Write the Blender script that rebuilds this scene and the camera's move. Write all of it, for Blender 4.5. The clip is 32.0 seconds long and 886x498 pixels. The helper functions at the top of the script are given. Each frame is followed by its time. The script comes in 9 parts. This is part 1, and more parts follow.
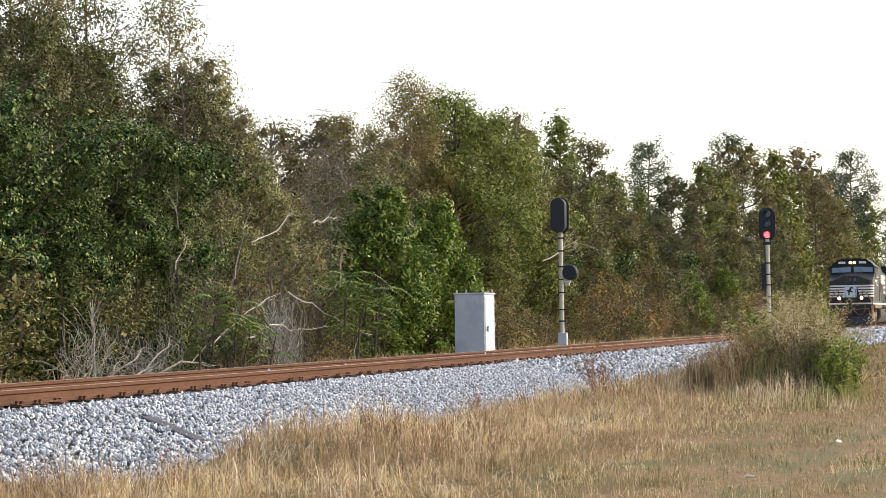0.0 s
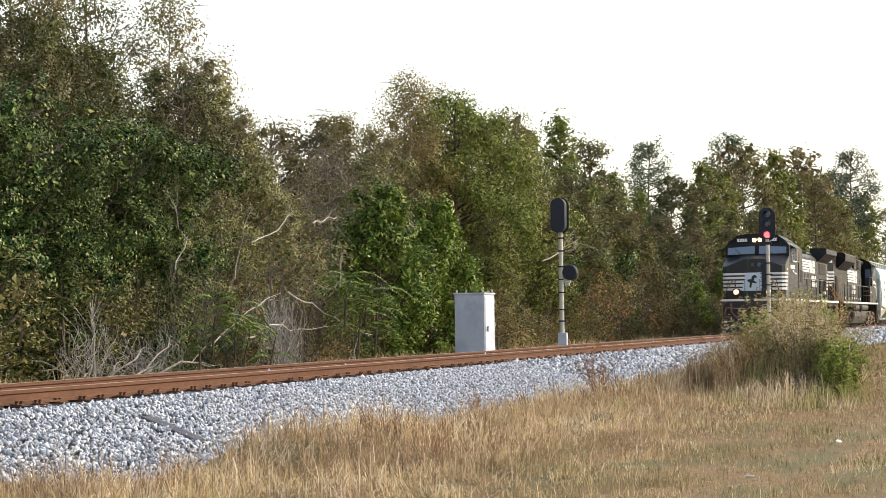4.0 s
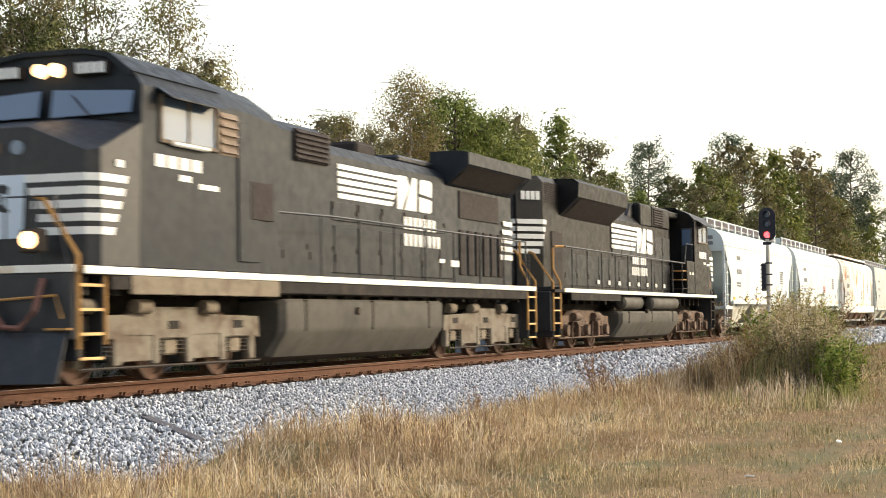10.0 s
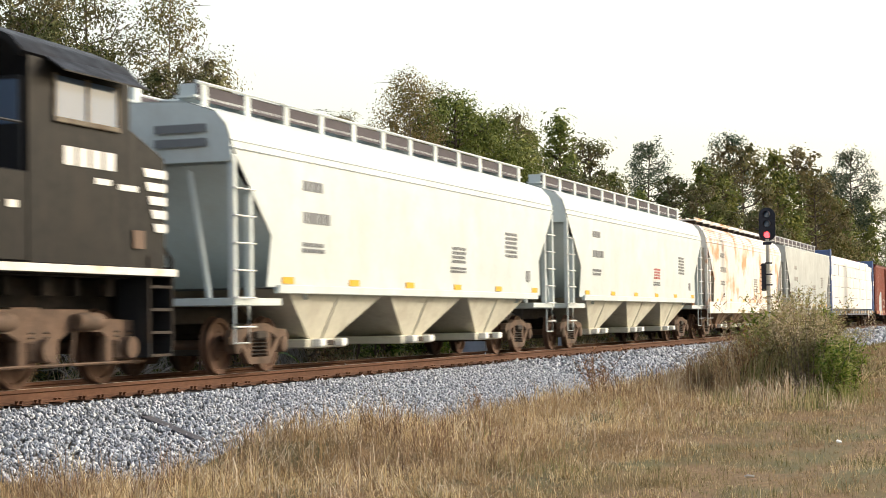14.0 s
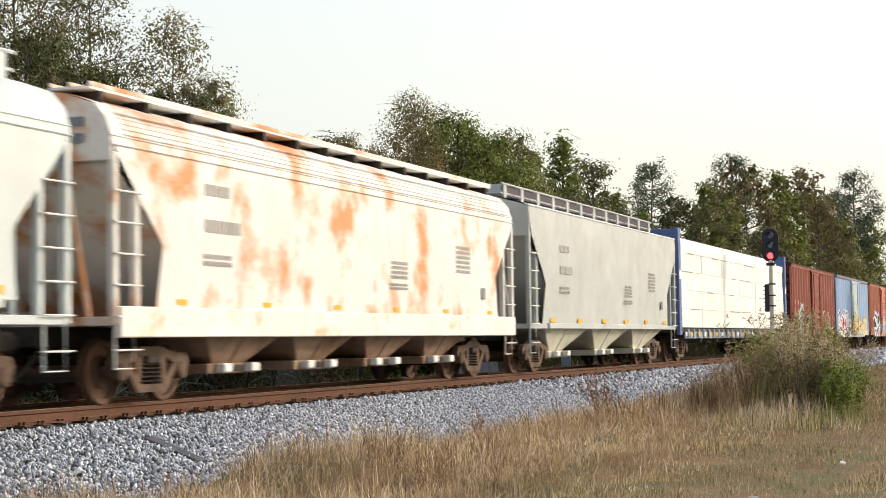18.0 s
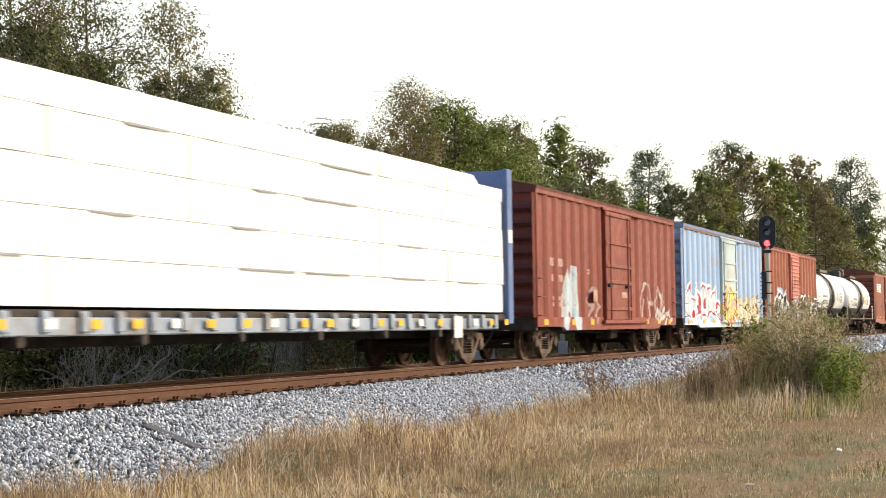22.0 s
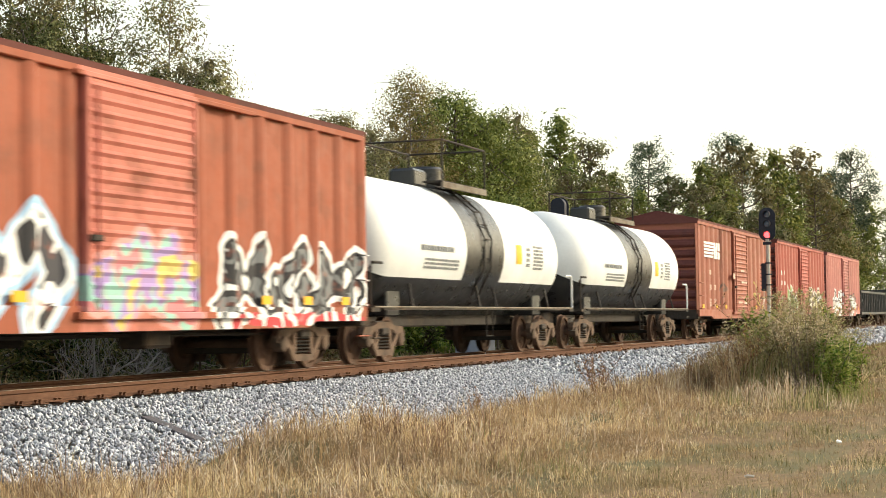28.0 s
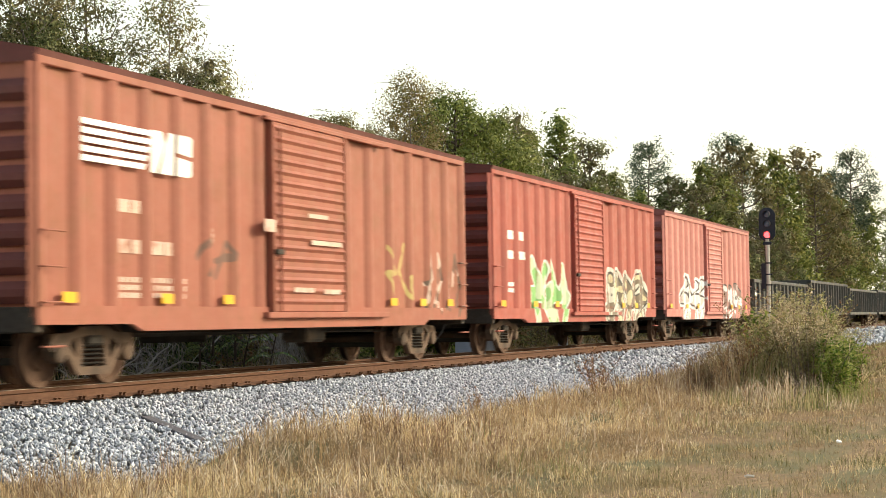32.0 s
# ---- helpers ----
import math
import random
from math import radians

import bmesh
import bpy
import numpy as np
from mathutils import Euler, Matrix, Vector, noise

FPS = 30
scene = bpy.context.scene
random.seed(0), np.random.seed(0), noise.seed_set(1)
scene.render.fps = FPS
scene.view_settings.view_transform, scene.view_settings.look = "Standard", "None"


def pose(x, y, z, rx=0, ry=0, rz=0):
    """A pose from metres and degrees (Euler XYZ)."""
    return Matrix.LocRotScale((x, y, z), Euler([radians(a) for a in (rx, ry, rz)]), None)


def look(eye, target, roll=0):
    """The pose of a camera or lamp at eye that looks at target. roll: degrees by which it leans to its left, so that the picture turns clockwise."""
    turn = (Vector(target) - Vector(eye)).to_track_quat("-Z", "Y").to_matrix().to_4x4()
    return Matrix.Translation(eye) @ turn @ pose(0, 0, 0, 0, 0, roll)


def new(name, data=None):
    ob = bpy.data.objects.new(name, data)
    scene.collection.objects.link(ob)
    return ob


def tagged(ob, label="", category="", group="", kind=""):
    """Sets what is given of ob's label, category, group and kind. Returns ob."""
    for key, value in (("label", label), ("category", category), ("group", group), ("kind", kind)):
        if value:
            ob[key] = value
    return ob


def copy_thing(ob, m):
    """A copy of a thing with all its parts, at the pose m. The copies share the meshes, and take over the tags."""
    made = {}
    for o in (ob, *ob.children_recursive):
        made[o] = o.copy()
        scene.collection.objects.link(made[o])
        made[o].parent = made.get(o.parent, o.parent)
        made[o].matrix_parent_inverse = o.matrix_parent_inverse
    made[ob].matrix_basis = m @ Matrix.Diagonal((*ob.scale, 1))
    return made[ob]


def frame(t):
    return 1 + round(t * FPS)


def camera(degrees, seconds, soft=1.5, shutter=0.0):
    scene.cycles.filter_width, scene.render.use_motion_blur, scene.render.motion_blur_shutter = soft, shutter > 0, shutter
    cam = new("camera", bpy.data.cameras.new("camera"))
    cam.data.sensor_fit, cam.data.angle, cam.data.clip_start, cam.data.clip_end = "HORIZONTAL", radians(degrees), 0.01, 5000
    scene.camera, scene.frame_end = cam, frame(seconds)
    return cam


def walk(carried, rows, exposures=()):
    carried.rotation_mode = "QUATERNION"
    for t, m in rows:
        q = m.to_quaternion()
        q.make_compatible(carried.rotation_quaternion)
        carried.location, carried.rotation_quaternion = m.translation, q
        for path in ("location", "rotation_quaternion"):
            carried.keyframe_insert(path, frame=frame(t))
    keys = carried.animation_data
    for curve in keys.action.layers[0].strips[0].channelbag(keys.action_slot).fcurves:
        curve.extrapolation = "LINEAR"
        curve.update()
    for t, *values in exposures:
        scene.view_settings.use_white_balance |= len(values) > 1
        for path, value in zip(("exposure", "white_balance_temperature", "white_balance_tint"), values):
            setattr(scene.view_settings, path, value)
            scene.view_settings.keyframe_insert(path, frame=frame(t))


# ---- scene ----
# World: x runs along the track away from the camera, y across it (the woods lie at +y), z = 0 is the top of the rails.

# ---- camera ----
EYE = (0.0, -13.31, 0.80)
YAW, PITCH, ROLL = 19.63, 2.39, -0.86


def aim(yaw, pitch):
    a, b = radians(yaw), radians(pitch)
    return look(EYE, (EYE[0] + 50 * math.cos(a) * math.cos(b), EYE[1] + 50 * math.sin(a) * math.cos(b), EYE[2] + 50 * math.sin(b)), ROLL)


cam = camera(28.93, 32.0, soft=0.6, shutter=0.5)
# seconds, degrees turned to the left, degrees tilted up
NOD = ((0, 0, 0), (14, 0, 0), (14.5, 0.02, 0.055), (15.5, 0.04, 0.24), (16.5, 0.06, 0.435), (17, 0.07, 0.54), (17.5, 0.085, 0.64),
       (18, 0.095, 0.70), (18.5, 0.105, 0.75), (19, 0.11, 0.77), (19.2, 0.105, 0.77), (19.5, 0.0, 0.755), (20, 0, 0.70), (20.5, 0, 0.58), (21, 0, 0.49),
       (21.5, 0, 0.38), (22, 0, 0.28), (22.5, 0, 0.205), (23, 0, 0.15), (23.5, 0, 0.095), (23.8, 0, 0.085), (24, 0, 0), (32, 0, 0))
walk(cam, [(t, aim(YAW + a, PITCH + b)) for t, a, b in NOD], exposures=((0, 0.40, 6500, 10), (9, 0.38, 6750, 8), (13, 0.24, 6800, 8), (16, -0.05, 6500, 10), (19, -0.05, 6500, 10), (21, 0.13, 6500, 10), (24, 0.28, 6850, 6), (32, 0.37, 7000, 3)))

# ---- light ----
SUN_EL, SUN_AZ = 24.0, -48.0  # azimuth of the sun seen from the track, degrees from +x towards +y
world = bpy.data.worlds.new("sky")
scene.world = world
world.use_nodes = True
sky = world.node_tree.nodes.new("ShaderNodeTexSky")
sky.sky_type, sky.sun_disc = "NISHITA", False
sky.sun_elevation, sky.sun_rotation = radians(SUN_EL), radians(90 - SUN_AZ)
sky.air_density, sky.dust_density, sky.ozone_density = 1.0, 6.0, 1.0
back = world.node_tree.nodes["Background"]
back.inputs["Strength"].default_value = 0.12
veil = world.node_tree.nodes.new("ShaderNodeMix")  # thin even cloud over the blue
veil.data_type, veil.blend_type = "RGBA", "ADD"
veil.inputs[0].default_value = 1.0
place, parts, haze = (world.node_tree.nodes.new("ShaderNode" + k) for k in ("TexCoord", "SeparateXYZ", "ValToRGB"))
for at, colour in ((0.0, (0.60, 0.60, 0.53)), (0.25, (0.58, 0.59, 0.54)), (0.55, (0.28, 0.31, 0.37)), (1.0, (0.18, 0.23, 0.33))):  # white haze low down, thinner and bluer overhead
    spot = haze.color_ramp.elements[0] if at == 0 else haze.color_ramp.elements[-1] if at == 1 else haze.color_ramp.elements.new(at)
    spot.color = (*colour, 1)
thick = world.node_tree.nodes.new("ShaderNodeVectorMath")
thick.operation, thick.inputs["Scale"].default_value = "SCALE", 10.0
for a, b in ((place.outputs["Generated"], parts.inputs[0]), (parts.outputs["Z"], haze.inputs["Fac"]), (haze.outputs["Color"], thick.inputs[0]), (thick.outputs[0], veil.inputs[7])):
    world.node_tree.links.new(a, b)
world.node_tree.links.new(sky.outputs["Color"], veil.inputs[6])
world.node_tree.links.new(veil.outputs[2], back.inputs["Color"])
sun_data = bpy.data.lights.new("sun", "SUN")
sun_data.energy, sun_data.angle, sun_data.color = 2.5, radians(4.0), (1.0, 0.90, 0.76)
sun = new("sun", sun_data)
sun.matrix_world = look((60 * math.cos(radians(SUN_AZ)), 60 * math.sin(radians(SUN_AZ)), 60 * math.tan(radians(SUN_EL))), (0, 0, 0))


# ---- the train's way along the track: metres travelled at t seconds ----
WAY = ((0, -141.75), (3, -111.55), (6, -81.36), (7, -71.26), (8, -61.13), (9, -50.92), (10, -40.68), (11, -30.52), (12, -20.25), (13, -9.86),
       (14, 0.50), (17, 31.5), (20, 62.6), (24, 104.1), (28, 145.58), (30, 166.38), (32, 187.16))


# ---- geometry kit ----
class G:
    """Collects vertices and faces of one mesh."""

    def __init__(self):
        self.v, self.f = [], []

    def add(self, verts, faces, m=None):
        n = len(self.v)
        self.v += [tuple(m @ Vector(p)) for p in verts] if m else [tuple(p) for p in verts]
        self.f += [tuple(n + i for i in face) for face in faces]
        return self

    def box(self, x0, x1, y0, y1, z0, z1, c=0.0, m=None):
        """A box with chamfered edges of width c."""
        if c <= 0:
            v = [(x, y, z) for x in (x0, x1) for y in (y0, y1) for z in (z0, z1)]
            return self.add(v, [(0, 1, 3, 2), (4, 6, 7, 5), (0, 4, 5, 1), (2, 3, 7, 6), (0, 2, 6, 4), (1, 5, 7, 3)], m)
        lo, hi = (x0, y0, z0), (x1, y1, z1)
        v, idx = [], {}
        for s in range(8):
            e = [hi[k] if s >> k & 1 else lo[k] for k in range(3)]
            i = [e[k] + (-c if s >> k & 1 else c) for k in range(3)]
            for k in range(3):
                p = list(i)
                p[k] = e[k]
                idx[s, k] = len(v)
                v.append(tuple(p))
        f = []
        for k in range(3):
            a, b = 1 << (k + 1) % 3, 1 << (k + 2) % 3
            f.append([idx[s, k] for s in (0, b, a | b, a)])
            f.append([idx[s | 1 << k, k] for s in (0, a, a | b, b)])
            for s in (0, a, b, a | b):  # edges along axis k
                s2 = s | 1 << k
                i, j = (k + 1) % 3, (k + 2) % 3
                q = [idx[s, i], idx[s2, i], idx[s2, j], idx[s, j]]
                f.append(q if s in (a, b) else q[::-1])
        for s in range(8):
            q = [idx[s, 0], idx[s, 1], idx[s, 2]]
            f.append(q if bin(s).count("1") % 2 == 0 else q[::-1])
        return self.add(v, [tuple(q) for q in f], m)

    def prism(self, outline, axis, a, b, m=None):
        """An outline of (u, w) pairs swept along an axis from a to b: axis 'x' -> (y, z), 'y' -> (x, z), 'z' -> (x, y)."""
        put = {"x": lambda u, w, t: (t, u, w), "y": lambda u, w, t: (u, t, w), "z": lambda u, w, t: (u, w, t)}[axis]
        n = len(outline)
        v = [put(u, w, a) for u, w in outline] + [put(u, w, b) for u, w in outline]
        area = sum(outline[i][0] * outline[(i + 1) % n][1] - outline[(i + 1) % n][0] * outline[i][1] for i in range(n))
        up = (area > 0) == (axis != "y")
        up = up == (b > a)
        f = [tuple(range(n))[::-1], tuple(range(n, 2 * n))] + [(i, (i + 1) % n, n + (i + 1) % n, n + i) for i in range(n)]
        return self.add(v, f if up else [q[::-1] for q in f], m)

    def loft(self, rings, closed=True, caps=True):
        """Skins a row of rings with equal counts."""
        n = len(rings[0])
        v = [p for r in rings for p in r]
        f = []
        for k in range(len(rings) - 1):
            for i in range(n if closed else n - 1):
                j = (i + 1) % n
                f.append((k * n + i, k * n + j, (k + 1) * n + j, (k + 1) * n + i))
        if caps:
            f += [tuple(range(n))[::-1], tuple(range((len(rings) - 1) * n, len(rings) * n))]
        return self.add(v, f)

    def tube(self, pts, r, n=6):
        """A round bar through points; r is one radius or one for each point."""
        pts = [Vector(p) for p in pts]
        rs = [r] * len(pts) if isinstance(r, (int, float)) else r
        rings = []
        for i, p in enumerate(pts):
            d = (pts[min(i + 1, len(pts) - 1)] - pts[max(i - 1, 0)]).normalized()
            a = d.cross(Vector((0, 0, 1)) if abs(d.z) < 0.9 else Vector((1, 0, 0))).normalized()
            b = d.cross(a)
            rings.append([p + rs[i] * (a * math.cos(2 * math.pi * k / n) + b * math.sin(2 * math.pi * k / n)) for k in range(n)])
        return self.loft(rings)

    def lathe(self, profile, axis="y", n=24, centre=(0, 0, 0)):
        """Turns (offset along the axis, radius) pairs round an axis."""
        rings = []
        for o, r in profile:
            ring = []
            for k in range(n):
                a = 2 * math.pi * k / n
                c, s = r * math.cos(a), r * math.sin(a)
                p = {"x": (o, c, s), "y": (s, o, c), "z": (c, s, o)}[axis]
                ring.append(tuple(p[i] + centre[i] for i in range(3)))
            rings.append(ring)
        return self.loft(rings)

    def mesh(self, name, material, smooth=True):
        me = bpy.data.meshes.new(name)
        me.from_pydata(self.v, [], self.f)
        if material:
            me.materials.append(material)
        if smooth:
            me.polygons.foreach_set("use_smooth", [True] * len(me.polygons))
            me.set_sharp_from_angle(angle=radians(32))
        me.update()
        return me


def part(name, g, material, parent, label="", at=None):
    """Links one mesh under a thing or a part."""
    ob = new(name, g.mesh(name, material) if isinstance(g, G) else g)
    ob.parent = parent
    if at is not None:
        ob.matrix_basis = at
    return tagged(ob, label)


def thing(name, label, category, group="", at=None, kind=""):
    ob = new(name)
    ob.empty_display_size = 0.3
    if at is not None:
        ob.matrix_basis = at
    return tagged(ob, label, category, group, kind)


def solid(name, g, material, label, category="", group="", kind="", at=None):
    ob = new(name, g.mesh(name, material) if isinstance(g, G) else g)
    if at is not None:
        ob.matrix_basis = at
    return tagged(ob, label, category, group, kind)


def soup(name, verts, quads, material):
    """A mesh of loose quads from arrays, quickly."""
    me = bpy.data.meshes.new(name)
    n, k = len(verts), quads.shape[1]
    me.vertices.add(n)
    me.vertices.foreach_set("co", np.ascontiguousarray(verts, dtype=np.float32).ravel())
    me.loops.add(quads.size)
    me.loops.foreach_set("vertex_index", quads.astype(np.int32).ravel())
    me.polygons.add(len(quads))
    me.polygons.foreach_set("loop_start", np.arange(0, quads.size, k, dtype=np.int32))
    me.polygons.foreach_set("loop_total", np.full(len(quads), k, dtype=np.int32))
    me.update(calc_edges=True)
    if material:
        me.materials.append(material)
    return me


# ---- materials ----
def ramp(nt, fac, stops):
    r = nt.nodes.new("ShaderNodeValToRGB")
    els = r.color_ramp.elements
    while len(els) < len(stops):
        els.new(0.5)
    for e, (p, c) in zip(els, stops):
        e.position, e.color = p, (*c[:3], 1)
    nt.links.new(fac, r.inputs["Fac"])
    return r.outputs["Color"]


def noise_tex(nt, scale, detail=3.0, stretch=(1, 1, 1), rough=0.55):
    co, mp, no = (nt.nodes.new("ShaderNode" + k) for k in ("TexCoord", "Mapping", "TexNoise"))
    mp.inputs["Scale"].default_value = stretch
    no.inputs["Scale"].default_value, no.inputs["Detail"].default_value, no.inputs["Roughness"].default_value = scale, detail, rough
    nt.links.new(co.outputs["Object"], mp.inputs["Vector"])
    nt.links.new(mp.outputs["Vector"], no.inputs["Vector"])
    return no.outputs["Fac"]


def mix(nt, fac, a, b, how="MIX"):
    m = nt.nodes.new("ShaderNodeMix")
    m.data_type, m.blend_type = "RGBA", how
    for key, val in ((0, fac), (6, a), (7, b)):
        if isinstance(val, bpy.types.NodeSocket):
            nt.links.new(val, m.inputs[key])
        else:
            m.inputs[key].default_value = val if isinstance(val, (int, float)) else (*val[:3], 1)
    return m.outputs[2]


def surface(name, base, rough=0.6, metal=0.0, grain=0.12, fine=40.0, bump=0.15, stain=None, stain_at=(0.55, 0.75), stain_scale=1.2,
            stretch=(1, 1, 1), streak=None, streak_at=(0.55, 0.7), bump_scale=None, spec=0.2):
    """A worn surface: base colour with fine grain, a stain colour in patches and a streak colour that runs down."""
    m = bpy.data.materials.new(name)
    m.use_nodes = True
    nt = m.node_tree
    bsdf = nt.nodes["Principled BSDF"]
    f1 = noise_tex(nt, fine, 4, stretch)
    lo, hi = [c * (1 - grain) for c in base], [min(1, c * (1 + grain)) for c in base]
    col = ramp(nt, f1, ((0.3, lo), (0.7, hi)))
    big = noise_tex(nt, 0.7, 2)
    col = mix(nt, 0.35, col, ramp(nt, big, ((0.3, [c * 0.72 for c in base]), (0.7, [min(1, c * 1.18) for c in base]))))
    if streak:
        f = noise_tex(nt, 3.0, 5, (2.2, 2.2, 0.16), 0.65)
        col = mix(nt, ramp(nt, f, ((streak_at[0], (0, 0, 0)), (streak_at[1], (1, 1, 1)))), col, streak)
    if stain:
        f = noise_tex(nt, stain_scale, 6, stretch, 0.62)
        col = mix(nt, ramp(nt, f, ((stain_at[0], (0, 0, 0)), (stain_at[1], (1, 1, 1)))), col, stain)
    nt.links.new(col, bsdf.inputs["Base Color"])
    rr = ramp(nt, noise_tex(nt, fine * 0.3, 3), ((0.3, [max(0.05, rough - 0.1)] * 3), (0.7, [min(1, rough + 0.12)] * 3)))
    nt.links.new(rr, bsdf.inputs["Roughness"])
    bsdf.inputs["Metallic"].default_value = metal
    bsdf.inputs["Specular IOR Level"].default_value = spec
    if bump:
        b = nt.nodes.new("ShaderNodeBump")
        b.inputs["Strength"].default_value, b.inputs["Distance"].default_value = bump, 0.02
        nt.links.new(noise_tex(nt, bump_scale or fine, 4, stretch), b.inputs["Height"])
        nt.links.new(b.outputs["Normal"], bsdf.inputs["Normal"])
    return m


def leafy(name, tones, trans=0.35, rough=0.5, patch=None, spec=0.04, vary=0.0):
    """Leaves and blades: a tone for each leaf, a slow drift over the crown, some light let through."""
    m = bpy.data.materials.new(name)
    m.use_nodes = True
    nt = m.node_tree
    bsdf, out = nt.nodes["Principled BSDF"], nt.nodes["Material Output"]
    geo = nt.nodes.new("ShaderNodeNewGeometry")
    n = len(tones)
    col = ramp(nt, geo.outputs["Random Per Island"], [((i + 0.5) / n, c) for i, c in enumerate(tones)])
    if vary:  # each plant has its own depth and warmth of colour
        info = nt.nodes.new("ShaderNodeObjectInfo")
        tint = ramp(nt, info.outputs["Random"], ((0.0, (0.45, 0.5, 0.5)), (0.3, (1.0, 1.08, 0.85)), (0.55, (1.45, 1.1, 0.9)), (0.8, (0.72, 0.88, 0.9)), (1.0, (1.45, 1.4, 1.0))))
        col = mix(nt, vary, col, mix(nt, 1.0, col, tint, "MULTIPLY"))
    if patch:
        f = noise_tex(nt, 0.45, 3)
        col = mix(nt, ramp(nt, f, ((0.42, (0, 0, 0)), (0.62, (1, 1, 1)))), col, mix(nt, 0.75, col, patch))
    nt.links.new(col, bsdf.inputs["Base Color"])
    bsdf.inputs["Roughness"].default_value = rough
    bsdf.inputs["Specular IOR Level"].default_value = spec
    tr, mx = nt.nodes.new("ShaderNodeBsdfTranslucent"), nt.nodes.new("ShaderNodeMixShader")
    nt.links.new(col, tr.inputs["Color"])
    mx.inputs[0].default_value = trans
    nt.links.new(bsdf.outputs[0], mx.inputs[1])
    nt.links.new(tr.outputs[0], mx.inputs[2])
    nt.links.new(mx.outputs[0], out.inputs["Surface"])
    return m


def glow(name, colour, strength):
    m = bpy.data.materials.new(name)
    m.use_nodes = True
    b = m.node_tree.nodes["Principled BSDF"]
    b.inputs["Base Color"].default_value = (*colour, 1)
    b.inputs["Emission Color"].default_value, b.inputs["Emission Strength"].default_value = (*colour, 1), strength
    return m


M_RAIL = surface("rusty_rail", (0.125, 0.062, 0.038), 0.9, 0.0, 0.25, 25, 0.2, stain=(0.075, 0.038, 0.024), stretch=(0.25, 1, 1))
M_RAILTOP = surface("worn_rail_top", (0.42, 0.37, 0.34), 0.35, 0.8, 0.1, 30, 0.05)
M_TIE = surface("creosoted_timber", (0.045, 0.032, 0.025), 0.9, 0, 0.3, 30, 0.5, stain=(0.10, 0.075, 0.055))
M_BARK = surface("bark", (0.11, 0.085, 0.065), 0.95, 0, 0.3, 18, 0.8, stain=(0.2, 0.18, 0.15), stretch=(1, 1, 0.3))
M_DEAD = surface("dead_wood", (0.36, 0.335, 0.30), 0.9, 0, 0.25, 20, 0.4)
M_STEEL = surface("grimy_steel", (0.05, 0.042, 0.036), 0.8, 0.2, 0.3, 14, 0.3, stain=(0.13, 0.085, 0.055))
M_WHEEL = surface("rusty_wheel", (0.12, 0.07, 0.048), 0.75, 0.35, 0.25, 12, 0.2, stain=(0.06, 0.045, 0.04))
M_BLACK = surface("black_paint", (0.019, 0.021, 0.026), 0.42, 0, 0.2, 20, 0.06, stain=(0.06, 0.052, 0.045), stain_at=(0.5, 0.9), streak=(0.07, 0.065, 0.06), streak_at=(0.55, 0.95), spec=0.4)
M_WHITE = surface("white_paint", (0.78, 0.78, 0.76), 0.5, 0, 0.05, 30, 0.05, stain=(0.6, 0.58, 0.53), stain_at=(0.55, 0.9))


# ---- ground, ballast and track ----
def ground_z(x, y):
    """Height of the bare ground."""
    a = np.abs(y)
    z = np.interp(y, (-400, -40, -14, -9, -5.2, -4.2, -2.1, -1.3, 1.3, 2.1, 3.4, 4.6, 8, 30, 400), (-0.9, -0.9, -0.85, -0.74, -0.78, -0.82, -0.36, -0.30, -0.30, -0.36, -0.62, -0.55, -0.2, 0.2, 0.4))
    wave = 0.05 * np.sin(x * 0.35 + y * 0.6) * np.sin(y * 0.5 - x * 0.13) + 0.03 * np.sin(x * 1.1 + 2 * y)
    heap = np.interp(x, (12, 16.0, 17.0, 19.5, 21.6, 25, 30, 40, 46), (0.0, 0.02, 0.27, 0.24, 0.06, 0.12, 0.14, 0.12, 0.0)) * np.interp(y, (-8.4, -6.6, -5.2, -4.75, -4.45), (0, 0.75, 1, 0.8, 0))  # thatch of old grass
    return z + wave * np.clip((a - 4.0) / 2, 0, 1) + heap


def make_ground():
    xs = np.concatenate([[-2500, -900, -300, -120], np.arange(-60, 8, 4), np.arange(8, 60, 0.5), np.arange(60, 130, 1.5), np.arange(130, 320, 6), [400, 600, 1000, 1700, 2800]])
    ys = np.concatenate([[-2500, -900, -300, -120, -60, -40, -25], np.arange(-18, 10, 0.25), np.arange(10, 60, 4), [80, 150, 300, 900, 2500]])
    X, Y = np.meshgrid(xs, ys, indexing="ij")
    v = np.stack([X, Y, ground_z(X, Y)], -1).reshape(-1, 3)
    n = len(ys)
    i, j = np.meshgrid(np.arange(len(xs) - 1), np.arange(n - 1), indexing="ij")
    q = np.stack([i * n + j, (i + 1) * n + j, (i + 1) * n + j + 1, i * n + j + 1], -1).reshape(-1, 4)
    me = soup("ground", v, q, M_GROUND)
    me.polygons.foreach_set("use_smooth", [True] * len(me.polygons))
    solid("ground", me, None, "brown verge soil with short dry grass and bare strips", "ground", kind="structure")


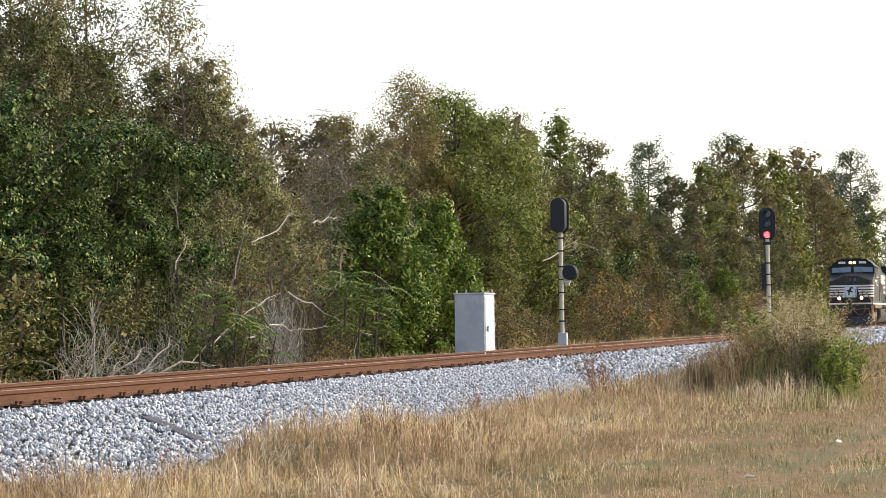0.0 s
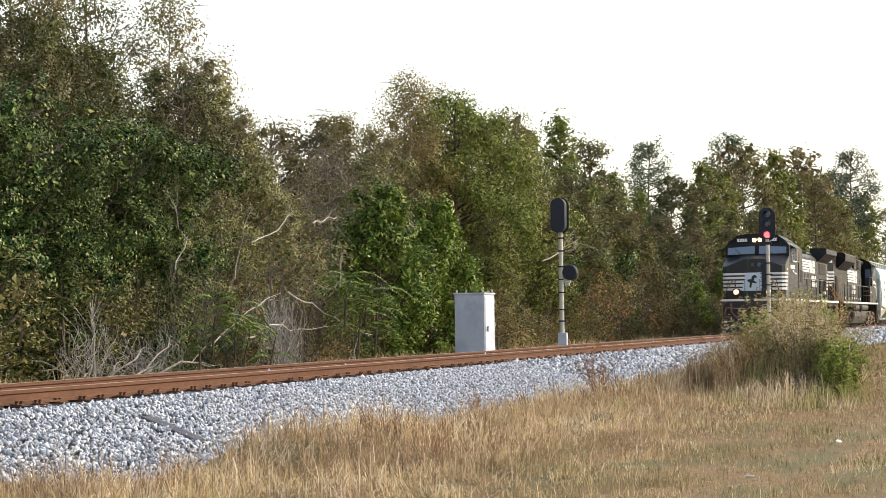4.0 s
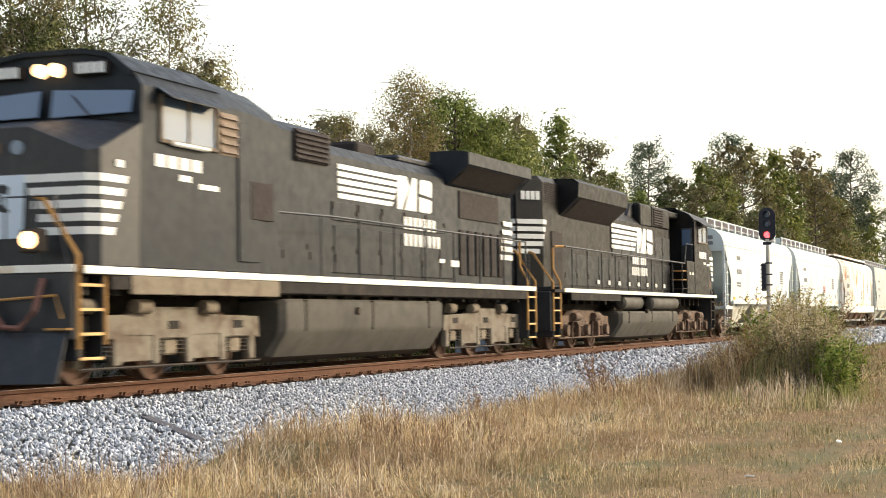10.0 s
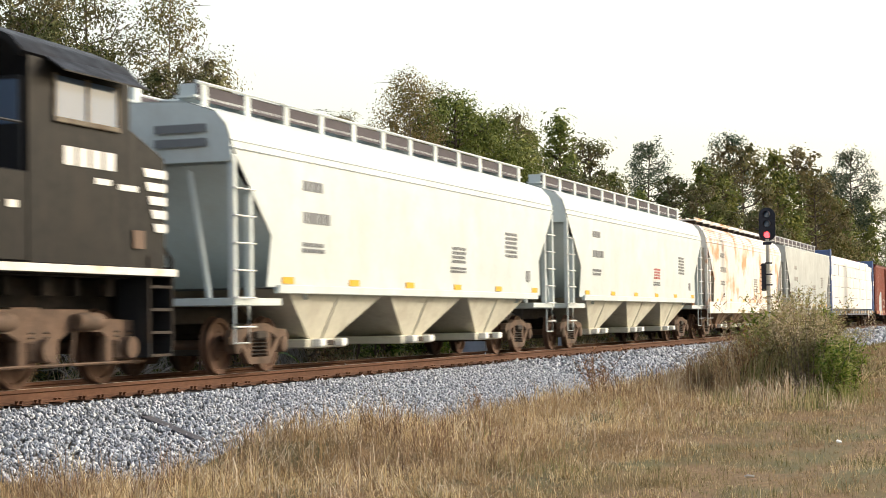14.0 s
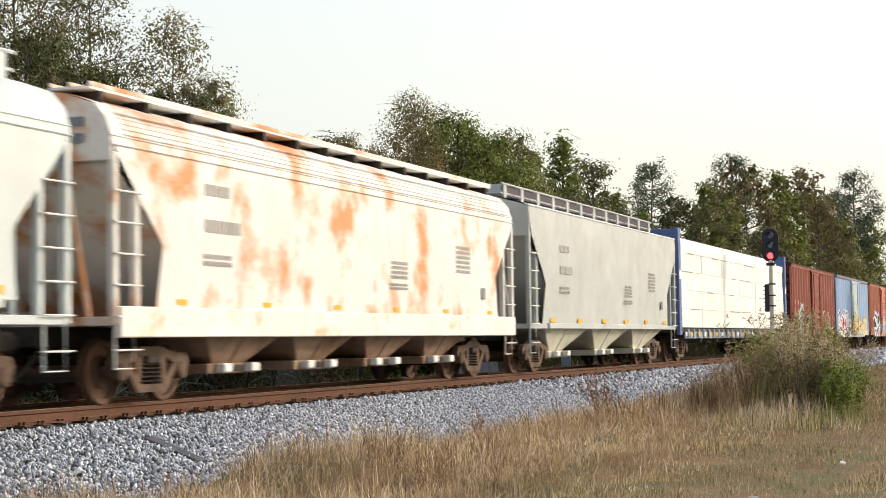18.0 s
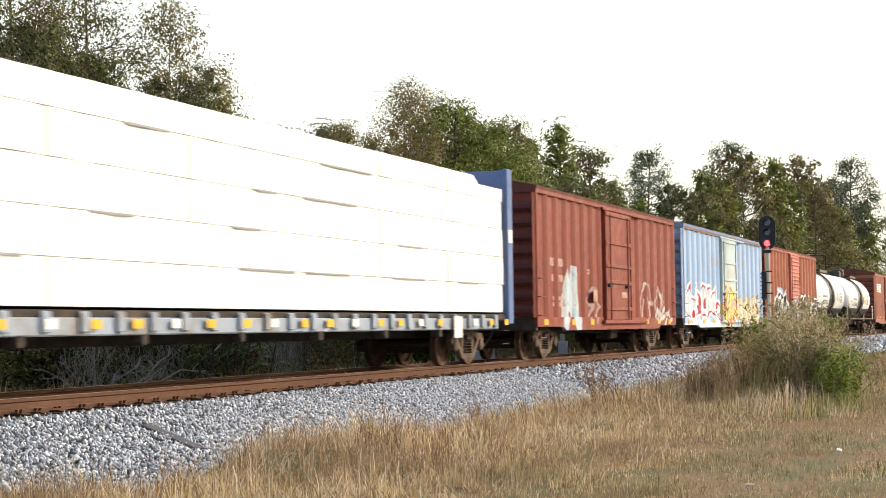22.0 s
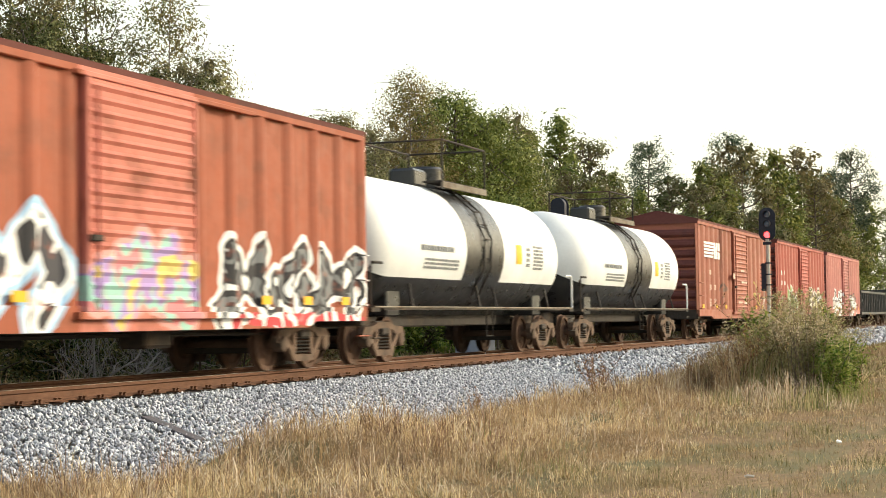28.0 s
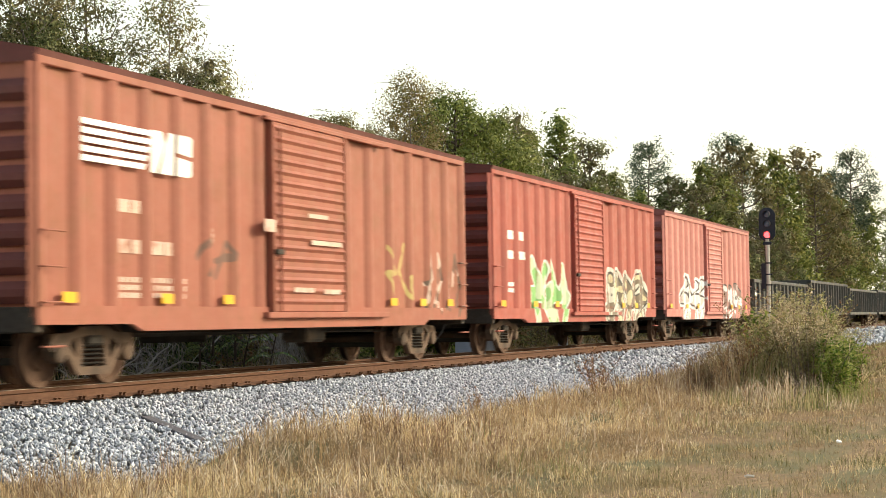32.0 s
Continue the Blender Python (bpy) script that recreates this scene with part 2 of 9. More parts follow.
def make_ground_material():
    m = surface("verge_soil", (0.215, 0.14, 0.074), 0.95, 0, 0.45, 14, 0.8, stain=(0.13, 0.118, 0.055), stain_at=(0.44, 0.58), stain_scale=1.1, stretch=(0.4, 1, 1))
    # near-black ground under the track bed: shade between the stones is painted in
    nt = m.node_tree
    bsdf = nt.nodes["Principled BSDF"]
    old = bsdf.inputs["Base Color"].links[0].from_socket
    co, sep, ab, le = (nt.nodes.new("ShaderNode" + k) for k in ("TexCoord", "SeparateXYZ", "Math", "Math"))
    ab.operation, le.operation, le.inputs[1].default_value = "ABSOLUTE", "LESS_THAN", 4.3
    nt.links.new(co.outputs["Object"], sep.inputs[0])
    nt.links.new(sep.outputs["Y"], ab.inputs[0])
    nt.links.new(ab.outputs[0], le.inputs[0])
    nt.links.new(mix(nt, le.outputs[0], old, (0.035, 0.035, 0.038)), bsdf.inputs["Base Color"])
    return m


M_GROUND = make_ground_material()


def make_rails():
    prof = ((-0.075, -0.186), (0.075, -0.186), (0.075, -0.172), (0.02, -0.155), (0.009, -0.14), (0.009, -0.06), (0.036, -0.045), (0.037, -0.006), (0.030, -0.001), (-0.030, -0.001), (-0.037, -0.006), (-0.036, -0.045), (-0.009, -0.06), (-0.009, -0.14), (-0.02, -0.155), (-0.075, -0.172))
    for y, say in ((-0.755, "near"), (0.755, "far")):
        rail = thing("rail", "rusty brown steel rail with a worn bright top", "rail", "rails of the track")
        rail.location = (0, y, 0)
        xs = [-60, 0] + [12 + 1.5 * k for k in range(40)] + [80, 110, 160, 260, 500]
        rings = []
        for k, x in enumerate(xs):
            dy, dz = 0.006 * math.sin(x * 0.31), 0.006 * math.sin(x * 0.23 + y)
            rings.append([(x, u + dy, w + dz) for u, w in prof])
        part("rail_body", G().loft(rings), M_RAIL, rail)
        top = [[(x, u + 0.006 * math.sin(x * 0.31), w + 0.006 * math.sin(x * 0.23 + y)) for u, w in ((-0.028, 0.0), (0.028, 0.0), (0.028, 0.003), (-0.028, 0.003))] for x in xs]
        part("running_surface", G().loft(top), M_RAILTOP, rail, "polished steel running surface")


make_ground()
make_rails()

rng = np.random.default_rng(7)


def stones(name, n, xr, yr, size, zfun, material, seed):
    """Crushed stones, each a squashed and jittered octahedron-like lump."""
    r = np.random.default_rng(seed)
    base = np.array([(1, 0, 0), (-1, 0, 0), (0, 1, 0), (0, -1, 0), (0, 0, 1), (0, 0, -1)], float)
    tri = np.array([(0, 2, 4), (2, 1, 4), (1, 3, 4), (3, 0, 4), (2, 0, 5), (1, 2, 5), (3, 1, 5), (0, 3, 5)])
    x = r.uniform(*xr, n)
    y = r.uniform(*yr, n)
    z = zfun(x, y) + r.uniform(-0.6, 0.7, n) * size
    s = size * r.uniform(0.5, 1.3, n)[:, None, None]
    shape = base[None] * r.uniform(0.6, 1.3, (n, 6, 1)) + r.normal(size=(n, 6, 3)) * 0.2
    shape = shape * r.uniform(0.6, 1.2, (n, 1, 3))
    a = r.uniform(0, 2 * math.pi, (n, 3))
    c, sn = np.cos(a), np.sin(a)
    Rz = np.zeros((n, 3, 3)); Rx = np.zeros((n, 3, 3))
    Rz[:, 0, 0], Rz[:, 0, 1], Rz[:, 1, 0], Rz[:, 1, 1], Rz[:, 2, 2] = c[:, 0], -sn[:, 0], sn[:, 0], c[:, 0], 1
    Rx[:, 1, 1], Rx[:, 1, 2], Rx[:, 2, 1], Rx[:, 2, 2], Rx[:, 0, 0] = c[:, 1], -sn[:, 1], sn[:, 1], c[:, 1], 1
    v = (shape * s) @ (Rz @ Rx).transpose(0, 2, 1) + np.stack([x, y, z], -1)[:, None]
    q = tri[None] + (np.arange(n) * 6)[:, None, None]
    return soup(name, v.reshape(-1, 3), q.reshape(-1, 3), material)


def ballast_z(x, y):
    a = np.abs(y)
    return np.interp(a, (0, 0.7, 0.8, 1.12, 1.3, 1.7, 4.3, 5.0), (-0.22, -0.22, -0.27, -0.27, -0.22, -0.25, -0.74, -0.86))


def make_ballast_material():
    m = bpy.data.materials.new("crushed_stone")
    m.use_nodes = True
    nt = m.node_tree
    b = nt.nodes["Principled BSDF"]
    geo = nt.nodes.new("ShaderNodeNewGeometry")
    col = ramp(nt, geo.outputs["Random Per Island"], ((0.0, (0.12, 0.13, 0.15)), (0.3, (0.36, 0.385, 0.43)), (0.7, (0.62, 0.65, 0.70)), (1.0, (0.88, 0.895, 0.92))))
    col = mix(nt, 0.3, col, ramp(nt, noise_tex(nt, 30, 4), ((0.3, (0.2, 0.21, 0.235)), (0.7, (0.5, 0.515, 0.55)))))
    nt.links.new(col, b.inputs["Base Color"])
    b.inputs["Roughness"].default_value = 0.85
    b.inputs["Specular IOR Level"].default_value = 0.1
    return m


M_STONE = make_ballast_material()
solid("ballast", stones("ballast", 38000, (14, 38), (-4.6, -0.85), 0.0315, ballast_z, M_STONE, 3), None, "bed of pale blue-grey crushed stone ballast", "ballast", kind="stuff")
solid("ballast", stones("ballast", 14000, (38, 80), (-4.6, -0.85), 0.058, ballast_z, M_STONE, 4), None, "bed of pale blue-grey crushed stone ballast", "ballast", kind="stuff")
solid("ballast", stones("ballast", 3500, (80, 230), (-4.4, -0.85), 0.16, ballast_z, M_STONE, 5), None, "bed of pale blue-grey crushed stone ballast", "ballast", kind="stuff")
solid("ballast", stones("ballast", 2500, (14, 60), (0.85, 2.6), 0.08, ballast_z, M_STONE, 6), None, "bed of pale blue-grey crushed stone ballast", "ballast", kind="stuff")
solid("ballast", stones("ballast", 2500, (14, 110), (-0.7, 0.7), 0.09, ballast_z, M_STONE, 8), None, "bed of pale blue-grey crushed stone ballast", "ballast", kind="stuff")


def make_ties():
    """Creosoted ties with tie plates, each its own, in the stretch that is seen; the rest lies under the stones."""
    r = random.Random(2)
    tie = G().box(-0.115, 0.115, -1.3, 1.3, -0.38, -0.198, 0.012).mesh("tie", M_TIE)
    plate = G().box(-0.1, 0.1, -0.19, 0.19, 0, 0.016)
    for s in (-1, 1):
        for q in (-0.05, 0.05):
            plate.box(q - 0.012, q + 0.012, s * 0.085 - 0.015, s * 0.085 + 0.02, 0.01, 0.05)
            plate.box(q - 0.018, q + 0.018, s * 0.085 - 0.03, s * 0.085 + 0.02, 0.045, 0.06)
    plate = plate.mesh("tie_plate", M_RAIL)
    for k in range(150):
        t = new("railway_tie", tie)
        t.matrix_basis = pose(13 + 0.52 * k + r.uniform(-0.03, 0.03), r.uniform(-0.06, 0.06), r.uniform(-0.012, 0.006), 0, 0, r.uniform(-1.2, 1.2))
        tagged(t, "dark creosoted wooden railway tie in ballast", "railway tie", "ties of the track")
        for s in (-1, 1):
            part("tie_plate", plate, None, t, at=pose(0, s * 0.755, -0.2))


make_ties()


# ---- plants ----
def leaf_quads(centres, length, width, r, up=0.4, out=None, stray=1.0):
    """Bent diamond leaves at the centres; up: how far they face the sky; out: directions they lean to; stray: how much each leaf turns its own way."""
    n = len(centres)
    nrm = r.normal(size=(n, 3)) * stray
    nrm[:, 2] = np.abs(nrm[:, 2]) + up
    if out is not None:
        nrm += out
    nrm /= np.linalg.norm(nrm, axis=1, keepdims=True)
    d = r.normal(size=(n, 3))
    d -= nrm * (d * nrm).sum(1, keepdims=True)
    d /= np.linalg.norm(d, axis=1, keepdims=True)
    w = np.cross(nrm, d)
    L = (length * r.uniform(0.6, 1.25, n))[:, None]
    W = (width * r.uniform(0.6, 1.2, n))[:, None]
    v = np.stack([centres - d * L / 2, centres + w * W / 2 - nrm * W * 0.15, centres + d * L / 2, centres - w * W / 2 - nrm * W * 0.15], 1)
    return v.reshape(-1, 3), np.arange(4 * n).reshape(-1, 4)


def crown_points(clumps, n, r, hollow=0.8, sprig=0.0):
    """Points in the outer shells of ball-like clumps (x, y, z, radius, flatness), and the way out of each."""
    c = np.array(clumps)
    total, n = n, (max(1, n // 28) if sprig else n)
    wgt = c[:, 3] ** 2
    k = r.choice(len(c), n, p=wgt / wgt.sum())
    d = r.normal(size=(n, 3))
    d /= np.linalg.norm(d, axis=1, keepdims=True)
    rad = c[k, 3] * (hollow + (1 - hollow) * r.uniform(0, 1, n) ** 0.6) * (1 + 0.4 * np.sin(d[:, 0] * 6 + k) * np.sin(d[:, 2] * 5 + 2 * k) + 0.06 * r.normal(size=n))
    p = c[k, :3] + d * rad[:, None] * np.stack([np.ones(n), np.ones(n), c[k, 4]], -1)
    if sprig:  # leaves sit in small sprays with gaps between
        j = r.integers(0, n, total)
        off = np.clip(r.normal(size=(total, 3)), -1.7, 1.7) * sprig * r.uniform(0.6, 1.4, n)[j][:, None]
        p, d = p[j] + off, d[j] + 0.3 * off / sprig + (r.normal(size=(n, 3)) * 0.45)[j]
    return p, d


def limbs(g, r, height, trunk_r, clumps, lean=(0, 0), n=6):
    """A tapered, bent trunk and a limb to each clump."""
    top = Vector((lean[0], lean[1], height))
    def on(t):
        return Vector((lean[0] * t * t + 0.06 * height * math.sin(3 * t) * 0.3, lean[1] * t * t, height * t))
    g.tube([on(t / 7) for t in range(8)], [trunk_r * (1.25 if t == 0 else 1 - 0.115 * t) for t in range(8)], n)
    for c in clumps:
        p = Vector(c[:3])
        t = min(0.95, max(0.15, (p.z - 0.35 * (p - top).to_2d().length - 0.2 * c[3]) / height))
        a = on(t)
        mid = a.lerp(p, 0.5) + Vector((r.normal() * 0.1, r.normal() * 0.1, -0.08 * (p - a).length))
        g.tube([a, mid, p + Vector((0, 0, 0.5 * c[3]))], [trunk_r * 0.45 * (1 - 0.5 * t), trunk_r * 0.28, trunk_r * 0.08], 4)
        for _ in range(1):
            q = p + Vector(r.normal(size=3)) * c[3] * 0.6
            g.tube([mid.lerp(p, 0.6), q], [trunk_r * 0.15, trunk_r * 0.05], 3)


def plant(name, label, category, seed, height, spread, n, leaf, material, base=0.25, shape="round", flat=0.8, clump=0.34, count=16, bark=None, trunk=0.14, up=0.4, twigs=0, group="", sprig=0.0, core=0.07):
    """One tree or bush: trunk with limbs, and a crown of many small leaves in clumps."""
    r = np.random.default_rng(seed)
    clumps = []
    for k in range(count):
        t = (k + 0.5) / count
        z = base + (1 - base) * t
        if shape == "round":
            w = math.sin(math.pi * min(1, max(0.08, 0.12 + 0.86 * t))) ** 0.6
        elif shape == "cone":
            w = 1.05 - 0.95 * t
        elif shape == "top":
            w = 0.5 + 0.5 * math.sin(math.pi * t)
        else:
            w = 1.0 - 0.35 * t
        a = k * 2.4 + r.uniform(-0.5, 0.5)
        rad = spread * w * r.uniform(0.35, 0.8)
        clumps.append((rad * math.cos(a), rad * math.sin(a), height * (z - 0.06) , spread * clump * r.uniform(0.7, 1.3) * (0.65 + 0.35 * w), flat))
    tree = thing(name, label, category, group)
    g = G()
    limbs(g, r, height * 0.9, trunk, clumps)
    for _ in range(twigs):
        c = clumps[r.integers(len(clumps))]
        p = Vector(c[:3]) + Vector(r.normal(size=3)) * c[3] * 0.5
        q = p + Vector((r.normal() * 0.35, r.normal() * 0.35, abs(r.normal()) * 0.35)) * c[3] * 1.5
        g.tube([p, p.lerp(q, 0.5) + Vector(r.normal(size=3)) * 0.05, q], [0.014, 0.009, 0.004], 3)
    tagged(part("trunk", g, bark or M_BARK, tree), kind="stuff" if height < 3 else "")
    p, d = crown_points(clumps, n, r, sprig=sprig)
    keep = p[:, 2] > 0.05
    v, q = leaf_quads(p[keep], leaf[0], leaf[1], r, up, d[keep] * 1.5, 0.55)
    # the crowded inside of each clump, which closes the crown behind its outer leaves
    c = np.array(clumps)[r.choice(len(clumps), int(n * core))]
    out = r.normal(size=(len(c), 3))
    out /= np.linalg.norm(out, axis=1, keepdims=True)
    inner = c[:, :3] + out * (c[:, 3] * r.uniform(0.15, 0.58, len(c)))[:, None] * np.stack([np.ones(len(c)), np.ones(len(c)), c[:, 4]], -1)
    v2, q2 = leaf_quads(inner[inner[:, 2] > 0.1], leaf[0] * 2.1, leaf[1] * 2.3, r, up, out[inner[:, 2] > 0.1] * 1.5)
    v, q = np.concatenate([v, v2]), np.concatenate([q, q2 + len(v)])
    part("crown", soup("crown", v, q, material), None, tree)
    return tree


# darkest and palest tones paint in the gaps' shade and the leaves' glints
L_DARK = leafy("glint_toned_dark_leaves", ((0.006, 0.016, 0.0055), (0.012, 0.030, 0.009), (0.022, 0.052, 0.015), (0.038, 0.082, 0.022), (0.065, 0.12, 0.032), (0.11, 0.17, 0.046), (0.19, 0.25, 0.075), (0.36, 0.39, 0.15)), 0.08, 0.34, patch=(0.065, 0.080, 0.026), spec=0.06, vary=0.3)
L_OLIVE = leafy("olive_leaves", ((0.108, 0.119, 0.0475), (0.162, 0.178, 0.0691), (0.216, 0.232, 0.0918), (0.292, 0.281, 0.119), (0.432, 0.4, 0.205)), 0.12, 0.5, patch=(0.26, 0.21, 0.12), vary=0.35)
L_MID = leafy("green_leaves", ((0.055, 0.078, 0.024), (0.098, 0.130, 0.037), (0.155, 0.190, 0.052), (0.225, 0.255, 0.072), (0.37, 0.38, 0.13)), 0.2, 0.42, patch=(0.172, 0.19, 0.052), vary=0.4)
L_BRIGHT = leafy("bright_leaves", ((0.0455, 0.0901, 0.0165), (0.091, 0.154, 0.0255), (0.156, 0.233, 0.0375), (0.338, 0.382, 0.0975)), 0.14, 0.36, spec=0.08, vary=0.3)
L_BROWN = leafy("autumn_leaves", ((0.0975, 0.0728, 0.0442), (0.15, 0.114, 0.065), (0.221, 0.163, 0.0884), (0.305, 0.169, 0.0975), (0.286, 0.273, 0.117), (0.169, 0.208, 0.0715)), 0.12, 0.6, vary=0.8)
L_PINE = leafy("pine_needles", ((0.04, 0.065, 0.0448), (0.085, 0.12, 0.0812), (0.17, 0.205, 0.14)), 0.15, 0.5, vary=0.3)
L_FAR = leafy("far_leaves", ((0.0628, 0.0776, 0.0311), (0.0924, 0.111, 0.0429), (0.126, 0.141, 0.0554), (0.163, 0.159, 0.0702), (0.237, 0.237, 0.118)), 0.15, 0.6, patch=(0.181, 0.139, 0.084), vary=0.9)
L_KHAKI = leafy("khaki_leaves", ((0.045, 0.058, 0.025), (0.075, 0.093, 0.038), (0.115, 0.132, 0.054), (0.165, 0.172, 0.073), (0.26, 0.25, 0.12)), 0.1, 0.5, patch=(0.14, 0.105, 0.062), vary=0.3)
L_BRUSH = leafy("brush_leaves", ((0.035, 0.055, 0.018), (0.07, 0.095, 0.03), (0.12, 0.14, 0.045), (0.20, 0.20, 0.075), (0.34, 0.32, 0.14)), 0.12, 0.45, patch=(0.15, 0.12, 0.06), vary=0.5)
L_GOLDEN = leafy("golden_green_leaves", ((0.09, 0.095, 0.035), (0.16, 0.155, 0.055), (0.24, 0.21, 0.075), (0.34, 0.27, 0.11), (0.22, 0.25, 0.09)), 0.2, 0.5, patch=(0.30, 0.20, 0.09), vary=0.4)
# near-black: the shade inside the woods is put into the leaf colour
L_SHADE = leafy("shade_painted_leaves", ((0.012, 0.02, 0.008), (0.025, 0.038, 0.014), (0.05, 0.065, 0.024)), 0.05, 0.6)
M_STALK = surface("weed_stalks", (0.17, 0.11, 0.07), 0.95, 0, 0.3, 18, 0.2)
M_TWIG = surface("grey_twigs", (0.20, 0.165, 0.14), 0.95, 0, 0.3, 18, 0.3, stain=(0.12, 0.10, 0.095))
L_WEED = leafy("weed_leaves", ((0.09, 0.10, 0.035), (0.17, 0.175, 0.065), (0.27, 0.26, 0.11), (0.42, 0.36, 0.19)), 0.25, 0.55, patch=(0.26, 0.18, 0.11), vary=0.5)
L_DRY = leafy("dry_weed_leaves", ((0.12, 0.0602, 0.0369), (0.22, 0.116, 0.0697), (0.33, 0.189, 0.115), (0.26, 0.206, 0.0574), (0.44, 0.284, 0.164)), 0.3, 0.6, vary=0.5)
L_FRESH = leafy("fresh_weed_leaves", ((0.0552, 0.106, 0.018), (0.12, 0.185, 0.0315), (0.221, 0.273, 0.054), (0.35, 0.361, 0.108)), 0.3, 0.5)
L_PLUME = leafy("pale_seed_heads", ((0.36, 0.28, 0.17), (0.48, 0.38, 0.24), (0.60, 0.51, 0.36)), 0.4, 0.8)

L_PLUMEGREEN = leafy("yellow_green_plumes", ((0.16, 0.17, 0.06), (0.30, 0.29, 0.11), (0.44, 0.40, 0.18), (0.55, 0.49, 0.27)), 0.3, 0.7)

KINDS = {}


def stem_weed(name, label, category, seed, height, stems, spread, leaf, n, material, tip=0.0, branch=0, group=""):
    """A weed of upright stems that part from one root, leaves along them, side twigs and loose seed heads at the tips."""
    r = np.random.default_rng(seed)
    weed = thing(name, label, category, group)
    g, pts, out, heads = G(), [], [], []
    for _ in range(stems):
        a, lean, h = r.uniform(0, 2 * math.pi), abs(r.normal()) * spread, height * r.uniform(0.55, 1.05)
        d = np.array((math.cos(a), math.sin(a), 0))
        foot = d * r.uniform(0.02, 0.4) * spread
        along = lambda t: foot + d * lean * t ** 1.6 + np.array((0.02 * math.sin(7 * t + a), 0.02 * math.cos(5 * t + a), h * t))
        g.tube([along(t) for t in (0, 0.35, 0.7, 1.0)], [0.007, 0.006, 0.004, 0.002], 3)
        for _ in range(branch):
            t, b = r.uniform(0.3, 0.95), r.uniform(0, 2 * math.pi)
            ln = 0.22 * h * r.uniform(0.5, 1.3)
            p = along(t)
            q = p + np.array((math.cos(b), math.sin(b), 0.9)) * ln * 0.7
            g.tube([p, q], [0.003, 0.0015], 3)
            pts += [p + (q - p) * u + r.normal(size=3) * 0.012 for u in r.uniform(0.3, 1.05, 5)]
            out += [d] * 5
        for t in r.uniform(0.18, 1.0, n):
            b = r.uniform(0, 2 * math.pi)
            e = np.array((math.cos(b), math.sin(b), 0.2))
            pts.append(along(t) + e * leaf[0] * 0.55 * r.uniform(0.4, 1.2))
            out.append(e)
        if r.uniform() < tip:
            heads.append(along(0.97) + r.normal(size=(36, 3)) * np.array((0.028, 0.028, 0.075)))
    tagged(part("stem", g, M_STALK, weed), kind="stuff")
    v, q = leaf_quads(np.array(pts), leaf[0], leaf[1], r, 0.3, np.array(out) * 0.4)
    tagged(part("leaves", soup("leaves", v, q, material), None, weed), kind="stuff")
    if heads:
        v, q = leaf_quads(np.concatenate(heads), 0.035, 0.014, r, 0.2)
        tagged(part("seed_head", soup("seed_head", v, q, L_PLUME if tip < 0.9 else L_PLUMEGREEN), None, weed, "loose seed plume"), kind="stuff")
    return weed


def grow(kind, x, y, size=1.0, turn=0.0, wide=1.0):
    """Sets a plant of a kind on the ground; the first one is built, the others share its meshes."""
    z = float(ground_z(np.array(x), np.array(y)))
    m = pose(x, y, z - 0.05, 0, 0, turn) @ Matrix.Diagonal((size * wide, size * wide, size, 1))
    if kind not in KINDS:
        name, label, category, args = SPECIES[kind]
        KINDS[kind] = (stem_weed if "stems" in args else plant)(name, label, category, group="weeds of the verge" if "weed" in kind else "trees along the track", **args)
        KINDS[kind].matrix_basis = m
        return KINDS[kind]
    return clone(KINDS[kind], m)


def clone(ob, m):
    keep = ob.matrix_basis.copy()
    ob.scale = (1, 1, 1)
    made = copy_thing(ob, m)
    ob.matrix_basis = keep
    return made


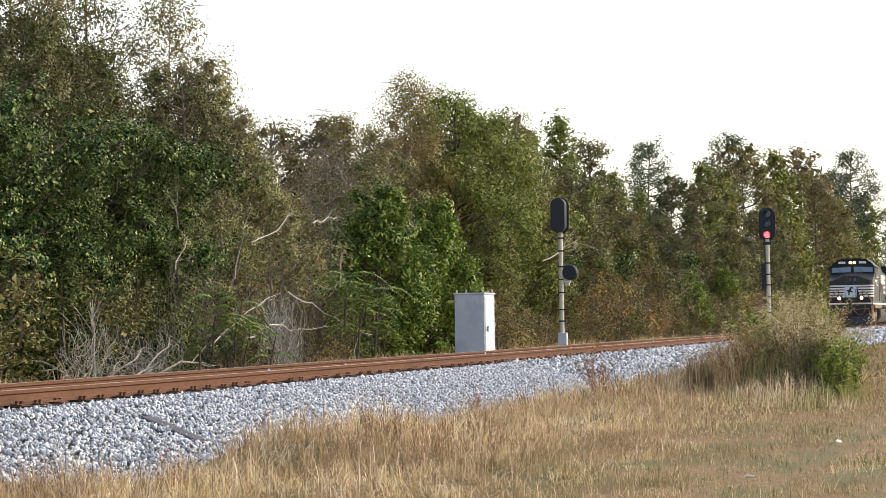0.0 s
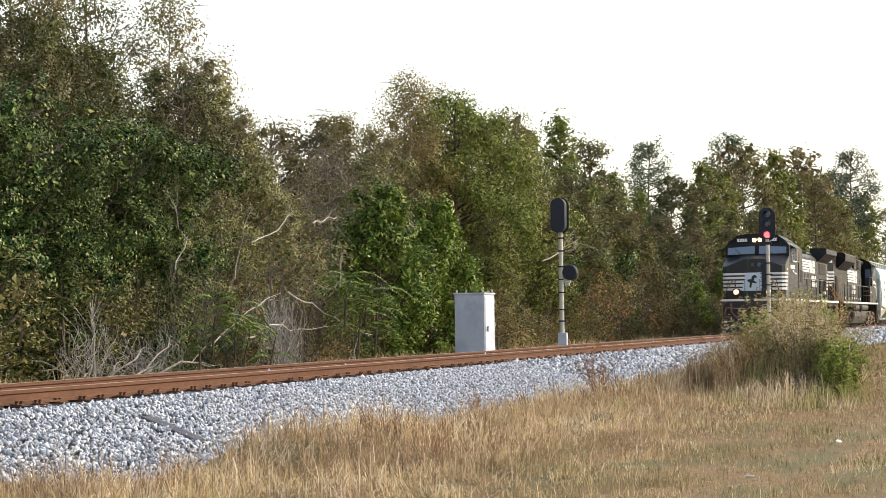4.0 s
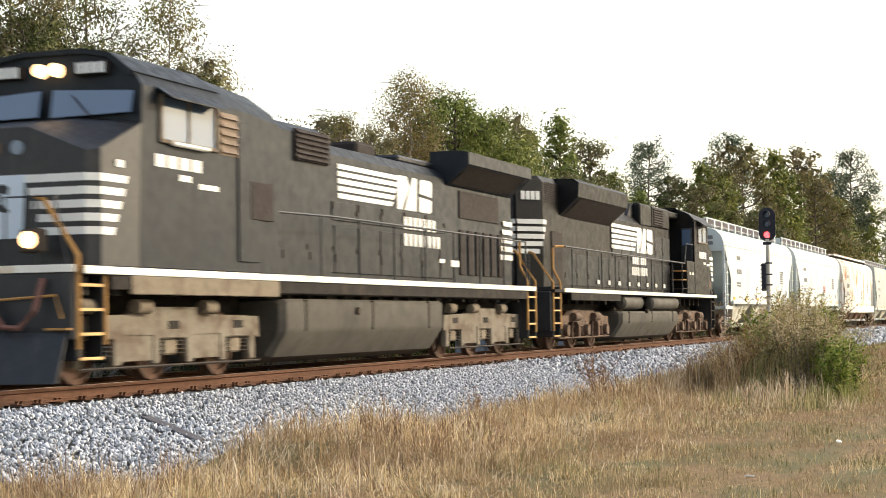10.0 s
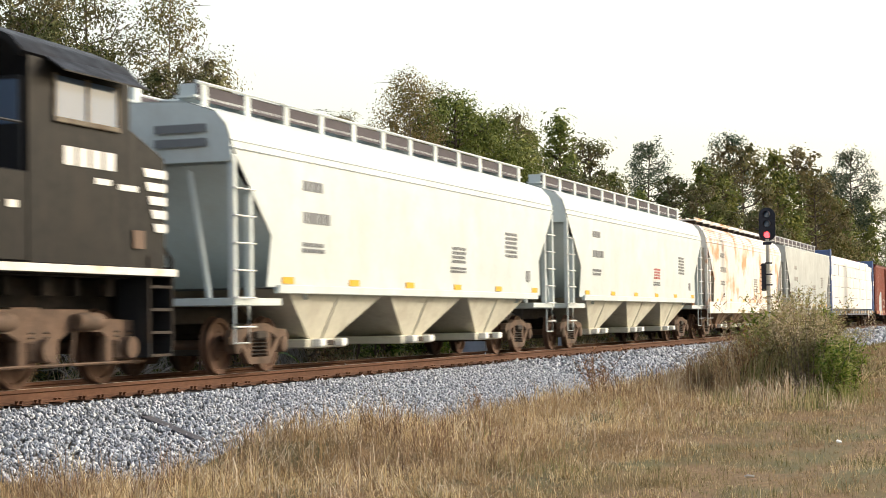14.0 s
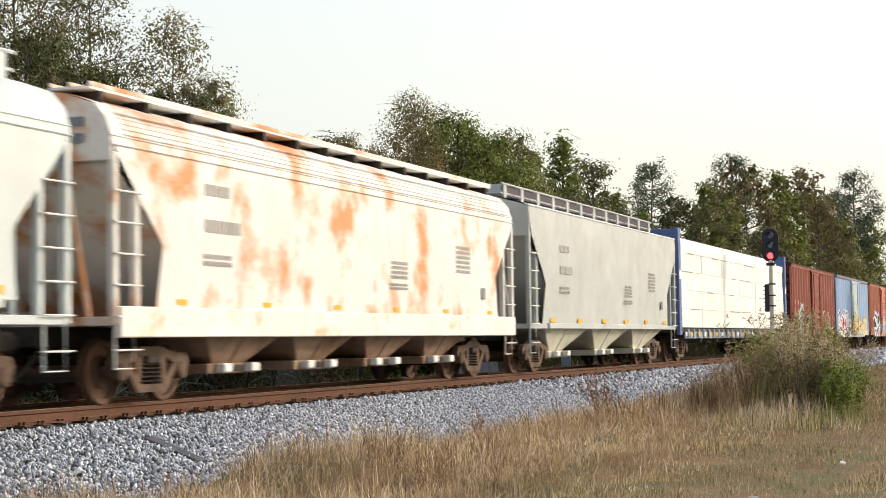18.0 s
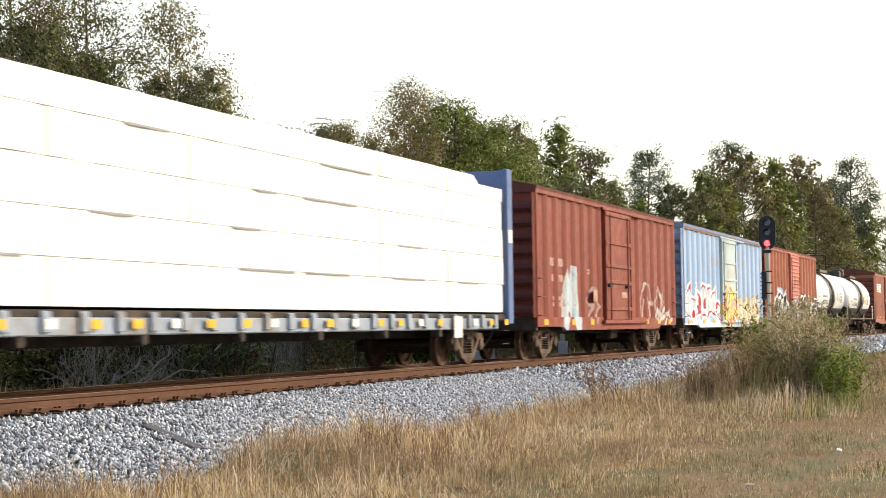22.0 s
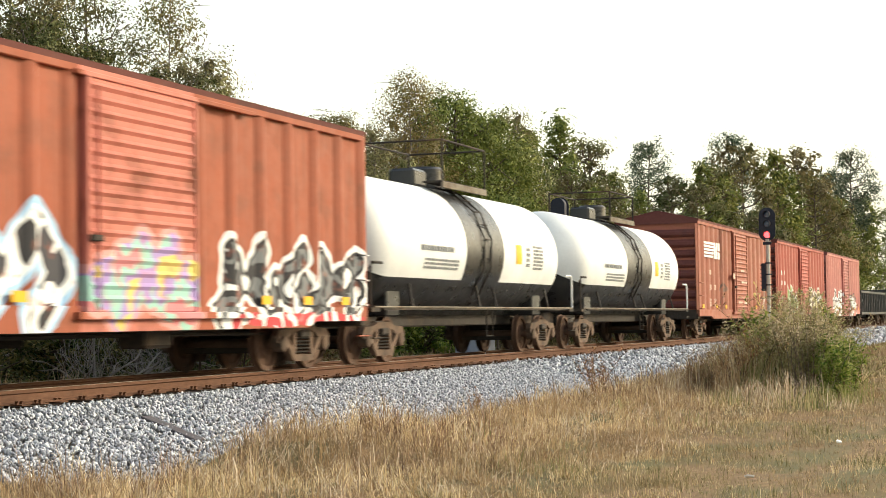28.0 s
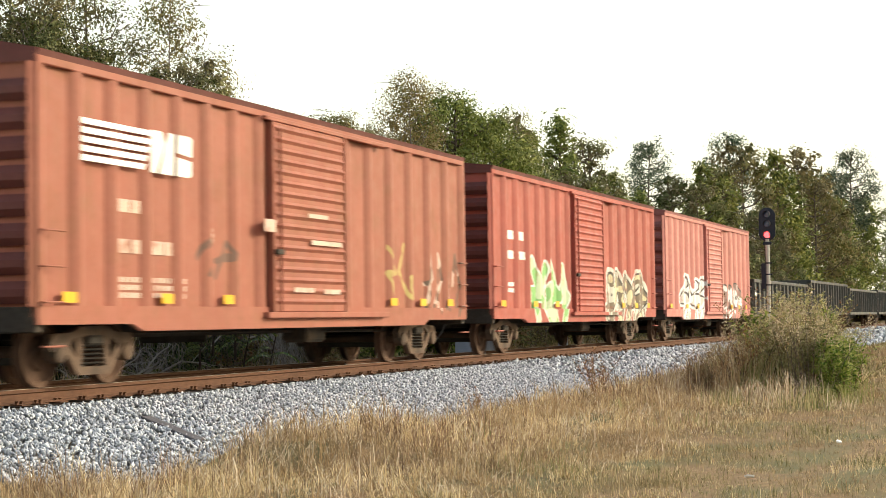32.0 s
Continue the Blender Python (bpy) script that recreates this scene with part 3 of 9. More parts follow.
SPECIES = {
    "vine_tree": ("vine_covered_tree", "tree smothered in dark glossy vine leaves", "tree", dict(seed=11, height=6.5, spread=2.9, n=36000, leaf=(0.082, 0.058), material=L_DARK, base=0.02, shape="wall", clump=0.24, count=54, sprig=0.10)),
    "olive_tree": ("tree", "dull olive-brown tree with thin autumn leaves", "tree", dict(seed=12, height=8.5, spread=2.6, n=20000, leaf=(0.105, 0.058), material=L_OLIVE, base=0.06, shape="round", clump=0.20, count=52, twigs=260, bark=M_TWIG, sprig=0.13)),
    "tall_olive": ("tree", "tall olive-green tree with a dense ragged crown", "tree", dict(seed=33, height=10.5, spread=2.4, n=24000, leaf=(0.108, 0.062), material=L_KHAKI, base=0.12, shape="wall", clump=0.25, count=70, twigs=160, bark=M_TWIG, sprig=0.13)),
    "oak": ("oak_tree", "rounded green oak tree with a broad crown", "tree", dict(seed=13, height=10.0, spread=4.2, n=34000, leaf=(0.15, 0.075), material=L_MID, base=0.10, shape="round", clump=0.18, count=74, trunk=0.2, sprig=0.2)),
    "laurel": ("evergreen_shrub", "dense bright green evergreen shrub", "shrub", dict(seed=14, height=4.2, spread=1.5, n=16000, leaf=(0.115, 0.054), material=L_BRIGHT, base=0.0, shape="round", clump=0.25, count=48, sprig=0.10)),
    "thin_tree": ("thin_tree", "slender half-bare tree with sparse pale leaves", "tree", dict(core=0.0, seed=15, height=10.5, spread=1.9, n=11000, leaf=(0.115, 0.06), material=L_GOLDEN, base=0.25, shape="round", clump=0.34, count=30, twigs=110, trunk=0.07, bark=M_TWIG, sprig=0.16)),
    "thicket": ("bare_thicket", "grey leafless thicket of fine upright twigs", "thicket", dict(core=0.0, seed=31, height=7.5, spread=2.2, n=3800, leaf=(0.08, 0.045), material=L_OLIVE, base=0.12, shape="round", clump=0.3, count=40, twigs=700, trunk=0.06, bark=M_TWIG)),
    "pale_tree": ("thin_tree", "airy tree with fine pale green leaves", "tree", dict(core=0.0, seed=32, height=11.0, spread=2.3, n=15000, leaf=(0.11, 0.05), material=L_FAR, base=0.2, shape="round", clump=0.26, count=40, twigs=120, trunk=0.08, sprig=0.2)),
    "brush": ("brush", "tangled brown and olive undergrowth bush", "bush", dict(core=0.02, seed=16, height=2.2, spread=1.5, n=2200, leaf=(0.095, 0.05), sprig=0.13, bark=M_TWIG, material=L_BROWN, base=0.05, shape="wall", clump=0.34, count=16, twigs=50, trunk=0.05)),
    "green_brush": ("brush", "tangled leafy green undergrowth bush", "bush", dict(seed=17, height=2.4, spread=1.6, n=3400, leaf=(0.08, 0.042), sprig=0.12, material=L_BRUSH, core=0.02, base=0.05, shape="wall", clump=0.33, count=16, twigs=30, trunk=0.05)),
    "mid_tree": ("tree", "mixed green and brown tree of the woodland edge", "tree", dict(seed=18, height=9.0, spread=3.0, n=7000, leaf=(0.19, 0.095), sprig=0.2, material=L_FAR, base=0.04, shape="round", clump=0.2, count=50, twigs=50)),
    "mid_green": ("tree", "green woodland tree with a ragged crown", "tree", dict(seed=19, height=9.5, spread=2.6, n=7000, leaf=(0.19, 0.095), sprig=0.2, material=L_MID, base=0.06, shape="cone", clump=0.2, count=50)),
    "far_tree": ("tree", "distant woodland tree turning brown", "tree", dict(seed=20, height=12.0, spread=4.5, n=6500, leaf=(0.28, 0.15), sprig=0.24, material=L_FAR, base=0.04, shape="round", clump=0.17, count=64, twigs=60)),
    "far_green": ("tree", "distant green woodland tree", "tree", dict(seed=22, height=12.0, spread=4.0, n=6500, leaf=(0.28, 0.15), sprig=0.24, material=L_MID, base=0.04, shape="cone", clump=0.18, count=60, twigs=30)),
    "far_pine": ("pine_tree", "tall pine tree with a flat open crown", "tree", dict(core=0.0, seed=21, height=19.0, spread=3.6, n=5600, sprig=0.35, leaf=(0.36, 0.12), material=L_PINE, base=0.55, shape="round", flat=0.7, clump=0.19, count=40, trunk=0.2)),
    "wood_backing": ("tree", "shaded dark green tree deep in the woods", "tree", dict(seed=34, height=7.6, spread=3.0, n=2200, leaf=(0.62, 0.45), material=L_SHADE, base=0.0, shape="wall", clump=0.25, count=40)),
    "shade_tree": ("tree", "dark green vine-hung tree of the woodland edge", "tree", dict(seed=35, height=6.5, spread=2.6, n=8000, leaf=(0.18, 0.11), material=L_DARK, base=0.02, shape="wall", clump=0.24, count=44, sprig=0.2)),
    "weed": ("tall_weed", "tall olive-brown roadside weed with many upright stems", "weed", dict(seed=23, height=1.5, stems=9, spread=0.34, leaf=(0.10, 0.028), n=60, material=L_WEED, tip=0.4, branch=4)),
    "dark_weed": ("tall_weed", "twiggy dry brown roadside weed", "weed", dict(seed=24, height=1.25, stems=10, spread=0.5, leaf=(0.055, 0.024), n=40, material=L_DRY, branch=9)),
    "green_weed": ("tall_weed", "leafy green roadside weed", "weed", dict(seed=25, height=1.3, stems=9, spread=0.32, leaf=(0.14, 0.032), n=64, material=L_FRESH, tip=0.2)),
    "gold_weed": ("tall_weed", "tall weed with yellow-green seed plumes", "weed", dict(seed=26, height=1.6, stems=8, spread=0.3, leaf=(0.08, 0.024), n=70, material=L_PLUMEGREEN, tip=1.0, branch=3)),
}

# kind, along, across, size
TREES = (
    ('vine_tree', 28.1, 6.5, 0.96),
    ('vine_tree', 30.0, 6.2, 0.87),
    ('vine_tree', 33.9, 6.8, 0.94),
    ('vine_tree', 35.6, 6.6, 0.87),
    ('tall_olive', 31.0, 9.4, 0.98),
    ('tall_olive', 34.2, 9.2, 0.84),
    ('tall_olive', 37.0, 9.4, 0.80),
    ('tall_olive', 36.4, 10.6, 0.88),
    ('tall_olive', 39.6, 10.8, 0.84),
    ('tall_olive', 41.5, 9.0, 0.80),
    ('tall_olive', 44.3, 9.2, 0.71),
    ('vine_tree', 40.2, 8.4, 0.95),
    ('shade_tree', 74.0, 7.6, 0.62),
    ('shade_tree', 86.0, 7.9, 0.7),
    ('shade_tree', 103.0, 8.2, 0.8),
    ('laurel', 98.0, 6.6, 0.95),
    ('laurel', 112.0, 7.0, 1.1),
    ('brush', 80.0, 6.4, 1.7),
    ('brush', 92.0, 6.6, 1.9),
    ('pale_tree', 36.2, 11, 1.12),
    ('pale_tree', 39.9, 11, 1.07),
    ('thin_tree', 44.6, 11, 1.06),
    ('olive_tree', 43.4, 9.5, 1.06),
    ('olive_tree', 36.4, 6.6, 0.58),
    ('olive_tree', 43.3, 8.2, 0.86),
    ('olive_tree', 38.7, 6.4, 0.55),
    ('thicket', 49.2, 10, 0.95),
    ('thicket', 52.5, 9.5, 0.95),
    ('thicket', 55.8, 10.5, 1.0),
    ('thin_tree', 59.5, 12, 0.87),
    ('olive_tree', 46.9, 8.5, 0.62),
    ('brush', 40.8, 6, 1.50),
    ('mid_tree', 61.9, 14, 0.98),
    ('mid_tree', 57.8, 14, 0.97),
    ('oak', 64.3, 9.0, 1.04),
    ('oak', 69.4, 9.5, 1.02),
    ('thin_tree', 62.3, 10.5, 1.05),
    ('thin_tree', 65.6, 10.6, 1.04),
    ('thin_tree', 60.3, 9.5, 0.98),
    ('olive_tree', 55.5, 9, 0.95),
    ('laurel', 50.3, 6.8, 1.37),
    ('laurel', 55.4, 6.8, 1.36),
    ('olive_tree', 72.9, 9.5, 1.26),
    ('mid_green', 77.6, 10, 1.11),
    ('mid_green', 83.1, 10, 1.26),
    ('mid_tree', 70.4, 7.5, 0.77),
    ('mid_tree', 90.5, 10.5, 1.24),
    ('mid_tree', 79.6, 8.5, 0.93),
    ('mid_green', 94.1, 10, 1.04),
    ('mid_tree', 91.0, 8.5, 0.79),
    ('mid_tree', 62.5, 7, 0.58),
    ('far_pine', 130.2, 16, 0.81),
    ('far_tree', 114.6, 11, 0.91),
    ('far_green', 134.9, 13, 1.16),
    ('far_pine', 187.1, 20, 1.16),
    ('far_tree', 170.8, 16, 1.56),
    ('far_green', 186.3, 15, 1.64),
    ('far_tree', 225.2, 18, 1.94),
    ('far_tree', 210.5, 14, 1.51),
    ('far_pine', 288.1, 18, 1.56),
    ('far_pine', 294.2, 22, 1.40),
    ('far_green', 298.8, 17, 1.85),
    ('far_green', 250.0, 16, 1.54),
    ('far_tree', 326.6, 16, 1.76),
    ('mid_tree', 101.8, 9, 0.82),
    ('mid_tree', 112.1, 9, 0.80),
    ('mid_tree', 127.4, 9.5, 0.88),
    ('far_tree', 146.4, 10, 0.89),
)
for k, (kind, x, y, size) in enumerate(TREES):
    grow(kind, x, y, size, turn=37 * k)

for k, (x, y, size) in enumerate(((41, 14.5, 1.0), (46, 13, 0.95), (51, 13, 0.85), (55, 15, 0.95), (66, 15, 1.1), (74, 15, 1.1), (84, 14, 1.0), (98, 14, 1.05), (108, 15, 1.1), (118, 14, 1.1))):
    grow("thicket" if 45 < x < 56 else "mid_tree" if k % 3 else "mid_green", x, y, size * (1.1 if 45 < x < 56 else 1), 61 * k, 1.15)
for k, (x, y, size) in enumerate(((128, 12, 0.95), (150, 14, 1.15), (160, 16, 1.3), (200, 16, 1.55), (236, 19, 1.75), (265, 16, 1.4), (280, 20, 1.7), (345, 15, 1.8))):
    grow("far_green" if k % 2 else "far_tree", x, y, size, 47 * k, 1.1)

for k in range(24):  # near-black trees added to block light coming through from behind
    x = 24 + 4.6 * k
    grow("wood_backing", x, 16.5 + 2.5 * math.sin(7.0 * k), (0.7 if 40 < x < 70 else 1.0) + 0.1 * math.sin(3.0 * k), 83 * k)

# undergrowth at the foot of the woods, thick near the camera
r = random.Random(4)
for k in range(38):
    x = 21 + 2.5 * k + r.uniform(-0.8, 0.8)
    kind = "green_brush" if r.random() < 0.45 else "brush"
    if 45.5 < x < 53:
        continue
    grow(kind, x, 5.0 + r.uniform(-0.5, 0.9) + (0.9 if x > 60 else 0), r.uniform(0.6, 1.25), r.uniform(0, 360), r.uniform(0.9, 1.3))
for k in range(14):
    grow("brush", 112 + 12 * k, 6.5 + r.uniform(0, 2), r.uniform(0.9, 1.6), r.uniform(0, 360), 1.6)
grow("mid_tree", 108.0, -5.3, 0.8, 40, 0.8)  # young tree on the open side, far along
# weeds beside the track on the open side
def weed_height(x, y):
    """The weeds stand tallest in the middle of their patch, as seen along the verge."""
    return np.interp((y + 13.31) / x, (0.104, 0.112, 0.124, 0.137, 0.155, 0.176, 0.2, 0.21), (0.0, 0.75, 1.4, 1.9, 1.55, 1.15, 0.8, 0.0))


for k in range(120):
    x = r.uniform(31.5, 47)
    y = -13.31 + x * r.uniform(0.108, 0.205)
    h = float(weed_height(x, y)) * r.uniform(0.45, 1.1)
    if y > -4.3 or h < 0.3:
        continue
    a = (y + 13.31) / x
    kind = r.choice(("green_weed", "weed", "gold_weed", "green_weed") if a < 0.130 else ("gold_weed", "weed", "dark_weed", "weed") if a < 0.145 else ("weed", "dark_weed", "dark_weed", "weed", "gold_weed") if a < 0.165 else ("dark_weed", "dark_weed", "dark_weed", "weed"))
    if x < 35 and kind == "dark_weed" and a < 0.17:
        kind = r.choice(("weed", "gold_weed", "green_weed"))
    grow(kind, x, y, h / (1.5 if kind == "weed" else 1.25), r.uniform(0, 360), r.uniform(0.8, 1.25))
for k in range(22):  # the leafy end of the patch
    x = r.uniform(30.5, 37)
    grow("green_weed" if k % 3 else "gold_weed", x, -13.31 + x * r.uniform(0.110, 0.131), r.uniform(0.6, 0.95), r.uniform(0, 360), 1.2)
for x, y, s in ((29.5, -5.6, 0.75), (47.5, -4.2, 0.5), (22, -4.4, 0.35), (25.5, -4.7, 0.4), (34, -4.6, 0.5), (70, -5.0, 0.6), (78, -4.6, 0.5), (92, -5.5, 0.8)):
    grow("dark_weed", x, y, s, 50 * x)



def plume_clump(x, y, tall, n, seed):
    """Upright stems with fluffy pale seed heads."""
    r = np.random.default_rng(seed)
    g = G()
    pts = []
    for _ in range(n):
        a, b = r.normal(size=2) * 0.22
        h = tall * r.uniform(0.75, 1.1)
        top = Vector((a * 1.8, b * 1.8, h))
        g.tube([(a * 0.4, b * 0.4, 0), (a, b, h * 0.5), top], [0.008, 0.006, 0.004], 3)
        pts.append(np.array(top) + r.normal(size=(46, 3)) * np.array((0.045, 0.045, 0.10)) - np.array((0, 0, 0.06)))
    c = thing("seeding_weed", "tall weed with fluffy pale seed heads", "weed", "weeds of the verge", at=pose(x, y, float(ground_z(np.array(x), np.array(y))) - 0.03))
    tagged(part("stem", g, M_BARK, c), kind="stuff")
    v, q = leaf_quads(np.concatenate(pts), 0.05, 0.02, r, 0.2)
    tagged(part("seed_head", soup("seed_head", v, q, L_PLUME), None, c), kind="stuff")


for k in range(26):
    x = r.uniform(30.5, 41)
    y = -13.31 + x * r.uniform(0.116, 0.172)
    plume_clump(x, y, float(weed_height(x, y)) * r.uniform(0.65, 1.1), r.randint(4, 9), 300 + k)

# ---- grass ----
def blades(name, n, region, height, width, material, seed, lean=0.35, thin=None):
    """Bent, tapering blades scattered over a region (x0, x1, y0, y1); thin: keeps a blade with this chance at (x, y)."""
    r = np.random.default_rng(seed)
    x0, x1, y0, y1 = region
    # more of them where the view is nearer
    x = x0 + (x1 - x0) * r.uniform(0, 1, n) ** 1.5
    y = r.uniform(y0, y1, n)
    if thin is not None:
        k = r.uniform(0, 1, n) < thin(x, y)
        x, y = x[k], y[k]
    n = len(x)
    z = ground_z(x, y) - 0.02
    tuft = 0.6 + 0.4 * np.sin(x * 2.3 + 1.7 * np.sin(y * 1.9)) * np.sin(y * 2.9 + 1.3 * np.sin(x * 1.1)) + 0.25 * np.sin(x * 0.7 + y)
    h = height * np.clip(tuft, 0.35, 1.3) * r.uniform(0.5, 1.2, n)
    a = r.uniform(0, 2 * math.pi, n)
    d = np.stack([np.cos(a), np.sin(a), np.zeros(n)], -1)
    s = np.stack([-np.sin(a + r.normal(size=n)), np.cos(a), np.zeros(n)], -1) * (width * r.uniform(0.6, 1.3, n) * np.clip(x / 24, 0.8, 2.5))[:, None] / 2
    bend = (lean * h * r.uniform(0.2, 1.5, n))[:, None]
    b = np.stack([x, y, z], -1)
    up = np.array([0, 0, 1.0])
    mid = b + d * bend * 0.35 + up * (h * 0.6)[:, None]
    tip = b + d * bend * 1.2 + up * (h * np.clip(1.05 - 0.2 * bend[:, 0] / np.maximum(h, 0.01), 0.5, 1))[:, None]
    v = np.stack([b - s, b + s, mid + s * 0.75, mid - s * 0.75, tip], 1).reshape(-1, 3)
    i = (np.arange(n) * 5)[:, None]
    tri = np.concatenate([i + np.array([0, 1, 2]), i + np.array([0, 2, 3]), i + np.array([3, 2, 4])], 1).reshape(-1, 3)
    return soup(name, v, tri, material)


def meadow(name, n, region, tall, width, material, seed, curl=1.0, thin=None, spread=0.10, crowd=14, lie=0.0):
    """Tufts of arching blades over a region (x0, x1, y0, y1): each tuft has its height and a way that it is swept; tall(x, y) is the height; curl: how far the blades bend over."""
    r = np.random.default_rng(seed)
    x0, x1, y0, y1 = region
    m = n // crowd
    tx = x0 + (x1 - x0) * r.uniform(0, 1, m) ** 1.6
    ty = r.uniform(y0, y1, m)
    keep = tx > 10.0 - 0.83 * (ty + 6)
    if thin is not None:
        keep &= r.uniform(0, 1, m) < thin(tx, ty)
    tx, ty = tx[keep], ty[keep]
    m = len(tx)
    k = np.repeat(np.arange(m), crowd)
    n = len(k)
    far = np.clip(tx / 22, 0.75, 2.2)
    x, y = tx[k] + r.normal(size=n) * spread * far[k], ty[k] + r.normal(size=n) * spread * far[k]
    lump = np.clip(0.8 + 0.42 * np.sin(tx * 2.9 + 1.4 * np.sin(ty * 3.3)) * np.sin(ty * 3.7 + np.sin(tx * 2.3)) + 0.28 * r.normal(size=m), 0.3, 1.6)
    h = tall(x, y) * lump[k] * r.uniform(0.55, 1.1, n)
    a = r.uniform(0, 2 * math.pi, m)[k] + r.normal(size=n) * 1.3
    d = np.stack([np.cos(a), np.sin(a), np.zeros(n)], -1)
    s = np.stack([-np.sin(a + 0.4), np.cos(a + 0.4), np.zeros(n)], -1) * (width * r.uniform(0.6, 1.3, n) * far[k] / 2)[:, None]
    bend, start = curl * r.uniform(0.3, 1.4, n), lie + r.normal(size=n) * 0.32 * curl
    p = np.stack([x, y, ground_z(x, y) - 0.02], -1)
    rows, up = [p - s, p + s], np.array([0, 0, 1.0])
    for j, w in ((1, 0.85), (2, 0.6), (3, 0.0)):
        t = start + r.normal(size=n) * 0.12 + bend * (j - 0.6) / 2.4
        p = p + (d * np.sin(t)[:, None] + up * np.cos(t)[:, None]) * (h / 2.6)[:, None]
        rows += [p + s * w, p - s * w] if w else [p]
    v = np.stack(rows, 1).reshape(-1, 3)
    i = (np.arange(n) * 7)[:, None]
    tri = np.concatenate([i + np.array(q) for q in ((0, 1, 2), (0, 2, 3), (3, 2, 4), (3, 4, 5), (5, 4, 6))], 1).reshape(-1, 3)
    return soup(name, v, tri, material)


M_STRAW = leafy("dry_straw", ((0.20, 0.13, 0.066), (0.44, 0.31, 0.165), (0.65, 0.48, 0.265), (0.80, 0.63, 0.37), (0.90, 0.77, 0.50)), 0.25, 0.6, patch=(0.40, 0.27, 0.15))
M_RUSSET = leafy("russet_grass", ((0.14, 0.080, 0.052), (0.27, 0.165, 0.105), (0.42, 0.28, 0.19)), 0.25, 0.6, patch=(0.26, 0.20, 0.11))
M_GREENISH = leafy("greenish_grass", ((0.12, 0.115, 0.045), (0.24, 0.205, 0.09), (0.36, 0.295, 0.155), (0.50, 0.41, 0.25)), 0.25, 0.6, patch=(0.34, 0.23, 0.15))
M_PALE = leafy("bleached_grass", ((0.32, 0.235, 0.15), (0.50, 0.385, 0.26), (0.66, 0.53, 0.38), (0.80, 0.69, 0.53)), 0.3, 0.6)
M_LUSH = leafy("lush_grass", ((0.10, 0.12, 0.035), (0.20, 0.215, 0.075), (0.33, 0.30, 0.13), (0.48, 0.41, 0.22), (0.60, 0.50, 0.30)), 0.3, 0.5, patch=(0.27, 0.27, 0.10))


def near_toe(x, y):
    """Ragged edge between grass and ballast."""
    edge = np.interp(x, (11, 13.5, 14.6, 15.7, 16.5, 17.0, 18, 19.5, 21.7, 23, 25.4, 27.3, 32, 38, 46), (-3.9, -4.05, -4.4, -4.8, -4.9, -4.6, -4.4, -4.7, -5.1, -4.8, -4.6, -4.95, -4.85, -4.9, -4.4))
    edge = edge + 0.10 * np.sin(x * 3.1) + 0.07 * np.sin(x * 7.3 + 1)
    return np.clip((edge - y) / 0.25, 0, 1)


def bank_height(x, y):
    """The straw stands in a heap along the foot of the ballast and lies lower towards the verge."""
    heap = np.interp(x, (10, 15.9, 17.0, 19.6, 21.5, 24, 30, 46), (0.34, 0.36, 0.38, 0.38, 0.34, 0.36, 0.38, 0.36))
    return 1.25 * heap * np.interp(y, (-9.5, -8.6, -7.4, -6.0, -4.0), (0.25, 0.38, 0.62, 0.95, 1.0))


def worn(x, y):
    """The wheel tracks along the verge stay nearly bare."""
    return np.clip(1.1 - 0.75 * np.exp(-((y + 10.35 + 0.02 * x) / 0.35) ** 2) - 0.75 * np.exp(-((y + 11.7 + 0.015 * x) / 0.35) ** 2), 0.05, 1)


solid("dry_grass", meadow("dry_grass", 70000, (9.5, 46, -9.2, -4.0), bank_height, 0.0105, M_STRAW, 61, 2.1, near_toe, lie=0.35), None, "tangled dry straw-coloured grass on the bank", "grass", kind="stuff")
solid("dry_grass", meadow("dry_grass", 26000, (12, 46, -9.0, -4.4), lambda x, y: bank_height(x, y) * 0.85, 0.010, M_RUSSET, 62, 1.2, lambda x, y: near_toe(x, y) * np.clip(0.5 + np.sin(x * 0.55 + 1) * np.sin(y * 1.1), 0, 1)), None, "russet seeding grass among the straw", "grass", kind="stuff")
solid("dry_grass", meadow("dry_grass", 26000, (10, 44, -9.0, -4.0), lambda x, y: bank_height(x, y) * 0.8 + 0.05, 0.014, M_PALE, 68, 1.9, near_toe, 0.13, 10, 0.55), None, "bleached straw lying over the bank", "grass", kind="stuff")
solid("green_grass", meadow("green_grass", 9000, (12, 40, -9.0, -5.4), lambda x, y: 0.26 + 0 * x, 0.009, M_LUSH, 67, 0.9, lambda x, y: np.clip(1.6 * np.sin(x * 1.3 + 2) * np.sin(y * 1.7 + x * 0.4) - 0.7, 0, 1)), None, "patches of green grass in the straw", "grass", kind="stuff")
solid("short_grass", meadow("short_grass", 52000, (11, 46, -13.0, -7.8), lambda x, y: 0.12 + 0.05 * np.sin(x * 1.7 + y) * np.sin(y * 2.1), 0.009, M_GREENISH, 63, 1.3, worn, 0.14), None, "short green and straw verge grass with worn strips", "grass", kind="stuff")
solid("short_grass", meadow("short_grass", 18000, (11, 46, -13.0, -7.4), lambda x, y: 0.13 + 0 * x, 0.008, M_STRAW, 65, 1.5, worn, 0.16), None, "short bleached grass on the verge", "grass", kind="stuff")
solid("short_grass", blades("short_grass", 22000, (44, 125, -10.5, -4.4), 0.24, 0.022, M_GREENISH, 64, 0.5), None, "pale yellow-green grass on the verge", "grass", kind="stuff")


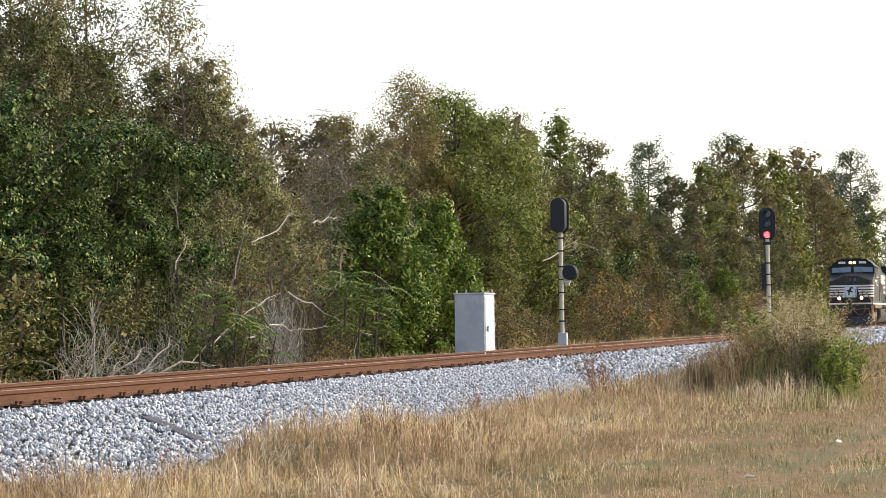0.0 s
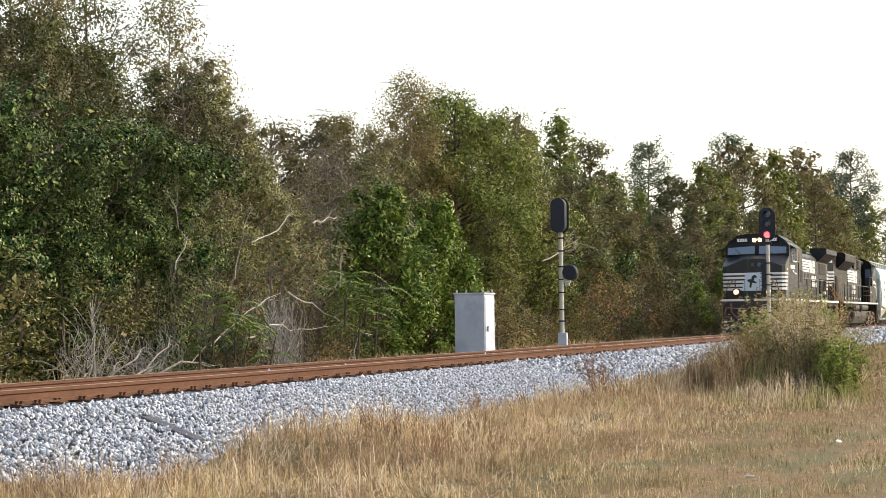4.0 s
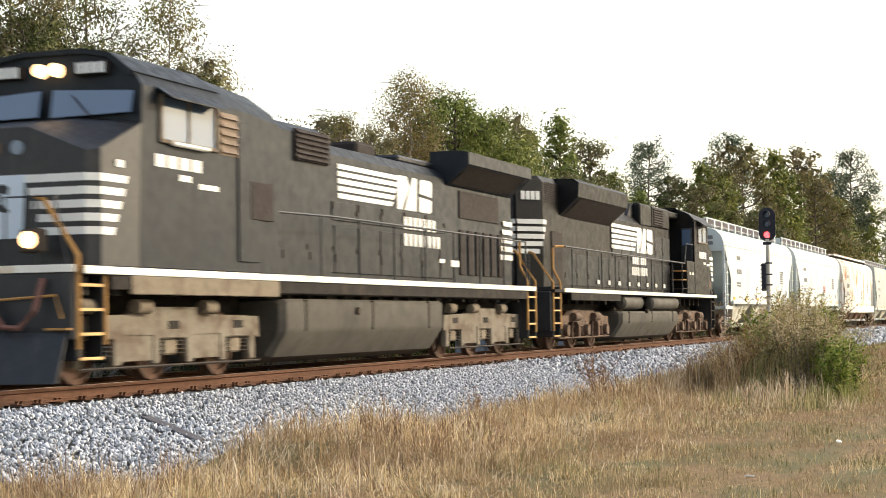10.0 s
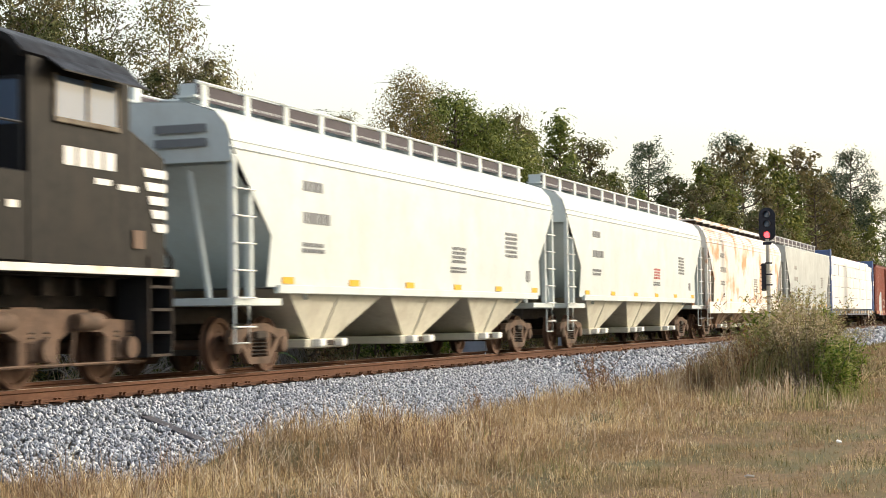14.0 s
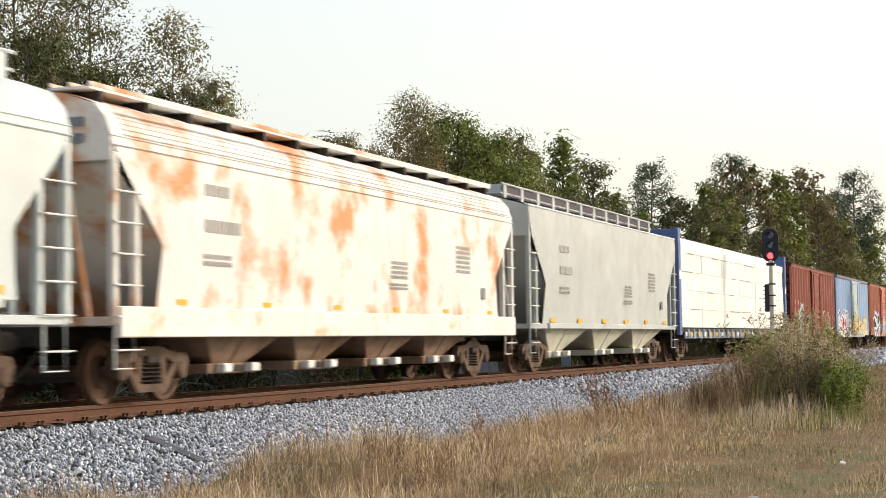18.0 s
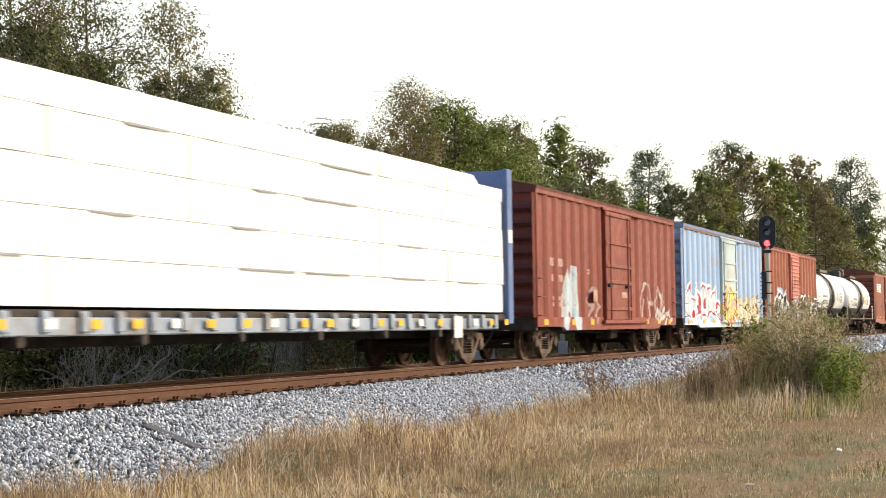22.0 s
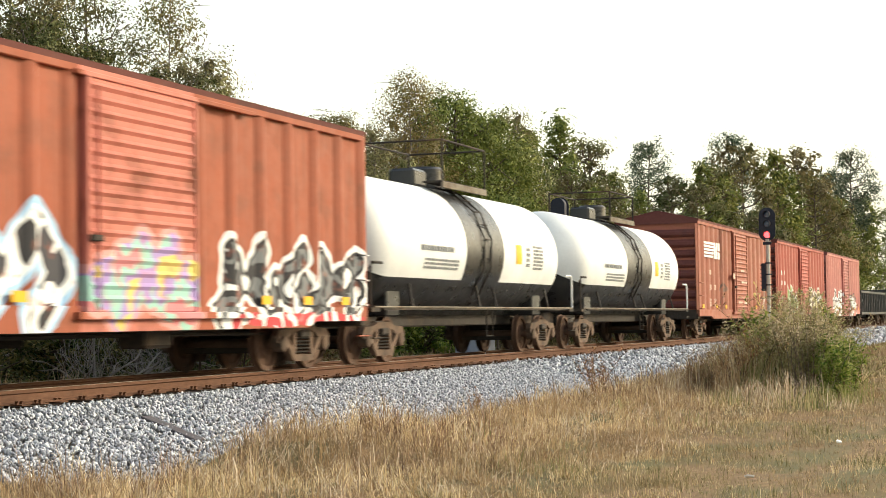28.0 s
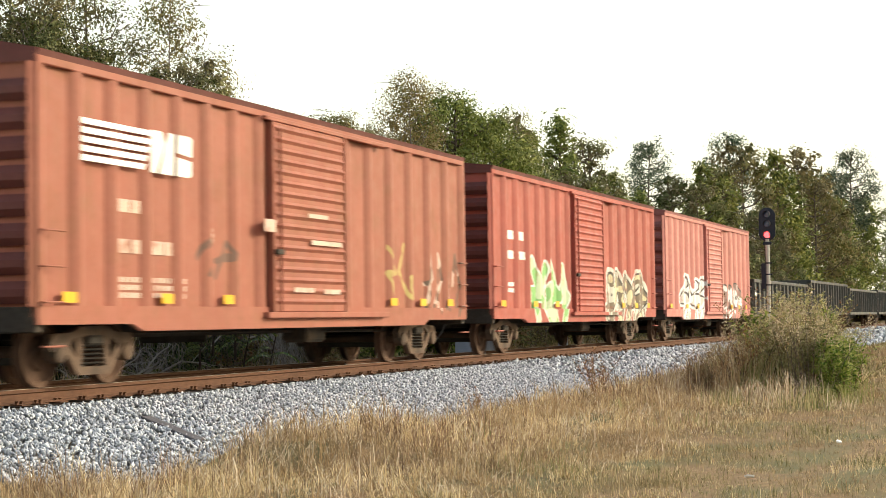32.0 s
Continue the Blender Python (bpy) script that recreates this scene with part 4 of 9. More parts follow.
def tuft(x, y, tall, n, spread, material, label, seed):
    """One clump of long arching blades."""
    r = np.random.default_rng(seed)
    a = r.uniform(0, 2 * math.pi, n)
    d = np.stack([np.cos(a), np.sin(a), np.zeros(n)], -1)
    foot = r.normal(size=(n, 3)) * np.array((spread, spread, 0))
    h = tall * r.uniform(0.35, 1.1, n)[:, None]
    lean = np.abs(r.normal(size=(n, 1))) * 0.45
    s = np.stack([-np.sin(a), np.cos(a), np.zeros(n)], -1) * r.uniform(0.003, 0.007, n)[:, None]
    up = np.array([0, 0, 1.0])
    m1, m2 = foot + d * lean * h * 0.3 + up * h * 0.5, foot + d * lean * h * 0.8 + up * h * 0.82
    tip = foot + d * lean * h * 1.5 + up * h * (1.02 - 0.25 * lean)
    v = np.stack([foot - s, foot + s, m1 + s, m1 - s, m2 + s * 0.7, m2 - s * 0.7, tip], 1).reshape(-1, 3)
    i = (np.arange(n) * 7)[:, None]
    tri = np.concatenate([i + np.array(k) for k in ((0, 1, 2), (0, 2, 3), (3, 2, 4), (3, 4, 5), (5, 4, 6))], 1).reshape(-1, 3)
    TUFTS.setdefault((material, label), []).append((v + np.array((x, y, float(ground_z(np.array(x), np.array(y))) - 0.02)), tri))


TUFTS = {}


for k in range(70):
    x = r.uniform(27.5, 41)
    a = r.uniform(0.112, 0.196)
    y = -13.31 + x * a
    if y > -5.2:
        continue
    h = float(weed_height(x, y))
    front = x < 32
    kind = r.choice((0, 0, 1, 2) if a > 0.14 else (0, 1, 1, 2))
    tuft(x, y, (0.5 if front else 0.8) * (0.3 + 0.42 * h) * r.uniform(0.55, 1.25), r.randint(60, 120), r.uniform(0.12, 0.4), (M_STRAW, M_LUSH, M_PALE)[kind],
         ("clump of tall straw-coloured grass", "clump of tall green and yellow grass", "clump of tall bleached grass")[kind], 500 + k)
for k in range(46):
    x = r.uniform(31.5, 39)
    a = r.uniform(0.114, 0.19)
    y = -13.31 + x * a
    h = float(weed_height(x, y))
    kind = r.choice((0, 1, 2) if a > 0.14 else (1, 1, 2))
    if y < -5.4:
        tuft(x, y, (0.35 + 0.5 * h) * r.uniform(0.8, 1.3), 80, 0.2, (M_STRAW, M_LUSH, M_PALE)[kind],
             ("clump of tall straw-coloured grass", "clump of tall green and yellow grass", "clump of tall bleached grass")[kind], 700 + k)
for k, (x, y) in enumerate(((34.5, -8.85), (34.9, -8.9), (34.2, -8.7))):
    tuft(x, y, 1.25, 150, 0.1, M_PALE, "clump of tall bleached grass", 600 + k)
for (material, label), heaps in TUFTS.items():
    starts = np.cumsum([0] + [len(v) for v, t in heaps])
    solid("tall_grass", soup("tall_grass", np.concatenate([v for v, t in heaps]), np.concatenate([t + n for (v, t), n in zip(heaps, starts)]), material), None, label.replace("clump", "clumps") + " among the weeds", "grass", kind="stuff")
solid("wood_edge_grass", blades("wood_edge_grass", 30000, (20, 100, 2.7, 5.0), 0.55, 0.014, M_STRAW, 66, 0.45, lambda x, y: np.clip(0.35 + 0.8 * np.sin(x * 0.33 - 0.05), 0.15, 1)), None, "straggling dry grass at the foot of the woods", "grass", kind="stuff")


# ---- dead wood and fronds at the foot of the trees ----
def dead_limb(x, y, z, length, turn, rise, seed, thick=0.03):
    r = random.Random(seed)
    g = G()

    def run(p, d, ln, th, depth):
        pts = [p]
        for _ in range(5):
            d = (d + Vector((r.gauss(0, 0.22), r.gauss(0, 0.22), r.gauss(0, 0.18)))).normalized()
            pts.append(pts[-1] + d * ln / 5)
        g.tube(pts, [th * (1 - 0.16 * k) for k in range(6)], 5)
        if depth:
            for k in (2, 3, 4):
                e = (d + Vector((r.gauss(0, 0.7), r.gauss(0, 0.7), r.gauss(0, 0.5)))).normalized()
                run(pts[k], e, ln * r.uniform(0.35, 0.6), th * 0.5, depth - 1)

    a = radians(turn)
    run(Vector((0, 0, 0)), Vector((math.cos(a), math.sin(a), rise)).normalized(), length, thick, 2)
    return solid("dead_branch", g, M_DEAD, "bleached grey dead branch fallen at the wood's edge", "branch", "dead branches", at=pose(x, y, z))


def fallen(points, thick, seed, twigs=5):
    """A long bare branch through the points, with short side twigs."""
    r = random.Random(seed)
    g = G()
    pts = [Vector(p) for p in points]
    fine = []
    for p, q in zip(pts, pts[1:]):
        for j in range(3):
            fine.append(p.lerp(q, j / 3) + Vector((r.gauss(0, 0.03), r.gauss(0, 0.03), r.gauss(0, 0.03))))
    fine.append(pts[-1])
    n = len(fine)
    g.tube(fine, [thick * (1 - 0.75 * k / n) for k in range(n)], 5)
    for _ in range(twigs):
        k = r.randint(1, n - 2)
        d = (fine[k + 1] - fine[k]).normalized() + Vector((r.gauss(0, 0.6), r.gauss(0, 0.4), r.gauss(0, 0.6)))
        ln = r.uniform(0.2, 0.6)
        g.tube([fine[k], fine[k] + d * ln * 0.5 + Vector((0, 0, r.gauss(0, 0.04))), fine[k] + d * ln], [thick * 0.4, thick * 0.28, thick * 0.12], 4)
    return solid("dead_branch", g, M_DEAD, "long bleached dead branch fallen from the woods", "branch", "dead branches")


for k, (x, y, z, ln, turn, rise, th) in enumerate((
        (29.4, 3.7, -0.45, 1.3, 10, 0.6, 0.045), (30.0, 3.6, -0.45, 1.2, 20, 0.5, 0.05), (31.0, 3.6, -0.4, 1.3, 0, 0.35, 0.045), (31.6, 3.7, -0.4, 1.1, 170, 0.6, 0.04), (28.5, 3.9, -0.4, 1.2, -40, 0.9, 0.035),
        (25.4, 3.9, -0.45, 1.1, 40, 0.5, 0.035), (28.2, 4.0, -0.4, 1.0, 140, 1.6, 0.03), (62.5, 5.0, 3.0, 2.5, -20, 0.3, 0.03))):
    dead_limb(x, y, z, ln, turn, rise, 70 + k, th)
for k, (pts, th, tw) in enumerate((
        (((28.35, 3.8, -0.5), (28.3, 3.8, 0.6), (28.25, 3.85, 1.25)), 0.05, 9), (((34.0, 3.5, 0.45), (35.4, 3.5, 0.75), (37.2, 3.6, 0.62), (39.4, 3.6, 0.72)), 0.035, 7),
        (((36.6, 3.6, 1.5), (37.9, 3.5, 1.25), (39.6, 3.5, 0.75), (41.6, 3.5, 0.45)), 0.034, 6), (((36.0, 3.6, -0.5), (35.95, 3.6, 0.6), (36.0, 3.7, 1.35)), 0.016, 3),
        (((33.0, 3.8, 0.3), (35.0, 3.9, 1.1), (36.6, 3.8, 1.5)), 0.03, 4), (((35.5, 4.0, 2.7), (36.7, 3.9, 3.0), (37.8, 4.0, 3.5)), 0.03, 6), (((34.6, 4.0, 1.8), (35.0, 4.0, 2.7), (35.5, 4.0, 3.4)), 0.022, 4),
        (((38.9, 4.0, 3.3), (39.7, 4.0, 3.4), (40.5, 4.0, 3.5)), 0.04, 1), (((31.2, 3.7, 1.9), (31.8, 3.7, 2.6), (31.6, 3.9, 3.4)), 0.022, 6), (((40.8, 4.1, 1.7), (40.9, 4.1, 2.4)), 0.045, 0),
        (((40.8, 3.8, -0.4), (41.1, 3.8, 0.1), (41.5, 3.8, 0.5)), 0.02, 1), (((29.8, 3.6, -0.35), (31.2, 3.5, 0.05), (32.4, 3.6, 0.0)), 0.05, 6), (((29.2, 3.6, -0.4), (30.3, 3.55, 0.2), (30.9, 3.6, 0.45)), 0.045, 6))):
    fallen(pts, th * 0.6, 170 + k, tw + 2)


def vine_tangle(name, n, x0, x1, y, top, seed, material, label):
    """Many thin hanging stems."""
    r = random.Random(seed)
    g = G()
    for _ in range(n):
        x, h = r.uniform(x0, x1), top * r.uniform(0.4, 1.0)
        p = Vector((x, y + r.uniform(-0.5, 0.5), -0.5 + h))
        q = Vector((x + r.gauss(0, 0.45), y - r.uniform(0.0, 0.5), -0.5 + r.uniform(0, 0.45) * h))
        pts = [p.lerp(q, j / 4) + Vector((r.gauss(0, 0.1), -0.08, r.gauss(0.0, 0.07))) for j in range(5)]
        g.tube(pts, [0.006, 0.006, 0.005, 0.004, 0.003], 3)
    solid(name, g, material, label, "vines", kind="stuff")


vine_tangle("dead_vines", 60, 27.7, 28.7, 4.0, 1.5, 81, M_DEAD, "tangle of grey dead hanging vines")
vine_tangle("dead_vines", 80, 29.2, 31.6, 4.0, 1.3, 82, M_DEAD, "tangle of grey dead hanging vines")
vine_tangle("dead_vines", 200, 32.0, 41.0, 4.6, 2.8, 83, M_TWIG, "tangle of brown dead hanging vines")
vine_tangle("dead_vines", 130, 36.0, 37.2, 3.9, 2.0, 84, M_DEAD, "tangle of grey dead hanging vines")


def frond_bush(x, y, z, n, ln, seed):
    """A young feathery tree: arching fronds with paired leaflets."""
    r = random.Random(seed)
    tree = thing("feathery_sapling", "feathery green sapling with arching fronds", "sapling", "feathery saplings", at=pose(x, y, z))
    part("stem", G().tube([(0, 0, 0), (0.05, 0, 0.6), (0.15, -0.1, 1.2)], [0.03, 0.022, 0.012], 6), M_BARK, tree)
    for k in range(n):
        a = r.uniform(0, 2 * math.pi)
        d = Vector((math.cos(a), math.sin(a) * 0.8, 0))
        p0 = Vector((0.08, 0, r.uniform(0.5, 1.25)))
        pts = [p0 + d * ln * t + Vector((0, 0, 0.55 * ln * t - 0.75 * ln * t * t)) for t in (0, 0.2, 0.4, 0.6, 0.8, 1.0)]
        g = G().tube(pts, [0.008, 0.007, 0.006, 0.005, 0.004, 0.003], 3)
        side = d.cross(Vector((0, 0, 1)))
        for j in range(18):
            t = 0.15 + 0.85 * j / 18
            i = min(4, int(t * 5))
            c = pts[i].lerp(pts[i + 1], t * 5 - i)
            w = 0.17 * ln * math.sin(math.pi * (0.15 + 0.8 * t))
            for s in (-1, 1):
                e = c + side * s * w + d * 0.06 + Vector((0, 0, -0.04))
                u = d * 0.022
                g.add([c - u, c + u, e + u * 0.5, e - u * 0.5], [(0, 1, 2, 3)])
        tagged(part("frond", g, L_BRIGHT, tree), kind="stuff")


for k, (x, y, z, n, ln) in enumerate(((31.5, 2.95, 0.45, 12, 1.0), (32.4, 2.9, 0.35, 11, 1.0), (32.9, 2.95, -0.25, 8, 0.8), (31.0, 3.0, 0.0, 7, 0.8), (38.8, 3.1, 1.0, 14, 1.3), (40.1, 3.1, 0.95, 14, 1.4), (41.1, 3.2, 0.8, 12, 1.2), (39.4, 3.0, 0.3, 11, 1.2), (40.5, 3.0, 0.25, 10, 1.1), (34.2, 2.95, -0.3, 7, 0.8))):
    frond_bush(x, y, z - 0.3, n, ln, 90 + k)


# ---- the train ----
# Every car stands on an empty at its middle, at rail height; its local x runs towards the train's end, its open side is y < 0.
M_GREYTRUCK = surface("dusty_grey_steel", (0.20, 0.175, 0.14), 0.8, 0.1, 0.2, 14, 0.3, stain=(0.12, 0.09, 0.065), stain_at=(0.45, 0.62), stain_scale=2.5)
M_BROWNTRUCK = surface("rust_brown_steel", (0.15, 0.10, 0.072), 0.85, 0.1, 0.25, 14, 0.3, stain=(0.09, 0.065, 0.05), stain_at=(0.45, 0.65), stain_scale=3)
M_GOLD = surface("rusty_yellow_paint", (0.42, 0.23, 0.08), 0.7, 0, 0.2, 20, 0.1, stain=(0.20, 0.10, 0.05))
M_TREAD = surface("worn_step_paint", (0.62, 0.40, 0.17), 0.6, 0, 0.15, 30, 0.05)
M_YELLOW = surface("yellow_reflector", (0.75, 0.42, 0.03), 0.5, 0, 0.08, 40, 0.0)
M_SILL = surface("white_sill_stripe", (0.78, 0.76, 0.70), 0.6, 0, 0.06, 20, 0.05, stain=(0.55, 0.33, 0.13), stain_at=(0.56, 0.72), stain_scale=1.4)
M_HOOD = surface("hood_paint", (0.0125, 0.0165, 0.0225), 0.45, 0, 0.15, 16, 0.06, stain=(0.024, 0.028, 0.033), stain_at=(0.5, 0.85), streak=(0.036, 0.040, 0.046), streak_at=(0.56, 0.95), spec=0.17)
M_HOODB = surface("sooty_hood_paint", (0.0095, 0.0095, 0.0105), 0.42, 0, 0.2, 16, 0.08, stain=(0.026, 0.022, 0.019), stain_at=(0.5, 0.8), streak=(0.04, 0.033, 0.028), streak_at=(0.58, 0.9), spec=0.11)
M_CHASSIS = surface("dark_underframe", (0.022, 0.019, 0.017), 0.85, 0, 0.3, 14, 0.3, stain=(0.06, 0.045, 0.034), stain_at=(0.52, 0.75), stain_scale=3)
M_DUST = surface("dusty_tan_steel", (0.21, 0.175, 0.13), 0.85, 0, 0.2, 14, 0.2, stain=(0.12, 0.09, 0.065), stain_at=(0.48, 0.7), stain_scale=2.5)
M_PANEL = surface("bluish_white_panel", (0.62, 0.70, 0.80), 0.5, 0, 0.05, 30, 0.03)
M_GRILLE = surface("grille", (0.035, 0.028, 0.026), 0.8, 0.1, 0.2, 30, 0.3)
M_TANK = surface("dusty_fuel_tank", (0.085, 0.078, 0.066), 0.7, 0, 0.15, 10, 0.15, stain=(0.055, 0.05, 0.045), stain_at=(0.5, 0.7), streak=(0.07, 0.062, 0.05), streak_at=(0.55, 0.8))
M_HOSE = surface("red_rubber_hose", (0.20, 0.095, 0.075), 0.6, 0, 0.2, 20, 0.1)
M_LOUVRE = surface("tan_louvre_paint", (0.20, 0.15, 0.11), 0.7, 0, 0.15, 20, 0.1, stain=(0.09, 0.06, 0.05))
M_LAMP = glow("lit_headlight", (1.0, 0.64, 0.32), 2.6)
M_AMBER = surface("amber_panel", (0.14, 0.09, 0.065), 0.5)
M_HOPPER = surface("pale_hopper_paint", (0.60, 0.655, 0.655), 0.45, 0, 0.05, 12, 0.04, stain=(0.54, 0.56, 0.54), stain_at=(0.5, 0.8), streak=(0.50, 0.50, 0.47), streak_at=(0.6, 0.95))
M_RUSTHOP = surface("rusted_white_hopper_paint", (0.76, 0.74, 0.70), 0.5, 0, 0.06, 12, 0.06, stain=(0.60, 0.28, 0.12), stain_at=(0.50, 0.61), stain_scale=0.62, streak=(0.66, 0.47, 0.30), streak_at=(0.58, 0.8))
M_GREYHOP = surface("putty_grey_hopper_paint", (0.47, 0.50, 0.49), 0.5, 0, 0.05, 12, 0.05, stain=(0.36, 0.375, 0.36), stain_at=(0.5, 0.9), streak=(0.40, 0.41, 0.39), streak_at=(0.6, 1.0))
M_ROOFGREY = surface("dull_roof_grey", (0.27, 0.245, 0.27), 0.7, 0, 0.12, 12, 0.06)
M_GRATE = surface("dark_grating", (0.085, 0.075, 0.085), 0.8, 0, 0.2, 30, 0.2)
M_CREAM = surface("cream_chute_paint", (0.62, 0.60, 0.50), 0.6, 0, 0.1, 10, 0.08, stain=(0.42, 0.38, 0.30), stain_at=(0.52, 0.8), streak=(0.40, 0.36, 0.28), streak_at=(0.6, 0.9))
M_RUSTCHUTE = surface("rusty_chute_paint", (0.30, 0.21, 0.15), 0.8, 0, 0.2, 10, 0.1, stain=(0.15, 0.08, 0.05), stain_at=(0.45, 0.7), streak=(0.45, 0.40, 0.34), streak_at=(0.6, 0.8))
M_REDMARK = surface("red_stencil", (0.50, 0.16, 0.15), 0.7)
M_MARK = surface("stencil_grey", (0.20, 0.21, 0.22), 0.7)
M_FAINT = surface("faded_stencil", (0.36, 0.35, 0.33), 0.7)
M_BLUE = surface("blue_bulkhead_paint", (0.10, 0.16, 0.33), 0.55, 0, 0.12, 14, 0.08, stain=(0.16, 0.2, 0.3), stain_at=(0.5, 0.8))
M_WRAP = surface("white_lumber_wrap", (0.80, 0.80, 0.77), 0.45, 0, 0.03, 2.5, 0.5, stain=(0.74, 0.70, 0.58), stain_at=(0.55, 0.8), bump_scale=3.0)
M_FLATSILL = surface("weathered_grey_blue_sill", (0.30, 0.35, 0.42), 0.6, 0, 0.06, 14, 0.05, stain=(0.22, 0.19, 0.16), stain_at=(0.5, 0.7), stain_scale=1.2)
M_WRAPEDGE = surface("grey_wrap_seam", (0.30, 0.30, 0.31), 0.7)
M_TANKWHITE = surface("white_tank_paint", (0.77, 0.78, 0.77), 0.4, 0, 0.04, 12, 0.03, streak=(0.62, 0.60, 0.55), streak_at=(0.62, 0.95))
M_TANKBLACK = surface("black_tank_paint", (0.022, 0.022, 0.023), 0.32, 0, 0.2, 12, 0.03, stain=(0.05, 0.044, 0.038), stain_at=(0.5, 0.85), spec=0.45)
M_GOND = surface("black_gondola_paint", (0.055, 0.056, 0.055), 0.6, 0, 0.2, 12, 0.1, stain=(0.12, 0.10, 0.085), stain_at=(0.5, 0.75), streak=(0.15, 0.13, 0.11), streak_at=(0.55, 0.8))


def pane_material():
    m = bpy.data.materials.new("cab_glass")
    m.use_nodes = True
    b = m.node_tree.nodes["Principled BSDF"]
    # blue base colour stands in for sky mirrored in the glass
    b.inputs["Base Color"].default_value = (0.10, 0.15, 0.24, 1)
    b.inputs["Roughness"].default_value = 0.08
    b.inputs["Specular IOR Level"].default_value = 0.9
    return m


M_PANE = pane_material()


def sprayed(name, base, grime, zones, seed, patch=None, patch_x=None):
    """Weathered car paint with sprayed lettering. Each zone: x0, x1, z0, z1, number of shapes, stroke half-width, fill tones, outline tone, halo tone.
    The shapes are random bent strokes, with a fill, an outline and a halo; patch between the patch_x pair is a repainted panel."""
    m = surface(name, base, 0.55, 0, 0.08, 12, 0.06, stain=grime, stain_at=(0.52, 0.8), stain_scale=1.6, streak=grime, streak_at=(0.52, 0.85), spec=0.15)
    nt = m.node_tree
    bsdf = nt.nodes["Principled BSDF"]
    old = bsdf.inputs["Base Color"].links[0].from_socket
    rnd = random.Random(seed)
    co, sep = nt.nodes.new("ShaderNodeTexCoord"), nt.nodes.new("ShaderNodeSeparateXYZ")
    nt.links.new(co.outputs["Object"], sep.inputs[0])

    def feed(node, key, val):
        if isinstance(val, bpy.types.NodeSocket):
            nt.links.new(val, node.inputs[key])
        else:
            node.inputs[key].default_value = val

    def calc(how, a, b=0.0, clamp=False):
        n = nt.nodes.new("ShaderNodeMath")
        n.operation, n.use_clamp = how, clamp
        feed(n, 0, a)
        feed(n, 1, b)
        return n.outputs[0]

    def vec(how, a, b=None, scale=None):
        n = nt.nodes.new("ShaderNodeVectorMath")
        n.operation = how
        feed(n, 0, a)
        if b is not None:
            feed(n, 1, b)
        if scale is not None:
            feed(n, "Scale", scale)
        return n.outputs["Value"] if how in ("DOT_PRODUCT", "DISTANCE") else n.outputs["Vector"]

    if patch:
        only = calc("MULTIPLY", calc("GREATER_THAN", sep.outputs["X"], patch_x[0]), calc("LESS_THAN", sep.outputs["X"], patch_x[1]))
        old = mix(nt, only, old, mix(nt, ramp(nt, noise_tex(nt, 1.5, 4), ((0.5, (0, 0, 0)), (0.75, (1, 1, 1)))), patch, grime))
    shake = nt.nodes.new("ShaderNodeTexNoise")
    shake.inputs["Scale"].default_value, shake.inputs["Detail"].default_value = 2.4, 1.0
    flat = vec("MULTIPLY", co.outputs["Object"], (1, 0, 1))
    nt.links.new(flat, shake.inputs["Vector"])
    p = vec("MULTIPLY", vec("ADD", flat, vec("SCALE", vec("SUBTRACT", shake.outputs["Color"], (0.5, 0.5, 0.5)), scale=0.22)), (1, 0, 1))
    worn_off = ramp(nt, noise_tex(nt, 4.0, 4), ((0.56, (0, 0, 0)), (0.74, (0.8, 0.8, 0.8))))
    for x0, x1, z0, z1, count, wide, fills, line, halo in zones:
        cell = (x1 - x0) / max(1, count)
        field = None
        for k in range(max(1, count)):
            left, right = x0 + cell * (k + 0.10), x0 + cell * (k + 0.90)
            grid = [(left, z0), (right, z0), (left, z1), (right, z1), (left, (z0 + z1) / 2), (right, (z0 + z1) / 2), ((left + right) / 2, z1), ((left + right) / 2, z0)]
            way = rnd.choice(((4, 6, 5, 7), (0, 6, 5, 4), (7, 5, 4, 3), (2, 5, 4, 7), (6, 4, 1, 5), (0, 5, 6, 7), (3, 4, 7, 5)))
            if not count:  # one long stroke
                way, grid = (0, 1), [(x0, z0), (x1, z1)]
            pts = [(grid[i][0] + rnd.uniform(-0.06, 0.06), grid[i][1] + rnd.uniform(-0.08, 0.08)) for i in way]
            for (ax, az), (bx, bz) in zip(pts, pts[1:]):
                run = Vector((bx - ax, 0, bz - az))
                off = vec("SUBTRACT", p, (ax, 0, az))
                share = calc("ADD", vec("DOT_PRODUCT", off, tuple(run / run.length_squared)), 0.0, True)
                gap = vec("DISTANCE", off, vec("SCALE", tuple(run), scale=share))
                field = gap if field is None else calc("MINIMUM", field, gap)
        tone = nt.nodes.new("ShaderNodeValToRGB")
        tone.color_ramp.interpolation = "CONSTANT"
        while len(tone.color_ramp.elements) < len(fills):
            tone.color_ramp.elements.new(0.5)
        for i, e in enumerate(tone.color_ramp.elements):
            e.position, e.color = 0.0 if i == 0 else 0.32 + 0.36 * i / len(fills), (*fills[min(i, len(fills) - 1)], 1)
        nt.links.new(noise_tex(nt, 1.6, 1, (1, 0.01, 1)), tone.inputs["Fac"])
        paint = mix(nt, calc("LESS_THAN", field, wide), line or halo, tone.outputs["Color"]) if line or halo else tone.outputs["Color"]
        if halo:
            paint = mix(nt, calc("LESS_THAN", field, wide + (0.06 if line else 0.0)), halo, paint)
        cover = calc("LESS_THAN", field, wide + (0.06 if line else 0.0) + (0.10 if halo else 0.0))
        old = mix(nt, calc("MULTIPLY", cover, calc("SUBTRACT", 1.0, worn_off)), old, paint)
    nt.links.new(old, bsdf.inputs["Base Color"])
    return m


